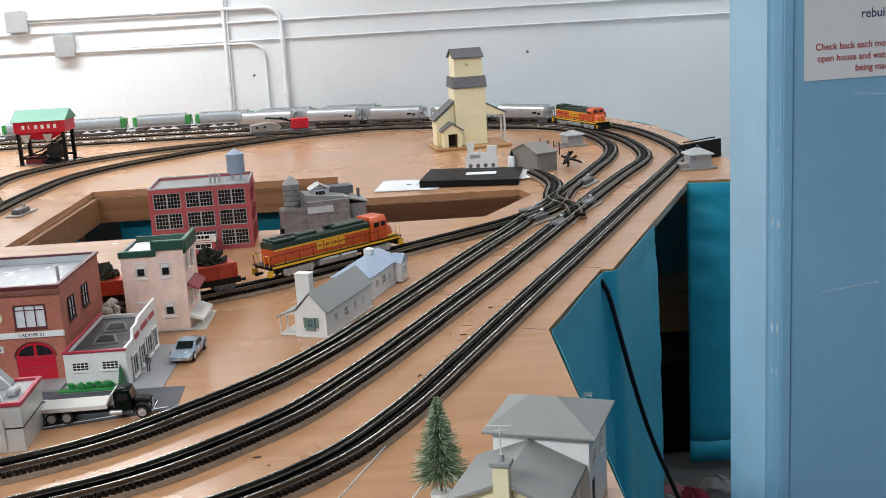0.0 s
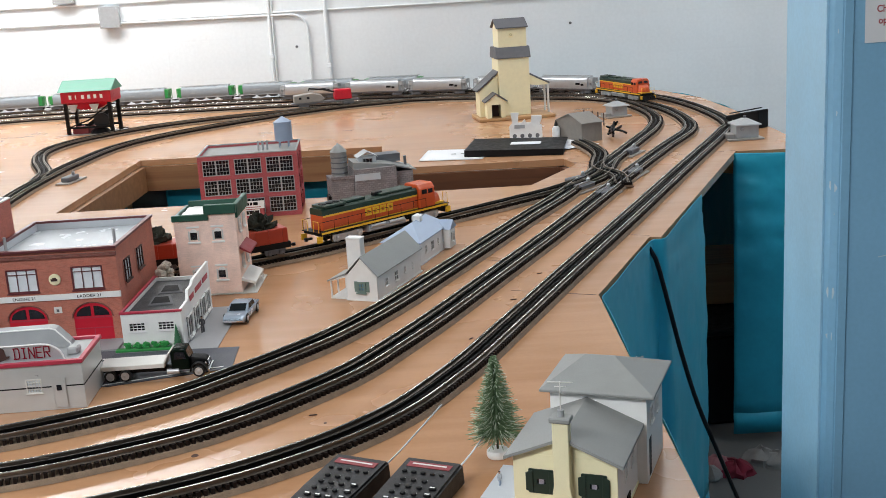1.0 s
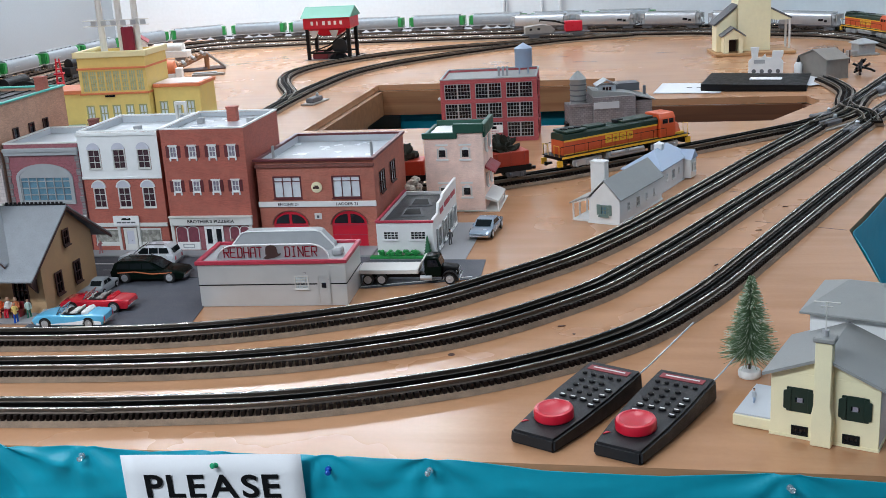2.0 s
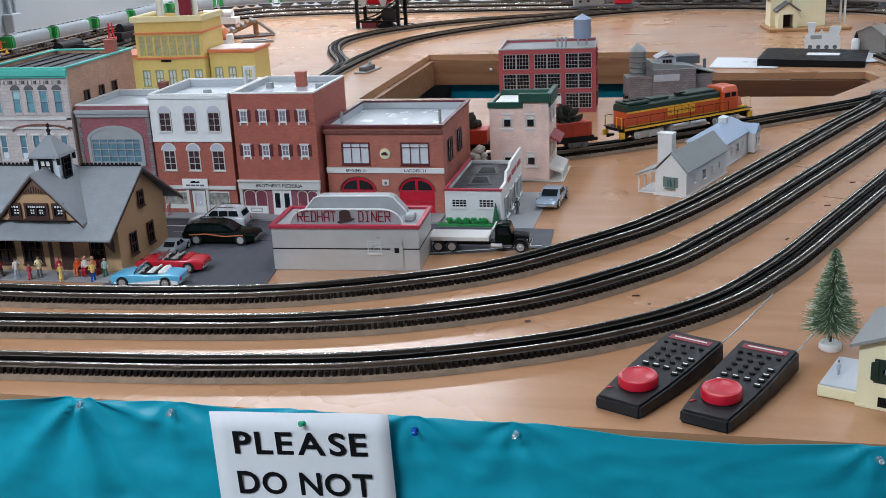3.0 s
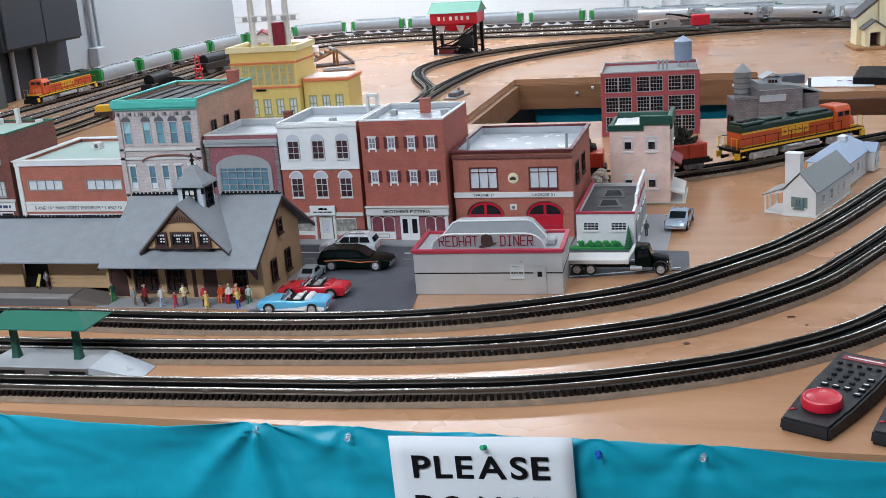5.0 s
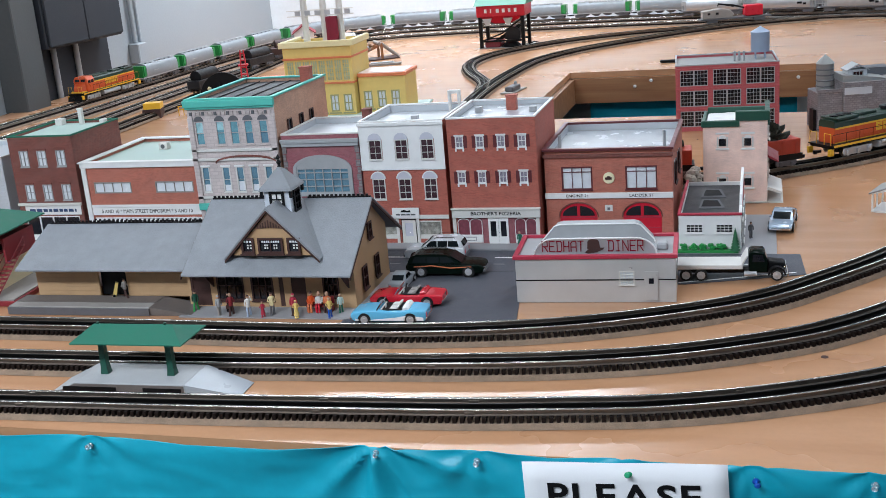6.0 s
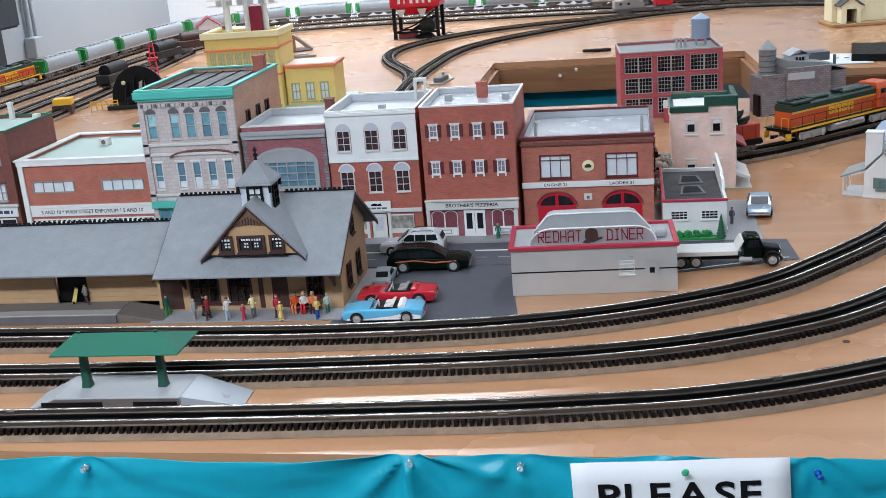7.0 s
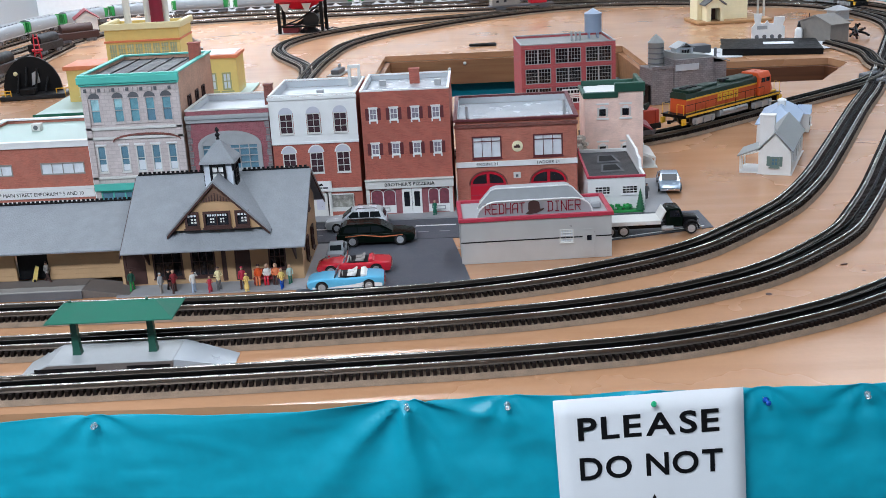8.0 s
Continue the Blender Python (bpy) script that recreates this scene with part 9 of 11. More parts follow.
    for k in range(6):
        part("sign_mark", Shape().box(-0.088 + k * 0.032, -0.07 + k * 0.032, 0.0865, 0.0878, 0.299, 0.3128), M["silver"], o, "silver sign mark", bevel=0.0004)
    part("base", Shape().box(-0.29, 0.29, -0.16, 0.22, 0.0003, 0.0058), M["roof_mint"], o, "pale green base board", bevel=0.001)
    part("base_edge", Shape().box(-0.292, 0.292, -0.164, -0.1602, 0.0002, 0.0075), M["green"], o)


yellow_works()

# ---- loose things on the far table ----
sh = thing("engine_shed", 0.438, 3.697, T, -64, "grey card engine shed with pointed gable", "model building")
sh.scale = (1.0, 0.52, 1.0)
part("gable_wall", Shape().prism([(-0.075, 0), (0.075, 0), (0.075, 0.06), (0.0, 0.085), (-0.075, 0.06)], -0.075, -0.072, "y"), M["shed_grey"], sh)
part("gable_wall", Shape().prism([(-0.075, 0), (0.075, 0), (0.075, 0.06), (0.0, 0.085), (-0.075, 0.06)], 0.072, 0.075, "y"), M["shed_grey"], sh)
for s in (-1, 1):
    part("side_wall", Shape().box(s * 0.0735 - 0.0015, s * 0.0735 + 0.0015, -0.0718, 0.0718, 0, 0.0605), M["shed_grey"], sh)
    part("roof", Shape().prism([(0, 0.0855), (0, 0.089), (s * 0.08, 0.062), (s * 0.08, 0.0585)], -0.08, 0.08, "y"), M["shed_grey"], sh)


def track_hut(x, y, rz, s, label):
    o = thing("trackside_hut", x, y, T, rz, label, "model hut", "trackside huts")
    part("base", Shape().box(-0.06 * s, 0.06 * s, -0.045 * s, 0.045 * s, 0.0004, 0.006), M["grey_warm"], o, bevel=0.001)
    part("hut_wall", Shape().box(-0.03 * s, 0.045 * s, -0.03 * s, 0.03 * s, 0.006, 0.048 * s), M["grey"], o, bevel=0.0008)
    part("hut_roof", Shape().lathe([(0.062 * s, 0.0482 * s), (0.06 * s, 0.052 * s), (0.012 * s, 0.068 * s), (0.006 * s, 0.069 * s)], 4, (0.0075 * s, 0, 0), turn=math.pi / 4), M["grey"], o)
    part("vent", Shape().cyl((0.0075 * s, 0, 0.069 * s), 0.005 * s, 0.008 * s, 8), M["grey_dark"], o)
    part("porch_step", Shape().box(-0.058 * s, -0.031 * s, -0.025 * s, 0.025 * s, 0.006, 0.02 * s), M["grey_warm"], o, bevel=0.0006)
    part("lamp_globe", Shape().lathe([(0.001, -0.006), (0.0065, -0.0035), (0.0075, 0), (0.0065, 0.0035), (0.001, 0.006)], 12, (-0.012 * s, -0.0345 * s, 0.038 * s)), M["clear"], o, "clear lamp globe", smooth=True)


track_hut(0.925, 3.5, 4, 0.95, "grey trackside hut with clear lamp globe")
track_hut(0.632, 4.19, 20, 0.85, "grey trackside hut inside the curve")

bk = thing("ring_binder", 0.222, 3.545, T, -10, "closed black ring binder lying flat", "binder")
bk.scale = (1.06, 1, 0.65)
part("back_cover", Shape().box(-0.145, 0.145, -0.12, 0.12, 0.0008, 0.0032), M["black"], bk, bevel=0.0008)
part("page_block", Shape().box(-0.14, 0.138, -0.1, 0.112, 0.0034, 0.026), M["paper"], bk)
part("front_cover", Shape().add([(-0.145, -0.12, 0.033), (0.145, -0.12, 0.0265), (0.145, 0.12, 0.0265), (-0.145, 0.12, 0.033), (-0.145, -0.12, 0.0355), (0.145, -0.12, 0.029), (0.145, 0.12, 0.029), (-0.145, 0.12, 0.0355)],
                              [(0, 3, 2, 1), (4, 5, 6, 7), (0, 1, 5, 4), (1, 2, 6, 5), (2, 3, 7, 6), (3, 0, 4, 7)]), M["black"], bk)
part("spine", Shape().prism([(-0.145, 0.0033), (0.145, 0.0033), (0.145, 0.0264), (-0.145, 0.0328)], -0.12, -0.1165, "y"), M["black"], bk, bevel=0.001)
part("cover_label", Shape().box(-0.02, 0.07, -0.02, 0.03, 0.0322, 0.0336), M["paper"], bk, "white label sheet")


def loose_sheet(x, y, rz, w, d, label, bars=0, lift=0.0008, curl=0.004):
    o = thing("paper_sheet", x, y, T + lift, rz, label, "paper", "loose papers")
    vs = [(-w / 2 + w * i / 8, -d / 2 + d * k / 8, curl * (0.5 + 0.5 * noise.noise((i * 0.35 + x * 9, k * 0.35, y)))) for i in range(9) for k in range(9)]
    fs = [(i * 9 + k, (i + 1) * 9 + k, (i + 1) * 9 + k + 1, i * 9 + k + 1) for i in range(8) for k in range(8)]
    s = part("sheet", Shape().add(vs, fs), M["paper"], o, smooth=True)
    sol = s.modifiers.new("thickness", "SOLIDIFY")
    sol.thickness = 0.0004
    for k in range(bars):
        part("print_mark", Shape().box(-0.01 + k * 0.03, 0.005 + k * 0.03, -0.004, 0.004, curl + 0.0002, curl + 0.0006), M["ink"], o)
    return o


loose_sheet(0.02, 3.52, -8, 0.2, 0.2, "white paper sheet beside the binder", 2, curl=0.003)
loose_sheet(0.385, 3.6, 25, 0.12, 0.2, "white papers sticking out behind the binder", 0, curl=0.008)

cd = thing("card_locomotive", 0.262, 3.745, T, -6, "white card cut-out shaped like a steam engine", "card cut-out")
cd.scale = (1.15, 1, 1.2)
cut = [(-0.045, 0.004), (0.05, 0.004), (0.05, 0.04), (0.044, 0.045), (0.05, 0.06), (0.05, 0.068), (0.02, 0.068), (0.018, 0.05), (0.004, 0.05), (0.0, 0.06), (-0.008, 0.05), (-0.02, 0.05), (-0.016, 0.078), (-0.04, 0.078), (-0.036, 0.05), (-0.045, 0.04)]
part("card", Shape().prism(cut, -0.004, 0.004, "y"), M["white"], cd, bevel=0.0006)
part("foot", Shape().box(-0.04, 0.045, -0.02, 0.02, 0.0004, 0.0038), M["white"], cd)
for xx in (-0.03, -0.008, 0.014, 0.036):
    part("wheel_mark", Shape().lathe([(0.006, 0), (0.006, -0.0012), (0.003, -0.0016)], 12, (xx, -0.0042, 0.013), "y"), M["grey_dark"], cd)
part("boiler_mark", Shape().box(-0.03, 0.0, -0.0052, -0.0042, 0.034, 0.044), M["grey"], cd)
bt = thing("glue_bottle", 0.365, 3.73, T, 0, "small white squeeze bottle with dark pointed cap", "bottle")
part("bottle", Shape().lathe([(0.011, 0.0004), (0.013, 0.002), (0.013, 0.036), (0.009, 0.042), (0.006, 0.044)], 16), M["white"], bt, smooth=True)
part("cap", Shape().lathe([(0.0062, 0.0442), (0.006, 0.05), (0.002, 0.062), (0.001, 0.064)], 12), M["charcoal"], bt, smooth=True)
bx = thing("black_case", 1.01, 3.76, T, -60, "black folded equipment case against the wall", "case")
bx.scale = (0.7, 1, 1)
part("case_body", Shape().prism([(-0.11, 0.0005), (0.11, 0.0005), (0.11, 0.062), (-0.02, 0.044), (-0.11, 0.03)], -0.025, 0.02, "y"), M["black"], bx, bevel=0.003)
part("case_strap", Shape().prism([(-0.1, 0.036), (0.09, 0.064), (0.09, 0.068), (-0.1, 0.04)], -0.012, 0.004, "y"), M["charcoal"], bx)
for k, (xx, yy) in enumerate(((0.56, 3.98), (0.545, 4.02), (0.53, 4.06), (0.505, 4.1))):
    st = thing("signal_post", xx, yy, T, 0, "thin brown trackside post", "trackside post", "trackside posts")
    part("post", Shape().cyl((0, 0, 0), 0.0022, 0.045, 6), M["brown_dark"], st)
tg = thing("tree_trunk_pile", 0.56, 3.72, T, 30, "dark tangle of wire and scrap beside the shed", "scrap pile")
for k in range(9):
    a = random.uniform(0, 6.3)
    part("scrap_piece", Shape().tube([(0.03 * math.cos(a + i) * (1 - i * 0.12), 0.025 * math.sin(a * 1.7 + i), 0.004 + 0.008 * i + 0.002 * k) for i in range(4)], 0.004, 5), M["black" if k % 3 else "brown_dark"], tg)

# ---- trains ----
RT = T + 0.0005 + RAIL_TOP


def bogie(o, x, axles, mat="grey", gap=0.026, r=0.0085, wide=0.019):
    """A wheel truck: side frames with springs, axle boxes and wheels on the rails."""
    b = part("truck_frame", Shape().box(x - gap * (axles - 1) / 2 - 0.012, x + gap * (axles - 1) / 2 + 0.012, -0.012, 0.012, 0.008, 0.013), M["black"], o)
    for s in (-1, 1):
        sf = Shape().prism([(x - gap * (axles - 1) / 2 - 0.012, 0.009), (x - gap * (axles - 1) / 2 - 0.008, 0.0035), (x + gap * (axles - 1) / 2 + 0.008, 0.0035), (x + gap * (axles - 1) / 2 + 0.012, 0.009), (x + gap * (axles - 1) / 2 + 0.01, 0.0165), (x - gap * (axles - 1) / 2 - 0.01, 0.0165)], s * (wide + 0.003) - 0.0014, s * (wide + 0.003) + 0.0014, "y")
        part("side_frame", sf, M[mat], b, bevel=0.0006)
        for k in range(axles):
            xx = x + gap * (k - (axles - 1) / 2)
            part("axle_box", Shape().box(xx - 0.0035, xx + 0.0035, s * (wide + 0.006) - 0.0016, s * (wide + 0.006) + 0.0016, 0.003, 0.0125), M[mat], b, bevel=0.0008)
    for k in range(axles):
        xx = x + gap * (k - (axles - 1) / 2)
        w = Shape()
        for s in (-1, 1):
            w.lathe([(r * 0.3, 0), (r * 1.08, 0.0002), (r * 1.08, 0.0012), (r * 0.98, 0.0016), (r * 0.95, 0.0045), (r * 0.3, 0.0048)], 14, (xx, s * 0.0145 - 0.0024, r * 0.98), "y")
        w.cyl((xx, -0.014, r), 0.0018, 0.028, 8, "y")
        part("wheel_set", w, M["rail_dull"], b, smooth=True)


def coupler(o, x, s):
    part("coupler", Shape().box(min(x, x + s * 0.014), max(x, x + s * 0.014), -0.0025, 0.0025, 0.0115, 0.0155).lathe([(0.0042, 0), (0.0042, 0.006)], 8, (x + s * 0.0145, 0, 0.0105)), M["black"], o)


def diesel(x, y, rz, L, label, top="loco_green", z=None):
    """An orange hood-unit diesel, cab towards +x."""
    o = thing("toy_locomotive", x, y, RT if z is None else z, rz, label, "toy locomotive", "toy locomotives")
    h = L / 2
    W = 0.0285
    o.scale = (1, 1.1, 1.17)
    part("frame", Shape().box(-h + 0.012, h - 0.008, -W, W, 0.0195, 0.0245), M["black"], o, bevel=0.0006)
    part("walkway", Shape().box(-h + 0.008, h - 0.004, -W - 0.001, W + 0.001, 0.0246, 0.0262), M["black"], o, "black walkway")
    for s in (-1, 1):
        yy = s * (W + 0.0013)
        part("sill_stripe", Shape().box(-h + 0.014, h - 0.01, yy - 0.0002, yy + 0.0002, 0.0222, 0.026), M["loco_yellow"], o, "yellow sill stripe")
    part("fuel_tank", Shape().prism([(-W + 0.004, 0.0195), (-W, 0.015), (-W, 0.008), (-W + 0.005, 0.0055), (W - 0.005, 0.0055), (W, 0.008), (W, 0.015), (W - 0.004, 0.0195)], -0.05, 0.055, "x"), M["grey"], o, "grey fuel tank", bevel=0.001)
    part("air_tank", Shape().cyl((-0.045, -W - 0.0005, 0.0165), 0.0032, 0.04, 10, "x").cyl((0.006, -W - 0.0005, 0.0165), 0.0032, 0.042, 10, "x"), M["silver"], o, smooth=True)
    hood = Shape().prism([(-0.0195, 0.0262), (0.0195, 0.0262), (0.0195, 0.062), (0.016, 0.0655), (-0.016, 0.0655), (-0.0195, 0.062)], -h + 0.026, h - 0.09, "x")
    part("hood", hood, M["orange"], o, "orange engine hood", bevel=0.0006)
    roof = Shape().prism([(-0.0198, 0.0535), (-0.0198, 0.0622), (-0.0163, 0.0658), (0.0163, 0.0658), (0.0198, 0.0622), (0.0198, 0.0535)], -h + 0.0256, h - 0.0896, "x")
    part("hood_roof", roof, M[top], o, "dark hood roof")
    for a, b, w2 in ((-h + 0.032, -h + 0.09, 0.021), (-h + 0.1, -h + 0.15, 0.012), (h - 0.19, h - 0.1, 0.017)):
        part("radiator", Shape().box(a, b, -w2, w2, 0.066, 0.0705), M[top], o, bevel=0.001)
    part("exhaust", Shape().box(-0.01, 0.014, -0.005, 0.005, 0.0662, 0.0725), M["charcoal"], o, bevel=0.0006)
    for k in range(3):
        part("roof_fan", Shape().lathe([(0.0085, 0.0707), (0.0085, 0.0722), (0.002, 0.0726)], 14, (-h + 0.044 + k * 0.018, 0, 0)), M["black"], o, smooth=True)
    for s in (-1, 1):
        yy = s * 0.0197
        part("stripe", Shape().box(-h + 0.028, h - 0.09, yy - 0.0003, yy + 0.0003, 0.0505, 0.0537), M["loco_yellow"], o, "yellow stripe")
        part("stripe", Shape().box(-h + 0.028, h - 0.09, yy - 0.0003, yy + 0.0003, 0.0264, 0.028), M["loco_yellow"], o)
        for k, wd in enumerate((0.017, 0.018, 0.017, 0.016)):
            a = -h + 0.14 + k * 0.0215 * (L / 0.4)
            part("name_mark", Shape().wall(a, a + wd, 0.0355, 0.0495, yy + s * 0.0004 - 0.0003, yy + s * 0.0004 + 0.0003, [(a + 0.0042, a + 0.0125, 0.0394, 0.0412), (a + 0.0042, a + 0.0125, 0.0438, 0.0456)]), M["loco_yellow"], o)
        for k in range(10):
            a = -h + 0.04 + k * (L - 0.15) / 10
            part("hood_door", Shape().wall(a, a + (L - 0.15) / 10 - 0.0012, 0.0296, 0.0352 if 2 < k < 9 else 0.052, yy - 0.0002, yy + 0.0002, [(a + 0.0018, a + (L - 0.15) / 10 - 0.003, 0.0312, 0.0338 if 2 < k < 9 else 0.05)]), M["orange"], o)
        pts = [(-h + 0.012 + k * (L - 0.085) / 8, s * (W - 0.0004)) for k in range(9)]
        part("handrail", Shape().tube([(px, py, 0.0445) for px, py in pts], 0.0006, 5), M["black"], o)
        for px, py in pts:
            part("stanchion", Shape().cyl((px, py, 0.0262), 0.0005, 0.0185, 5), M["black"], o)
    # cab and nose
    cab = part("cab", Shape().prism([(-0.0265, 0.0263), (0.0265, 0.0263), (0.0265, 0.063), (0.02, 0.0725), (-0.02, 0.0725), (-0.0265, 0.063)], h - 0.088, h - 0.043, "x"), M["orange"], o, "orange cab", bevel=0.0015)
    nose = Shape().add([(h - 0.0428, -0.022, 0.0263), (h - 0.0428, 0.022, 0.0263), (h - 0.0428, 0.019, 0.0545), (h - 0.0428, -0.019, 0.0545), (h - 0.014, -0.014, 0.0263), (h - 0.014, 0.014, 0.0263), (h - 0.019, 0.012, 0.0455), (h - 0.019, -0.012, 0.0455)],
                       [(0, 3, 2, 1), (4, 5, 6, 7), (0, 4, 7, 3), (1, 2, 6, 5), (3, 7, 6, 2), (0, 1, 5, 4)])
    part("nose", nose, M["orange"], o, "sloping orange nose", bevel=0.002, smooth=True)
    part("nose_stripe", Shape().box(h - 0.0426, h - 0.0135, -0.0222, 0.0222, 0.027, 0.0305), M["loco_yellow"], o)
    for s in (-1, 1):
        for a, b in ((h - 0.082, h - 0.067), (h - 0.063, h - 0.05)):
            part("cab_window", Shape().box(a, b, s * 0.0266 - 0.0003, s * 0.0266 + 0.0003, 0.053, 0.0615), M["glass"], cab)
        part("windscreen", Shape().box(h - 0.0432, h - 0.0422, s * 0.011 - 0.008, s * 0.011 + 0.008, 0.058, 0.0655), M["glass"], cab)
        part("headlight", Shape().lathe([(0.002, 0), (0.002, 0.0012), (0.001, 0.0016)], 8, (h - 0.0425, s * 0.003, 0.0705), "x"), M["clear"], cab)
        part("end_rail", Shape().tube([(h - 0.006, s * 0.026, 0.0262), (h - 0.006, s * 0.026, 0.046), (h - 0.006, s * 0.012, 0.046), (h - 0.006, s * 0.012, 0.0262)], 0.0007, 5), M["loco_yellow"], o)
        part("end_rail", Shape().tube([(-h + 0.009, s * 0.026, 0.0262), (-h + 0.009, s * 0.026, 0.046), (-h + 0.009, s * 0.01, 0.046), (-h + 0.009, s * 0.01, 0.0262)], 0.0009, 5), M["loco_yellow"], o)
        for xx in (h - 0.006, -h + 0.01):
            part("step", Shape().box(xx - 0.006, xx + 0.006, s * (W - 0.0025) - 0.0025, s * (W - 0.0025) + 0.0025, 0.008, 0.0195), M["loco_yellow"], o)
    part("plough", Shape().prism([(h - 0.008, 0.0195), (h, 0.017), (h + 0.004, 0.004), (h - 0.006, 0.006)], -W + 0.002, W - 0.002, "y"), M["black"], o)
    bogie(o, h - 0.075, 3, "steel", 0.029, 0.0095, 0.021)
    bogie(o, -h + 0.085, 3, "steel", 0.029, 0.0095, 0.021)
    coupler(o, h + 0.0, 1)
    coupler(o, -h + 0.01, -1)
    return o


diesel(-0.163, 2.437, 42, 0.38, "orange and green toy diesel locomotive standing on the siding")


def gondola(x, y, rz, label):
    o = thing("toy_rail_car", x, y, RT, rz, label, "toy rail car", "toy rail cars")
    part("car_body", Shape().box(-0.085, 0.085, -0.026, 0.026, 0.027, 0.057), M["car_rust"], o, "red-oxide car body", bevel=0.0015)
    part("car_sill", Shape().box(-0.09, 0.09, -0.024, 0.024, 0.0145, 0.0268), M["black"], o)
    part("dark_load", Shape().box(-0.08, 0.0, -0.02, 0.02, 0.0572, 0.073).box(-0.07, -0.01, -0.014, 0.014, 0.0731, 0.077), M["black"], o, "black load", bevel=0.003)
    heap, n, m = [], 16, 8
    for k in range(m):
        ph = math.pi / 2 * k / (m - 1)
        for i in range(n):
            a = 2 * math.pi * i / n
            q = 1 + 0.9 * noise.noise((math.cos(a) * 7 + x * 9, math.sin(a) * 7, ph * 8))
            heap.append((0.036 + 0.03 * q * math.cos(ph) * math.cos(a), 0.021 * q * math.cos(ph) * math.sin(a), 0.0573 + 0.024 * q * math.sin(ph)))
    fs = [(k * n + i, k * n + (i + 1) % n, (k + 1) * n + (i + 1) % n, (k + 1) * n + i) for k in range(m - 1) for i in range(n)]
    part("scrub_load", Shape().add(heap, fs + [tuple(range(n))[::-1]]), M["scrub"], o, "rough dark scrub load")
    for k in range(6):
        part("side_rib", Shape().box(-0.075 + k * 0.03 - 0.0012, -0.075 + k * 0.03 + 0.0012, -0.0275, 0.0275, 0.0275, 0.0565), M["car_rust"], o)
    bogie(o, -0.055, 2, "grey_dark", 0.024)
    bogie(o, 0.055, 2, "grey_dark", 0.024)
    coupler(o, 0.09, 1)
    coupler(o, -0.09, -1)


gondola(-0.424, 2.237, 28, "red-oxide toy rail car with black load")
gondola(-0.63, 2.184, 4, "red-oxide toy rail car with black load behind the shops")


def hopper_car(kind):
    """A covered hopper: rounded body, slope ends, discharge bays, roof hatches and end frames."""
    silver = kind == "silver"
    o = thing("toy_hopper_car", 0, 0, 0, 0, "silver toy covered hopper car with dark emblem" if silver else "pale grey toy hopper car with green ends", "toy hopper car", "toy hopper cars")
    h, W = 0.148, 0.0285
    n = 7
    arc = [(-W * 0.86 + 0, 0.062)] + [(-W * math.cos(math.pi * k / n), 0.062 + 0.0135 * math.sin(math.pi * k / n)) for k in range(1, n)] + [(W * 0.86, 0.062)]
    prof = [(-W * 0.9, 0.024), (-W * 1.04, 0.032), (-W * 1.04, 0.05), (-W, 0.06)] + arc[1:-1] + [(W, 0.06), (W * 1.04, 0.05), (W * 1.04, 0.032), (W * 0.9, 0.024)]
    part("body", Shape().prism(prof, -h + 0.03, h - 0.03, "x"), M["silver" if silver else "car_grey"], o, "silver body" if silver else "pale grey body", smooth=True)
    part("side_sill", Shape().box(-h + 0.004, h - 0.004, -W * 0.95, W * 0.95, 0.0195, 0.0238), M["grey_dark" if silver else "grey"], o)
    for k in range(4):
        cx = -0.084 + k * 0.056
        part("discharge_bay", Shape().add([(cx - 0.024, -W * 0.85, 0.0194), (cx + 0.024, -W * 0.85, 0.0194), (cx + 0.024, W * 0.85, 0.0194), (cx - 0.024, W * 0.85, 0.0194), (cx - 0.009, -0.012, 0.007), (cx + 0.009, -0.012, 0.007), (cx + 0.009, 0.012, 0.007), (cx - 0.009, 0.012, 0.007)],
                                         [(0, 1, 2, 3), (7, 6, 5, 4), (0, 4, 5, 1), (1, 5, 6, 2), (2, 6, 7, 3), (3, 7, 4, 0)]), M["grey_dark"], o)
    for s in (-1, 1):
        em = "grey" if silver else "green_bright"
        part("end_sheet", Shape().prism([(s * (h - 0.0302), 0.0675), (s * (h - 0.0302), 0.024), (s * (h - 0.012), 0.024)], -W * 0.8, W * 0.8, "y"), M[em], o, "" if silver else "green end sheet")
        for yy in (-1, 1):
            part("end_post", Shape().box(s * (h - 0.008) - 0.0015, s * (h - 0.008) + 0.0015, yy * W * 0.84 - 0.0015, yy * W * 0.84 + 0.0015, 0.024, 0.068), M[em], o)
        part("end_rail", Shape().box(s * (h - 0.008) - 0.001, s * (h - 0.008) + 0.001, -W * 0.84, W * 0.84, 0.05, 0.052).box(s * (h - 0.008) - 0.001, s * (h - 0.008) + 0.001, -W * 0.84, W * 0.84, 0.066, 0.068), M[em], o)
        part("end_panel", Shape().box(s * (h - 0.02) - 0.008, s * (h - 0.02) + 0.008, -W * 0.99, W * 0.99, 0.05 if silver else 0.03, 0.068), M[em], o)
        if silver:
            part("emblem", Shape().box(0.06, 0.082, s * (W * 1.045) - 0.0002, s * (W * 1.045) + 0.0004, 0.04, 0.049).box(0.086, 0.1, s * (W * 1.045) - 0.0002, s * (W * 1.045) + 0.0004, 0.036, 0.045), M["ink"], o)
        else:
            part("data_mark", Shape().box(0.03, 0.07, s * (W * 1.045) - 0.0002, s * (W * 1.045) + 0.0003, 0.042, 0.045), M["grey"], o)
        bogie(o, s * (h - 0.04), 2, "grey_dark", 0.027)
        coupler(o, s * (h - 0.006), s)
    part("roof_walk", Shape().box(-h + 0.02, h - 0.02, -0.006, 0.006, 0.0768, 0.0778), M["grey"], o)
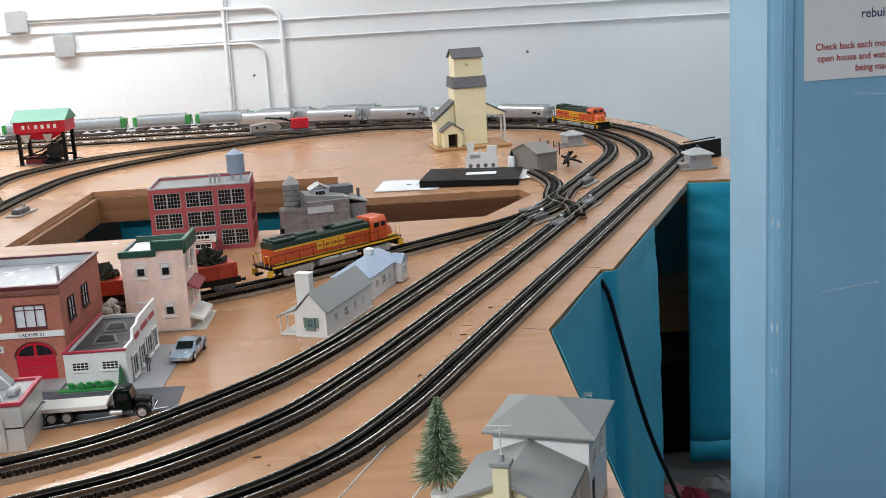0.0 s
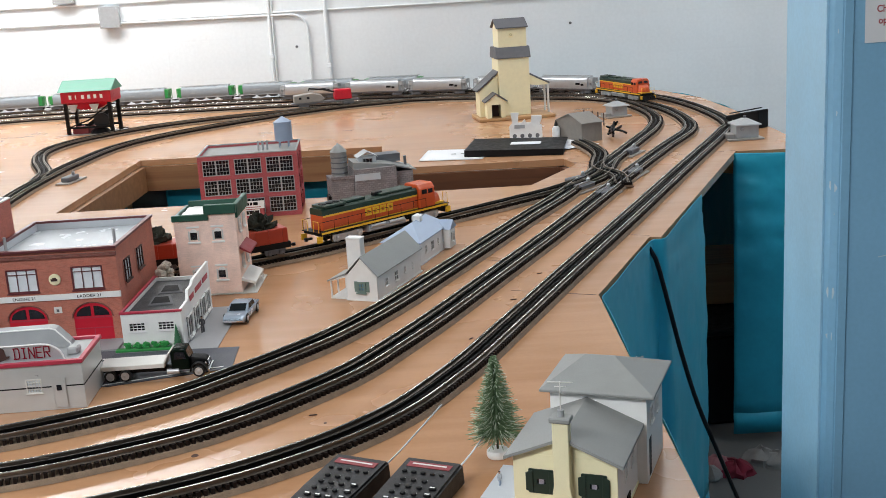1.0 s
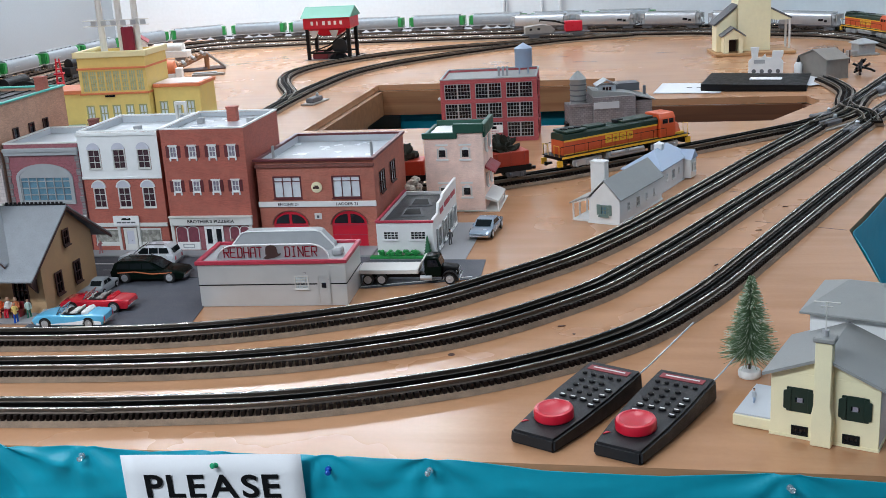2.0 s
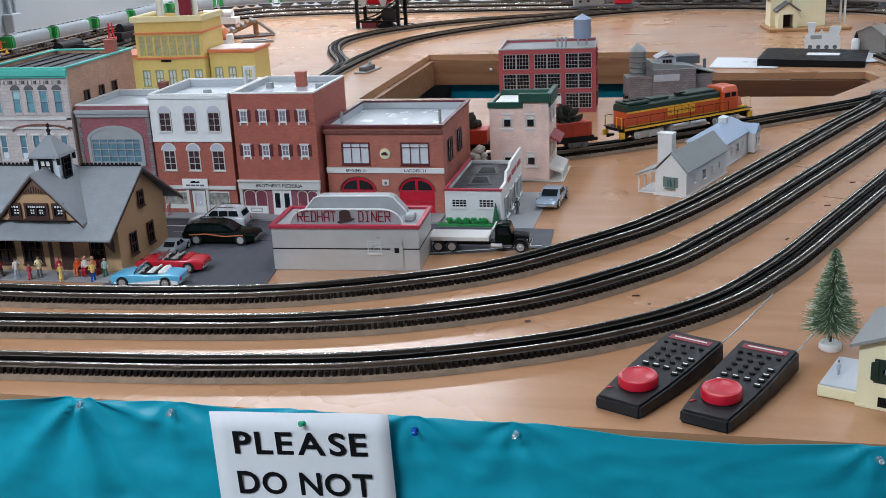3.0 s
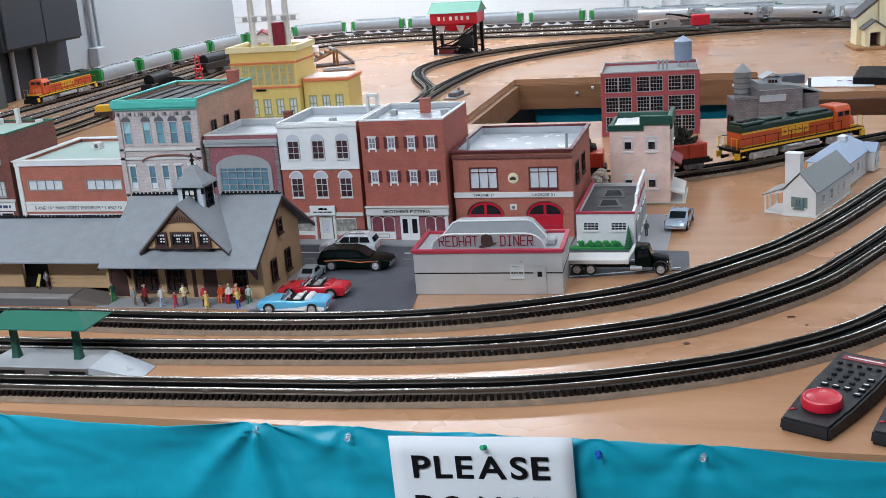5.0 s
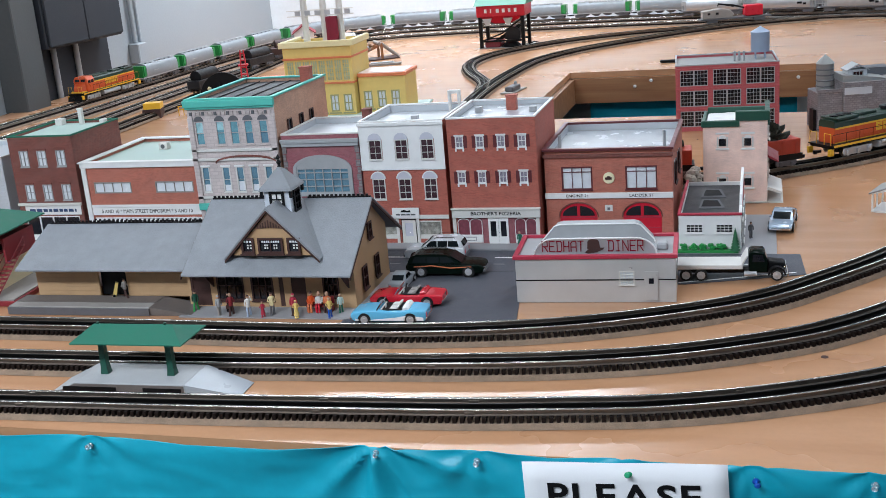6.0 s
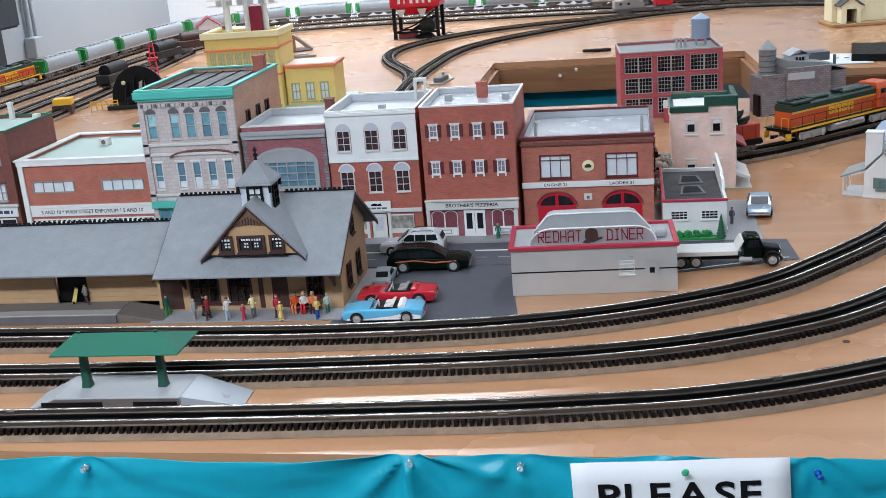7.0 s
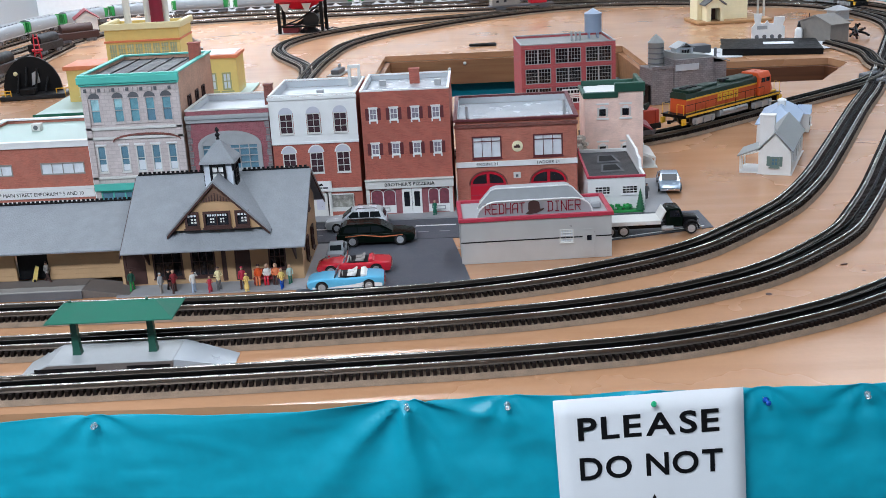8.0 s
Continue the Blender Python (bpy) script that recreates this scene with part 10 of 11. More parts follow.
    for k in range(6):
        part("hatch", Shape().box(-0.09 + k * 0.036 - 0.01, -0.09 + k * 0.036 + 0.01, 0.009, 0.019, 0.0735, 0.0765), M["grey"], o)
    return o


def along(pts, start, pitch, count):
    """Poses of cars coupled along a track, from arc length start onwards."""
    line, dirs = smooth_path(pts, 0.01)
    out = []
    for k in range(count):
        i = int((start + k * pitch) / 0.01)
        if i + 13 >= len(line) or i < 13:
            continue
        a, b = line[i - 11], line[min(i + 11, len(line) - 1)]
        m = (a + b) / 2
        out.append((m.x, m.y, math.degrees(math.atan2(b.y - a.y, b.x - a.x))))
    return out


def arc_at(pts, x, y):
    line, _ = smooth_path(pts, 0.01)
    i = min(range(len(line)), key=lambda k: (line[k].x - x) ** 2 + (line[k].y - y) ** 2)
    return i * 0.01


silver_car = hopper_car("silver")
pale_car = hopper_car("pale")
# The silver train on the middle loop, its engine on the far curve.
s0 = arc_at(TRACK_B, 0.795, 4.42)
(ex, ey, er), = along(TRACK_B, s0 + 0.2, 1, 1)
diesel(ex, ey, er + 180, 0.38, "orange and green toy diesel heading a hopper train", "loco_green")
spots = along(TRACK_B, s0 + 0.2 + 0.36, 0.315, 5)
for k, (cx, cy, cr) in enumerate(spots):
    if k == 0:
        silver_car.matrix_world = pose(cx, cy, RT, 0, 0, cr + 180)
    else:
        copy_thing(silver_car, pose(cx, cy, RT, 0, 0, cr + 180))
# The pale train on the outer loop, its engine beside the side wall.
s1 = arc_at(TRACK_C, -2.875, 3.45)
(ex, ey, er), = along(TRACK_C, s1 - 0.19, 1, 1)
diesel(ex, ey, er, 0.38, "orange and green toy diesel beside the side wall")
spots = [p for p in along(TRACK_C, s1 - 0.19 - 0.355, -0.315, 13)]
for k, (cx, cy, cr) in enumerate(spots):
    if k == 0:
        pale_car.matrix_world = pose(cx, cy, RT, 0, 0, cr)
    else:
        copy_thing(pale_car, pose(cx, cy, RT, 0, 0, cr))


def crane_car():
    o = thing("toy_crane_car", -0.53, 4.985, RT + 0.001, 14, "grey and red toy crane car on the siding", "toy crane car")
    part("deck", Shape().box(-0.15, 0.15, -0.025, 0.025, 0.015, 0.022), M["grey_dark"], o, bevel=0.001)
    part("cabin", Shape().prism([(-0.14, 0.0222), (-0.02, 0.0222), (-0.005, 0.035), (-0.02, 0.052), (-0.06, 0.062), (-0.14, 0.054)], -0.024, 0.024, "y"), M["grey_warm"], o, "grey work caboose cabin", bevel=0.002)
    part("crane_house", Shape().box(0.04, 0.115, -0.026, 0.026, 0.024, 0.068), M["red"], o, "red crane house", bevel=0.003)
    part("boom", Shape().tube([(0.05, 0, 0.055), (-0.01, 0, 0.072), (-0.07, 0, 0.08)], 0.004, 6), M["black"], o)
    part("boom_hook", Shape().tube([(-0.07, 0, 0.08), (-0.072, 0, 0.07)], 0.002, 5), M["black"], o)
    for yy in (-0.0245, 0.0245):
        for xx in (-0.12, -0.085):
            part("cabin_window", Shape().box(xx, xx + 0.012, yy - 0.0003, yy + 0.0003, 0.038, 0.047), M["glass"], o)
    bogie(o, -0.1, 2, "grey_dark", 0.025)
    bogie(o, 0.1, 2, "grey_dark", 0.025)


crane_car()

# ---- things along the front edge ----


def remote(x, y, rz):
    """A hand-held train controller: wedge body, red dial, rows of keys."""
    o = thing("train_remote", x, y, T + 0.0006, rz, "charcoal hand-held train remote with a big red dial", "remote control", "train remotes")
    o.scale = (0.94, 0.95, 0.94)
    L, W = 0.2, 0.038
    out = [(-W * 0.78, 0), (W * 0.78, 0), (W * 0.93, L * 0.3), (W, L * 0.6), (W, L), (-W, L), (-W, L * 0.6), (-W * 0.93, L * 0.3)]
    n = len(out)
    vs = [(px, py, 0) for px, py in out] + [(px * 0.97, py * 0.985 + 0.002, 0.016 + 0.012 * py / L) for px, py in out]
    fs = [tuple(range(n))[::-1], tuple(range(n, 2 * n))] + [(i, (i + 1) % n, (i + 1) % n + n, i + n) for i in range(n)]
    part("case", Shape().add(vs, fs), M["charcoal"], o, "charcoal plastic case", bevel=0.0028, segments=2, smooth=True)
    top = lambda py: 0.016 + 0.012 * py / L
    tilt = Matrix.Rotation(math.atan(0.06), 4, "X")

    def on(px, py):
        return Matrix.Translation((px, py, top(py) + 0.0002)) @ tilt

    dial = Shape().lathe([(0.0225, 0), (0.0235, 0.001), (0.0235, 0.009), (0.0222, 0.0115), (0.019, 0.0122), (0.0175, 0.0112), (0.002, 0.0112)], 28).moved(on(0.0, 0.05))
    d = part("dial", dial, M["red"], o, "glossy red speed dial", smooth=True)
    part("dial_mark", Shape().prism([(-0.027, 0.021), (-0.021, 0.0285), (-0.0265, 0.0285)], 0, 0.0006, "z").moved(Matrix.Translation((0, 0, top(0.025) + 0.0004))), M["red"], o)
    keys = []
    for r, py in enumerate((0.085, 0.1, 0.115, 0.13, 0.145)):
        for c, px in enumerate((-0.018, -0.004, 0.01)):
            if r < 1 and c == 2:
                continue
            keys.append((px, py, 0.0036 if r > 1 else 0.005, "black"))
    for py in (0.09, 0.103, 0.117, 0.132):
        keys.append((0.026, py, 0.005, "black"))
    for k in range(5):
        keys.append((-0.024 + k * 0.012, 0.163, 0.0032, "black"))
    for px, py, s, mt in keys:
        part("key", Shape().lathe([(s, 0), (s, 0.0016), (s * 0.8, 0.0024), (s * 0.2, 0.0025)], 10).moved(on(px, py) @ Matrix.Diagonal((1, 0.72, 1, 1))), M[mt], o, smooth=True)
        if s > 0.004:
            part("key_mark", Shape().box(-s * 0.6, s * 0.6, -s * 0.22, s * 0.22, 0.0026, 0.0028).moved(on(px, py)), M["white"], o)
        else:
            part("key_mark", Shape().box(-s * 0.6, s * 0.6, s * 0.95, s * 1.2, 0.0003, 0.0005).moved(on(px, py)), M["grey"], o)
    part("name_strip", Shape().box(-0.028, 0.028, -0.006, 0.006, 0, 0.0006).moved(on(0, 0.182)), M["red_dark"], o, "dark red label strip")
    part("strip_mark", Shape().box(-0.022, 0.022, -0.0014, 0.0014, 0.0007, 0.0009).moved(on(0, 0.183)), M["off_white"], o)
    part("antenna", Shape().tube([(0.03, L - 0.004, 0.02), (0.034, L + 0.03, 0.026), (0.045, L + 0.13, 0.05)], 0.0011, 6), M["steel"], o, smooth=True)
    return o


remote(-0.2, 1.05, -26)
remote(-0.109, 1.027, -23.5)


def farmhouse():
    """Cream two-part house: low gabled front with chimney, taller hipped block behind, porch slab at its side."""
    o = thing("toy_house", 0.102, 1.085, T, -20.5, "cream and white model house with grey roofs", "model house")
    o.scale = (1, 1, 1.16)
    w, d1, d2 = 0.055, 0.105, 0.1
    e1, r1, e2, r2 = 0.064, 0.082, 0.09, 0.107
    # front part: gable faces the front, ridge runs back
    part("front_wall", Shape().wall(-w, w, 0.0005, e1, 0, 0.003, [(-0.038, -0.012, 0.026, 0.05), (0.018, 0.044, 0.026, 0.05), (-0.032, -0.016, 0.004, 0.012), (0.02, 0.036, 0.004, 0.012)]), M["cream_light"], o, "cream front wall")
    part("front_gable", Shape().prism([(-w, e1 + 0.0002), (w, e1 + 0.0002), (0, r1 - 0.003)], 0, 0.003, "y"), M["cream_light"], o)
    for s in (-1, 1):
        hl = [(0.035, 0.05, 0.03, 0.05), (0.07, 0.085, 0.03, 0.05), (0.045, 0.06, 0.004, 0.012)]
        sw = Shape().wall(0.0032, d1, 0.0005, e1, 0, 0.003, hl).moved(Matrix.Translation((s * w - (0.0 if s > 0 else -0.003), 0, 0)) @ Matrix.Rotation(math.radians(90), 4, "Z"))
        part("side_wall", sw, M["white"], o, "white side wall")
        for a, b, z0, z1 in hl:
            wv = window(o, 0, 0, 0, b - a - 0.001, z1 - z0 - 0.001, 2, 2, "black" if z0 < 0.01 else "white", "glass", bar=0.001, sill=False)
            wv.rotation_euler.z, wv.location = math.radians(90 * s), (s * (w + 0.0002), (a + b) / 2, z0 + 0.0005)
        part("roof_slope", Shape().prism([(0, r1), (0, r1 + 0.003), (s * (w + 0.008), e1 - 0.0015), (s * (w + 0.008), e1 - 0.0045)], -0.008, d1 + 0.006, "y"), M["roof_grey"], o, "grey front roof")
    for x in (-0.025, 0.031):
        window(o, x, 0, 0.031, 0.018, 0.014, 1, 1, "shutter_dark", "glass", bar=0.0045, sill=False)
        part("centre_pane", Shape().box(x - 0.0028, x + 0.0028, 0.0002, 0.0012, 0.0335, 0.041), M["glass_mauve"], o, "pale pane behind the shutters")
        for s in (-1, 1):
            part("shutter", Shape().prism([(x + s * 0.0085, 0.0268), (x + s * 0.0165, 0.0292), (x + s * 0.0165, 0.0462), (x + s * 0.0085, 0.049)], -0.0022, -0.001, "y"), M["shutter_dark"], o, "dark green shutter", bevel=0.0004)
    for x in (-0.024, 0.028):
        window(o, x, 0, 0.0045, 0.015, 0.007, 3, 1, "black", "glass", bar=0.0012, sill=False)
    ch = Shape().prism([(-0.0105, 0.0005), (0.0105, 0.0005), (0.0105, 0.03), (0.0085, 0.04), (0.0085, 0.1), (-0.0085, 0.1), (-0.0085, 0.04), (-0.0105, 0.03)], -0.012, -0.0004, "y")
    part("chimney", ch, M["cream_light"], o, "cream outside chimney", bevel=0.0006)
    part("chimney_cap", Shape().box(-0.011, 0.011, -0.0145, 0.0018, 0.1002, 0.105), M["roof_grey"], o, bevel=0.001)
    part("chimney_pot", Shape().cyl((0, -0.006, 0.105), 0.0035, 0.006, 10), M["grey"], o)
    mast = part("aerial_mast", Shape().cyl((0.0, -0.006, 0.111), 0.0007, 0.026, 6), M["off_white"], o, "thin aerial")
    part("aerial_rod", Shape().tube([(-0.013, -0.006, 0.136), (0.013, -0.006, 0.137)], 0.0006, 5).tube([(-0.006, -0.006, 0.132), (0.006, -0.006, 0.133)], 0.0005, 5), M["off_white"], mast)
    # rear part: taller, hipped
    x0, x1 = -0.042, 0.066
    y0, y1 = d1 + 0.001, d1 + d2
    for yy in (y0, y1 - 0.003):
        part("rear_wall", Shape().box(x0, x1, yy, yy + 0.003, 0.0005, e2), M["white"], o)
    part("rear_side", Shape().box(x0, x0 + 0.003, y0 + 0.003, y1 - 0.003, 0.0005, e2), M["white"], o)
    part("rear_side", Shape().wall(y0 + 0.003, y1 - 0.003, 0.0005, e2, 0, 0.003, [(y0 + 0.02, y0 + 0.036, 0.056, 0.072), (y0 + 0.055, y0 + 0.07, 0.056, 0.072), (y0 + 0.012, y0 + 0.028, 0.002, 0.042)]).moved(Matrix.Translation((x1, 0, 0)) @ Matrix.Rotation(math.radians(90), 4, "Z")), M["white"], o)
    for a, z0, ww, hh in ((y0 + 0.028, 0.0565, 0.015, 0.015), (y0 + 0.0625, 0.0565, 0.014, 0.015)):
        wv = window(o, 0, 0, 0, ww, hh, 2, 2, "white", "glass", bar=0.001, sill=True)
        wv.rotation_euler.z, wv.location = math.radians(90), (x1 + 0.0002, a, z0)
    part("side_door", Shape().box(x1 - 0.0012, x1 - 0.0002, y0 + 0.0125, y0 + 0.0275, 0.0025, 0.0415), M["black"], o, "black side door")
    ov = 0.01
    a0, a1, b0, b1 = x0 - ov, x1 + ov, y0 - ov, y1 + ov
    mx0, mx1, my = x0 + 0.03, x1 - 0.045, (y0 + y1) / 2
    v = [(a0, b0, e2), (a1, b0, e2), (a1, b1, e2), (a0, b1, e2), (a0, b0, e2 + 0.0025), (a1, b0, e2 + 0.0025), (a1, b1, e2 + 0.0025), (a0, b1, e2 + 0.0025), (mx0, my, r2 + 0.006), (mx1, my, r2 + 0.006)]
    part("hip_roof", Shape().add(v, [(3, 2, 1, 0), (0, 1, 5, 4), (1, 2, 6, 5), (2, 3, 7, 6), (3, 0, 4, 7), (4, 5, 9, 8), (6, 7, 8, 9), (5, 6, 9), (7, 4, 8)]), M["roof_grey"], o, "grey hipped roof", bevel=0.0005)
    part("porch_slab", Shape().box(-w - 0.042, -w - 0.0004, 0.004, 0.09, 0.0005, 0.0115), M["cream_light"], o, "cream porch base", bevel=0.0008)
    part("porch_deck", Shape().box(-w - 0.0405, -w - 0.001, 0.0055, 0.0885, 0.0116, 0.0132), M["roof_pale"], o, "grey porch deck")
    part("foundation", Shape().box(-w - 0.001, w + 0.001, -0.001, d1 + 0.002, 0.0002, 0.003), M["cream_light"], o)


farmhouse()
f = figure(0.037, 1.15, 0.02, "roof_pale", "roof_blue", 40, "brown_dark", T + 0.0134)
f["label"] = "small pale figure on the house porch"


def bottle_brush_tree(x, y, h, r):
    """A frosted bottle-brush fir on a round wooden foot: wire stem with hundreds of bristles."""
    o = thing("toy_fir_tree", x, y, T, 20, "frosted green bottle-brush fir on a white foot", "toy tree")
    part("foot", Shape().lathe([(0.0125, 0.0004), (0.0135, 0.002), (0.0135, 0.0075), (0.012, 0.0095), (0.003, 0.01)], 20), M["white"], o, "round white foot", smooth=True)
    part("stem", Shape().lathe([(0.0016, 0.01), (0.0014, h * 0.6), (0.0008, h)], 6), M["bark"], o)
    rnd = random.Random(5)
    for mat, count, nm, lb in (("needle", 1700, "bristles", "dark green bristles"), ("needle_frost", 650, "frosted_bristles", "frosted pale tips")):
        vs, fs = [], []
        for _ in range(count):
            t = rnd.random() ** 1.25
            z = 0.028 + (h - 0.029) * t
            rr = r * (1 - t) ** 0.85 * rnd.uniform(0.55, 1.08) + 0.003
            a = rnd.uniform(0, 2 * math.pi)
            droop = rnd.uniform(-0.35, 0.25) * rr
            s0 = 0.0 if mat == "needle" else 0.55
            p0 = Vector((math.cos(a) * rr * s0, math.sin(a) * rr * s0, z + droop * s0))
            p1 = Vector((math.cos(a) * rr, math.sin(a) * rr, z + droop))
            w = 0.00055
            side = Vector((-math.sin(a), math.cos(a), 0)) * w
            up = Vector((0, 0, w))
            o2 = len(vs)
            vs += [tuple(p0 + side), tuple(p0 - side), tuple(p0 + up), tuple(p1 + side * 0.6), tuple(p1 - side * 0.6), tuple(p1 + up * 0.6)]
            fs += [(o2, o2 + 3, o2 + 4, o2 + 1), (o2 + 1, o2 + 4, o2 + 5, o2 + 2), (o2 + 2, o2 + 5, o2 + 3, o2)]
        me = bpy.data.meshes.new(nm)
        me.from_pydata(vs, [], fs)
        me.materials.append(M[mat])
        part(nm, me, None, o, lb, kind="stuff")


bottle_brush_tree(0.04, 1.258, 0.128, 0.034)

# ---- notice and pins on the skirt ----
up = Matrix.Rotation(math.radians(90), 4, "X")
nt = thing("notice_sheet", -0.546, 1.0, T, 0, "white paper notice pinned to the teal skirt", "notice")
tip = Matrix.Rotation(math.radians(-2.6), 4, "Y")
face = lambda z: -0.0012 + 0.05 * z                    # the sheet leans out a little towards its foot
vs = [(-0.105 + 0.21 * i / 12, face(z) + 0.0007 * math.sin(i * 0.9), z) for i in range(13) for z in [-0.277 + 0.279 * k / 12 for k in range(13)]]
fs = [(i * 13 + k, (i + 1) * 13 + k, (i + 1) * 13 + k + 1, i * 13 + k + 1) for i in range(12) for k in range(12)]
tilted = Matrix.Translation((0, 0, 0.0045)) @ tip
part("sheet", Shape().add(vs, fs).moved(tilted), M["paper"], nt, smooth=True).modifiers.new("thickness", "SOLIDIFY").thickness = 0.0003


def notice_line(text, x, z, width, cap):
    """One line of black capitals on the sheet, each letter a part, fitted to a width and a cap height."""
    pieces = []
    for ch in text:
        if ch != " ":
            ob = writing(ch, 0.04, M["ink"], nt, Matrix.Identity(4), "letter", 0.0001, 1.0, 0.0008)
            cs = [v.co for v in ob.data.vertices]
            pieces.append((ob, min(c.x for c in cs), max(c.x for c in cs), min(c.y for c in cs), max(c.y for c in cs)))
        else:
            pieces.append(None)
    gap, space = 0.0042, 0.013
    total = sum(p[2] - p[1] + gap if p else space for p in pieces) - gap
    k, at = width / total, x - width / 2
    for p in pieces:
        if not p:
            at += space * k
            continue
        ob, x0, x1, y0, y1 = p
        put = tilted @ Matrix.Translation((at, face(z) - 0.0009, z)) @ Matrix.Rotation(math.radians(90), 4, "X") @ Matrix.Diagonal((k, cap / (y1 - y0), 1, 1)) @ Matrix.Translation((-x0, -y0, 0))
        ob.data.transform(put)
        at += (x1 - x0 + gap) * k


notice_line("PLEASE", -0.001, -0.0485, 0.157, 0.028)
notice_line("DO NOT", 0.0, -0.0975, 0.16, 0.0285)
part("letter_top", Shape().prism([(-0.005, 0.0), (0.005, 0.0), (0.0, 0.012)], -0.0004, 0.0004, "y").moved(tilted @ Matrix.Translation((0.002, face(-0.127) - 0.001, -0.132))), M["ink"], nt)


def push_pin(x, z, mat, label, y=0.999):
    o = thing("push_pin", x, y, z, 0, label, "push pin", "push pins")
    tiltm = Matrix.Scale(0.78, 4) @ Matrix.Rotation(math.radians(random.uniform(-14, 14)), 4, "Z") @ Matrix.Rotation(math.radians(random.uniform(-18, 8)), 4, "X")
    part("pin_head", Shape().lathe([(0.0045, 0), (0.0048, -0.0012), (0.0026, -0.0028), (0.0022, -0.007), (0.0036, -0.0095), (0.0042, -0.0105), (0.003, -0.0125), (0.0005, -0.013)], 14, (0, -0.004, 0), "y").moved(tiltm), M[mat], o, smooth=True)
    part("pin_point", Shape().cyl((0, -0.004, 0), 0.0005, 0.008, 6, "y").moved(tiltm), M["steel"], o)


push_pin(-0.539, T - 0.006, "pin_green", "green plastic push pin holding the notice", 1.002)
push_pin(-0.415, T - 0.009, "pin_blue", "blue plastic push pin in the skirt", 1.009)
for px, pz, py in ((-1.17, 0.008, 1.0), (-0.816, 0.002, 1.009), (-0.702, 0.004, 1.01), (-0.302, 0.006, 1.009), (0.06, 0.008, 1.003), (-1.6, 0.008, 0.998)):
    push_pin(px, T - pz, "clear", "clear plastic push pin in the skirt", py)
tg = thing("push_pin", 0.262, 1.62, T - 0.02, 90, "clear plastic push pin in the side skirt", "push pin", "push pins")
part("pin_head", Shape().lathe([(0.0045, 0), (0.0048, -0.0012), (0.0026, -0.0028), (0.0022, -0.007), (0.0036, -0.0095), (0.0042, -0.0105), (0.003, -0.0125), (0.0005, -0.013)], 14, (0, -0.004, 0), "y"), M["clear"], tg, smooth=True)

# ---- sign on the blue wall ----
sg = thing("wall_notice", 0.69, BY0 - 0.0005, 1.33, 0, "white printed notice taped to the blue wall", "notice")
part("sheet", Shape().box(-0.137, 0.14, -0.0006, -0.0001, 0.012, 0.225).moved(Matrix.Rotation(math.radians(-0.6), 4, "Y")), M["paper"], sg)
for txt, xx, zz, size, mt in (("rebuilt", -0.0435, 0.094, 0.017, "ink_blue"), ("Check back each month", -0.069, 0.054, 0.0125, "ink_red"), ("open house and watch", -0.07, 0.039, 0.0125, "ink_red"), ("being made", -0.0445, 0.0245, 0.0125, "ink_red")):
    writing(txt, size, M[mt], sg, Matrix.Translation((xx, -0.0009, zz)) @ Matrix.Rotation(math.radians(-0.6), 4, "Y") @ up, "notice_line", 0.0001, 0.88, 0.0002)

# ---- cable and floor clutter beside the slanted skirt ----
cb = thing("power_cable", 0.46, 2.29, 0, 0, "black power cable hanging down beside the skirt", "cable")
part("cord", Shape().tube([(x - 0.46, y - 2.29, z) for x, y, z in smooth_path([(0.405, 2.262, 0.885), (0.422, 2.268, 0.85), (0.447, 2.272, 0.75), (0.475, 2.285, 0.64), (0.515, 2.31, 0.51), (0.575, 2.355, 0.36), (0.65, 2.44, 0.18), (0.72, 2.56, 0.03), (0.78, 2.7, 0.006), (0.9, 2.85, 0.006)], 0.03)[0]], 0.005, 8), M["black"], cb, smooth=True)


def cloth_heap(x, y, r, h, mats, label, seed):
    o = thing("cloth_bundle", x, y, 0, 0, label, "cloth bundle", "cloth bundles")
    for j, mt in enumerate(mats):
        vs, n, m = [], 18, 9
        for k in range(m):
            ph = math.pi / 2 * k / (m - 1)
            for i in range(n):
                a = 2 * math.pi * i / n
                rr = r * math.cos(ph) * (1 + 0.35 * noise.noise((math.cos(a) * 2 + seed, math.sin(a) * 2 + j * 3, ph * 2)))
                vs.append((rr * math.cos(a) + j * r * 0.8 * (-1) ** j, rr * math.sin(a) + 0.5 * r * j, 0.001 + h * math.sin(ph) * (1 + 0.4 * noise.noise((math.cos(a) * 3, math.sin(a) * 3 + seed, j)))))
        fs = [(k * n + i, k * n + (i + 1) % n, (k + 1) * n + (i + 1) % n, (k + 1) * n + i) for k in range(m - 1) for i in range(n)]
        part("cloth_fold", Shape().add(vs, fs + [tuple(range(n))[::-1]]), M[mt], o, smooth=True)


def lichen_clump(x, y, r, h):
    """Pale dried lichen: many small twisted tufts round one foot."""
    o = thing("lichen_bush", x, y, T, 0, "pale tan dried lichen bush beside the shops", "model bush")
    b = Shape()
    rnd = random.Random(11)
    for _ in range(90):
        a, q, zz = rnd.uniform(0, 6.28), r * rnd.uniform(0, 1) ** 0.6, rnd.uniform(0, h)
        q *= 1 - 0.6 * zz / h
        u = rnd.uniform(0.004, 0.009)
        b.lathe([(u * 0.3, 0), (u, u * 0.4), (u * 0.8, u), (u * 0.1, u * 1.4)], 6, (q * math.cos(a), q * math.sin(a), zz), turn=a)
    part("foliage", b, M["lichen"], o, kind="stuff")


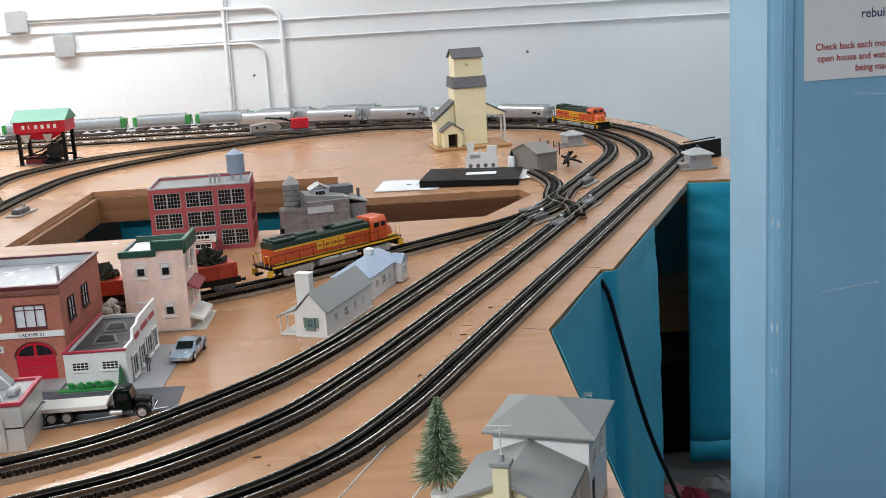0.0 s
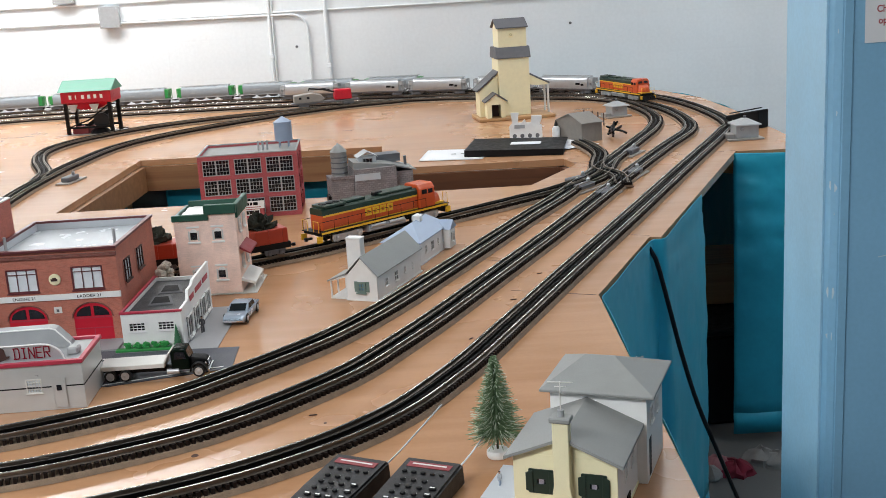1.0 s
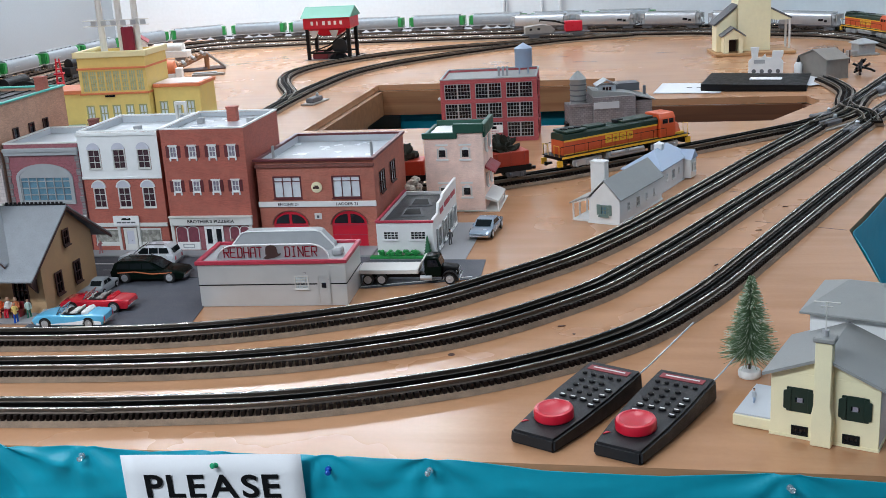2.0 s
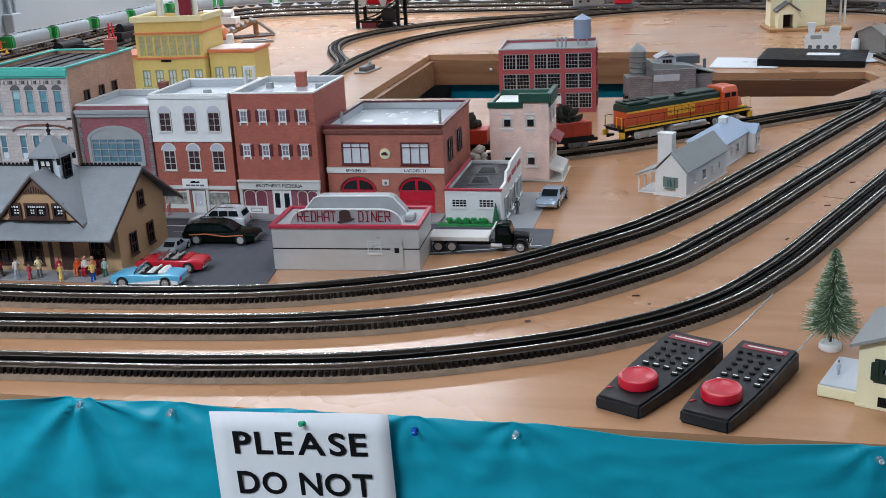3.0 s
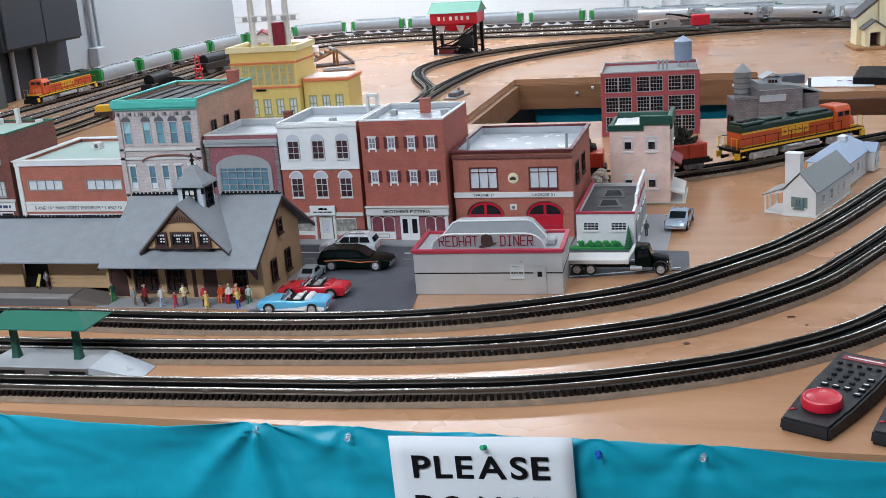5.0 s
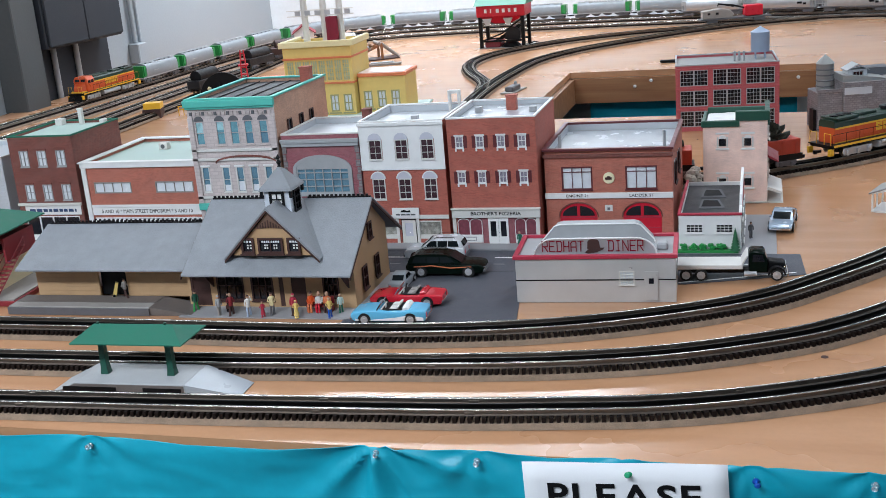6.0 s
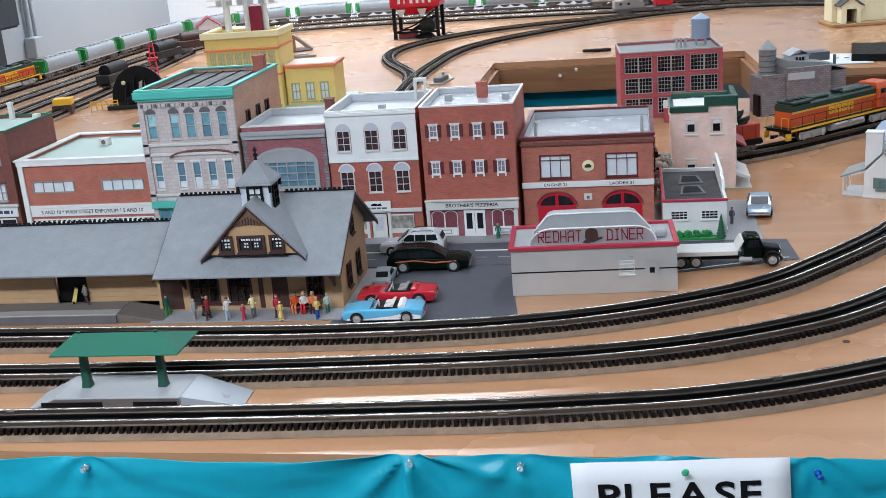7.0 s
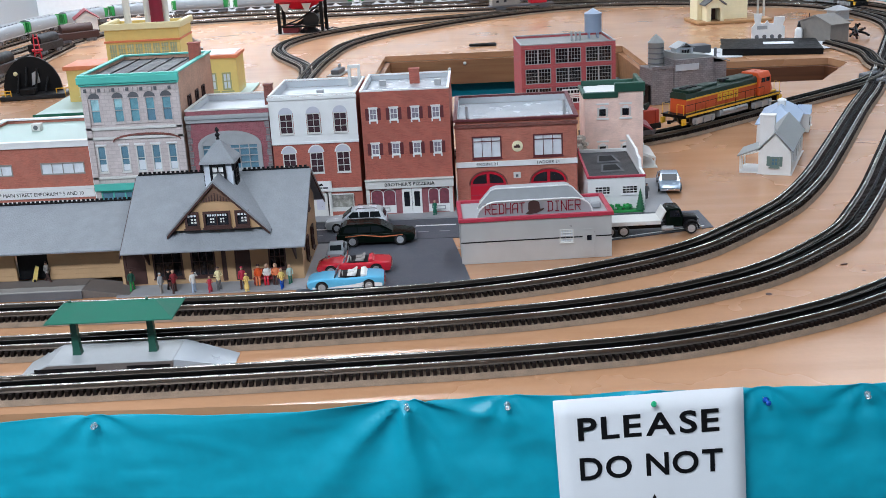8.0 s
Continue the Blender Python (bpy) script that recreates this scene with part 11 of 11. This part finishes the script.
lichen_clump(-0.532, 2.003, 0.024, 0.07)
cloth_heap(0.78, 3.02, 0.055, 0.035, ("cloth_crimson", "cloth_pink"), "crumpled crimson and pink cloth on the floor", 1.0)
cloth_heap(0.92, 3.06, 0.055, 0.035, ("cloth_grey", "cloth_grey"), "crumpled grey dust sheet on the floor", 4.0)
cloth_heap(0.7, 3.0, 0.04, 0.03, ("cloth_grey", "cloth_crimson"), "crumpled grey and crimson cloth on the floor", 8.0)

# ---- conduits on the rear wall ----


def conduit(pts, r, label, mat="wall_white"):
    o = thing("wall_conduit", pts[0][0], YR, pts[0][1], 0, label, "conduit", "wall conduits")
    path = []
    for i, (px, pz) in enumerate(pts):
        if 0 < i < len(pts) - 1:
            a, b, c = Vector(pts[i - 1]), Vector(pts[i]), Vector(pts[i + 1])
            u, v = (a - b).normalized() * 0.09, (c - b).normalized() * 0.09
            for k in range(9):
                t = k / 8
                q = b + u * (1 - t) ** 2 + v * t ** 2
                path.append((q.x - pts[0][0], -r - 0.004, q.y - pts[0][1]))
        else:
            path.append((px - pts[0][0], -r - 0.004, pz - pts[0][1]))
    part("pipe", Shape().tube(path, r, 10), M[mat], o, smooth=True)
    for k in range(1, len(pts)):
        a, b = Vector(pts[k - 1]), Vector(pts[k])
        n = max(1, int((b - a).length / 0.9))
        for i in range(n):
            q = a.lerp(b, (i + 0.5) / n) - Vector(pts[0])
            part("strap", Shape().box(q.x - r * 1.15, q.x + r * 1.15, -2 * r - 0.005, -0.0002, q.y - r * 1.15, q.y + r * 1.15), M[mat], o, bevel=0.002)


conduit([(XL + 0.02, 1.418), (XR - 0.05, 1.395)], 0.005, "white painted conduit along the rear wall")
conduit([(XL + 0.02, 1.328), (XR - 0.05, 1.3)], 0.005, "white painted conduit along the rear wall")
conduit([(-1.84, 1.485), (-0.58, 1.475), (-0.58, 0.6)], 0.01, "thick white painted conduit bending down the wall")
conduit([(-1.84, 1.468), (-0.9, 1.46)], 0.005, "thin white painted conduit")
conduit([(-1.63, 1.312), (-0.675, 1.302), (-0.675, 0.6)], 0.0065, "white painted conduit bending down the wall")
conduit([(-0.85, 2.6), (-0.875, 0.6)], 0.009, "white painted conduit rising up the wall")
conduit([(-0.835, 2.6), (-0.86, 0.6)], 0.005, "thin white painted riser beside the thick one")


def junction_box(x, z, w, h):
    o = thing("junction_box", x, YR, z, 0, "grey steel junction box with screwed cover", "junction box", "junction boxes")
    part("box_body", Shape().box(-w / 2, w / 2, -0.04, -0.0002, -h / 2, h / 2), M["steel"], o, bevel=0.003)
    part("cover", Shape().box(-w / 2 - 0.003, w / 2 + 0.003, -0.0435, -0.0402, -h / 2 - 0.003, h / 2 + 0.003), M["grey"], o, "grey cover plate", bevel=0.001)
    for sx in (-1, 1):
        for sz in (-1, 1):
            part("screw", Shape().cyl((sx * (w / 2 - 0.006), -0.0452, sz * (h / 2 - 0.006)), 0.0035, 0.0018, 8, "y"), M["steel"], o)


junction_box(-1.885, 1.478, 0.1, 0.1)
junction_box(-1.665, 1.345, 0.095, 0.1)
for px, pz in ((0.659, 1.174), (-0.74, 1.14)):
    hk = thing("wall_anchor", px, YR, pz, 0, "small dark anchor hole in the wall", "wall anchor", "wall anchors")
    part("anchor", Shape().lathe([(0.007, 0), (0.007, -0.002), (0.003, -0.004)], 10, (0, -0.0002, 0), "y"), M["grey_dark"], hk)

# ---- the far side by the left wall ----
cbn = thing("dark_cabinet", XL + 0.06, 3.83, 1.1, 0, "tall dark grey cabinet hung on the side wall", "cabinet")
part("cabinet_body", Shape().box(-0.0595, 0.05, -0.27, 0.25, 0, 1.1), M["cabinet"], cbn, bevel=0.004)
part("cabinet_door", Shape().box(0.0502, 0.062, -0.262, -0.012, 0.008, 1.09), M["cabinet"], cbn, bevel=0.003)
part("cabinet_door", Shape().box(0.0502, 0.062, -0.008, 0.242, 0.008, 1.09), M["cabinet"], cbn, bevel=0.003)
part("back_panel", Shape().box(-0.0595, -0.052, -0.28, 0.29, -0.24, -0.0004), M["cabinet"], cbn)
for yy in (-0.11, 0.04):
    part("drop_pipe", Shape().cyl((-0.04, yy, -0.2005), 0.011, 0.2, 10), M["grey"], cbn, smooth=True)
pl = thing("wall_pilaster", XL, 3.47, 0, 0, "dark grey painted pilaster on the side wall", "pilaster")
part("shaft", Shape().box(0.0002, 0.1, -0.07, 0.07, 0.1202, 2.5798), M["wall_dark"], pl, bevel=0.004)
part("plinth", Shape().box(0.0002, 0.106, -0.076, 0.076, 0, 0.12), M["wall_dark"], pl, bevel=0.004)
part("capital", Shape().box(0.0002, 0.106, -0.076, 0.076, 2.58, 2.66), M["wall_dark"], pl, bevel=0.004)
# This conduit carries the same painted-in shade as the side wall.
cd2 = thing("wall_conduit", XL, 4.32, 0.995, 0, "white conduit with an outlet box on the side wall", "conduit", "wall conduits")
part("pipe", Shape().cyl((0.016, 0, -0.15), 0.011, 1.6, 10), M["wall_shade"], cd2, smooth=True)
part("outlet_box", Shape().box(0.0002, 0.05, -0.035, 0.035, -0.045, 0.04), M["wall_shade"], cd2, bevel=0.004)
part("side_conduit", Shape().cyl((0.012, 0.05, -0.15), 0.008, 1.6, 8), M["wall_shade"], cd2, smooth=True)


def turntable_arch():
    o = thing("black_arch_bridge", -2.12, 3.29, T, 8, "black round-backed toy loader with yellow railings", "toy loader")
    o.scale = (0.85, 0.85, 0.85)
    n = 18
    pts = [(0.105 * math.cos(math.pi * k / n), 0.02 + 0.125 * math.sin(math.pi * k / n)) for k in range(n + 1)]
    part("back_disc", Shape().prism(pts + [(-0.105, 0.0005), (0.105, 0.0005)], 0.02, 0.03, "y"), M["black"], o, "black rounded back", bevel=0.001)
    part("platform", Shape().box(-0.1, 0.13, -0.07, 0.0198, 0.0005, 0.016), M["charcoal"], o, bevel=0.002)
    for xx, hh in ((-0.05, 0.09), (-0.02, 0.11), (0.015, 0.105), (0.05, 0.07)):
        part("strut", Shape().tube([(xx, -0.01, 0.016), (xx + 0.012, 0.005, hh)], 0.004, 5), M["black"], o)
    part("silver_plate", Shape().prism([(0.0, 0.04), (0.03, 0.05), (0.025, 0.095), (0.005, 0.085)], 0.012, 0.018, "y"), M["silver"], o)
    part("lens", Shape().lathe([(0.008, 0), (0.008, -0.003), (0.004, -0.005)], 12, (-0.055, 0.0195, 0.085), "y"), M["cream"], o)
    part("counterweight", Shape().box(-0.03, 0.025, -0.06, -0.02, 0.0162, 0.04), M["black"], o, bevel=0.003)
    for y in (-0.065,):
        part("yellow_rail", Shape().tube([(-0.16, y, 0.036), (-0.06, y, 0.036)], 0.002, 5).tube([(-0.16, y, 0.024), (-0.06, y, 0.024)], 0.002, 5), M["loco_yellow"], o, "yellow railing")
        for k in range(6):
            part("yellow_post", Shape().cyl((-0.16 + k * 0.02, y, 0.0005), 0.002, 0.037, 5), M["loco_yellow"], o)
    part("yellow_rail", Shape().tube([(0.1, -0.06, 0.034), (0.16, -0.06, 0.034)], 0.002, 5), M["loco_yellow"], o)
    for k in range(3):
        part("yellow_post", Shape().cyl((0.1 + k * 0.03, -0.06, 0.0005), 0.002, 0.035, 5), M["loco_yellow"], o)


turntable_arch()


def lattice_tower(x, y, h):
    o = thing("red_lattice_tower", x, y, T, 20, "small red lattice signal tower", "signal tower")
    for sx in (-1, 1):
        for sy in (-1, 1):
            part("leg", Shape().tube([(sx * 0.014, sy * 0.014, 0.0005), (sx * 0.006, sy * 0.006, h)], 0.002, 5), M["red"], o)
    for k in range(5):
        z = h * (k + 0.5) / 5
        r = 0.014 - 0.008 * (k + 0.5) / 5
        part("brace", Shape().box(-r, r, -r, r, z - 0.002, z + 0.002), M["red"], o)
    part("platform", Shape().box(-0.018, 0.018, -0.018, 0.018, h * 0.55, h * 0.55 + 0.005), M["red"], o)


lattice_tower(-2.32, 3.88, 0.13)
hs = thing("toy_house", -2.47, 4.86, T, -68, "white model house with a red roof", "model house")
part("wall", Shape().box(-0.06, 0.06, -0.045, 0.045, 0.0005, 0.09), M["white"], hs, bevel=0.001)
gable_roof(hs, -0.066, 0.066, -0.055, 0.0, 0.055, 0.086, 0.125, "red_dark", 0.004)
part("gable", Shape().prism([(-0.045, 0.0902), (0.045, 0.0902), (0, 0.122)], -0.06, -0.057, "x"), M["white"], hs)
part("gable", Shape().prism([(-0.045, 0.0902), (0.045, 0.0902), (0, 0.122)], 0.057, 0.06, "x"), M["white"], hs)
for xx in (-0.03, 0.025):
    window(hs, xx, -0.0474, 0.05, 0.016, 0.02, 2, 2, "white", "glass", bar=0.0016)


def yard_car(x, y, rz, mat, load, label):
    o = thing("toy_rail_car", x, y, T + 0.022, rz, label, "toy rail car", "toy rail cars")
    part("car_body", Shape().box(-0.09, 0.09, -0.025, 0.025, 0.016, 0.045), M[mat], o, bevel=0.002)
    part("car_load", Shape().lathe([(0.002, -0.07), (0.022, -0.066), (0.022, 0.066), (0.002, 0.07)], 14, (0, 0, 0.056), "x"), M[load], o, smooth=True)
    bogie(o, -0.055, 2, "grey_dark", 0.024)
    bogie(o, 0.055, 2, "grey_dark", 0.024)


yard_car(-2.4, 4.52, 40, "brown_dark", "brown_dark", "dark red toy rail car in the yard")
yard_car(-2.2, 4.62, 0, "white", "off_white", "white and brown toy rail car in the yard")
yard_car(-2.41, 4.2, 80, "charcoal", "charcoal", "black toy rail car with dark load in the yard")
yard_car(-2.35, 3.62, 88, "charcoal", "black", "black toy rail car in the yard")
tk = thing("orange_tank", -2.03, 4.11, T, 14, "orange toy tank car lying behind the powerhouse", "toy tank")
part("tank", Shape().lathe([(0.004, -0.08), (0.028, -0.072), (0.03, -0.06), (0.03, 0.06), (0.028, 0.072), (0.004, 0.08)], 18, (0, 0, 0.052), "x"), M["orange_roof"], tk, smooth=True)
part("cradle", Shape().box(-0.075, 0.075, -0.025, 0.025, 0.0005, 0.03), M["off_white"], tk, bevel=0.002)
part("end_block", Shape().box(0.0755, 0.1, -0.022, 0.022, 0.0005, 0.05), M["white"], tk, bevel=0.002)
lr = thing("log_rack", -1.99, 4.45, T, 30, "weathered wooden log loader rack with brown poles", "log rack")
for yy in (-0.04, 0.04):
    part("long_pole", Shape().tube([(-0.12, yy, 0.008), (0.03, yy, 0.066)], 0.006, 7), M["board"], lr, smooth=True)
    part("short_pole", Shape().tube([(0.028, yy * 0.9, 0.068), (0.1, yy * 0.9, 0.006)], 0.006, 7), M["grey_warm"], lr, smooth=True)
    part("upright", Shape().box(0.022, 0.032, yy - 0.004, yy + 0.004, 0.0005, 0.061), M["board"], lr)
for k in range(6):
    part("log", Shape().tube([(-0.09 + k * 0.021, -0.055, 0.0275 + k * 0.0082), (-0.09 + k * 0.021, 0.055, 0.0275 + k * 0.0082)], 0.0072, 8), M["grey_warm" if k % 2 else "board"], lr, smooth=True)
part("ground_board", Shape().box(-0.11, 0.1, -0.05, 0.05, 0.0005, 0.0042), M["brown_dark"], lr)
gp = thing("grey_plank", -1.87, 4.25, T, 12, "grey weathered plank lying on the plywood", "plank")
part("board", Shape().box(-0.07, 0.06, -0.014, 0.014, 0.0005, 0.009), M["grey_warm"], gp, bevel=0.0015)
part("batten", Shape().box(-0.065, 0.03, -0.004, 0.01, 0.0091, 0.014), M["grey"], gp, bevel=0.001)
pl2 = thing("yellow_crate", -2.33, 3.2, T, 15, "yellow toy crate on a dark base", "crate")
part("base", Shape().box(-0.03, 0.03, -0.025, 0.025, 0.0005, 0.03), M["brown_dark"], pl2, bevel=0.001)
part("crate", Shape().box(-0.026, 0.03, -0.022, 0.022, 0.0302, 0.05), M["loco_yellow"], pl2, bevel=0.001)

pn = thing("black_pen", -0.71, 3.956, T, -4, "black marker pen lying near the pit edge", "pen")
part("barrel", Shape().lathe([(0.002, -0.05), (0.0055, -0.046), (0.006, 0.0), (0.0055, 0.02)], 12, (0, 0, 0.0062), "x"), M["black"], pn, smooth=True)
part("cap", Shape().lathe([(0.0065, 0.0201), (0.0065, 0.046), (0.004, 0.05)], 12, (0, 0, 0.0066), "x"), M["charcoal"], pn, smooth=True)
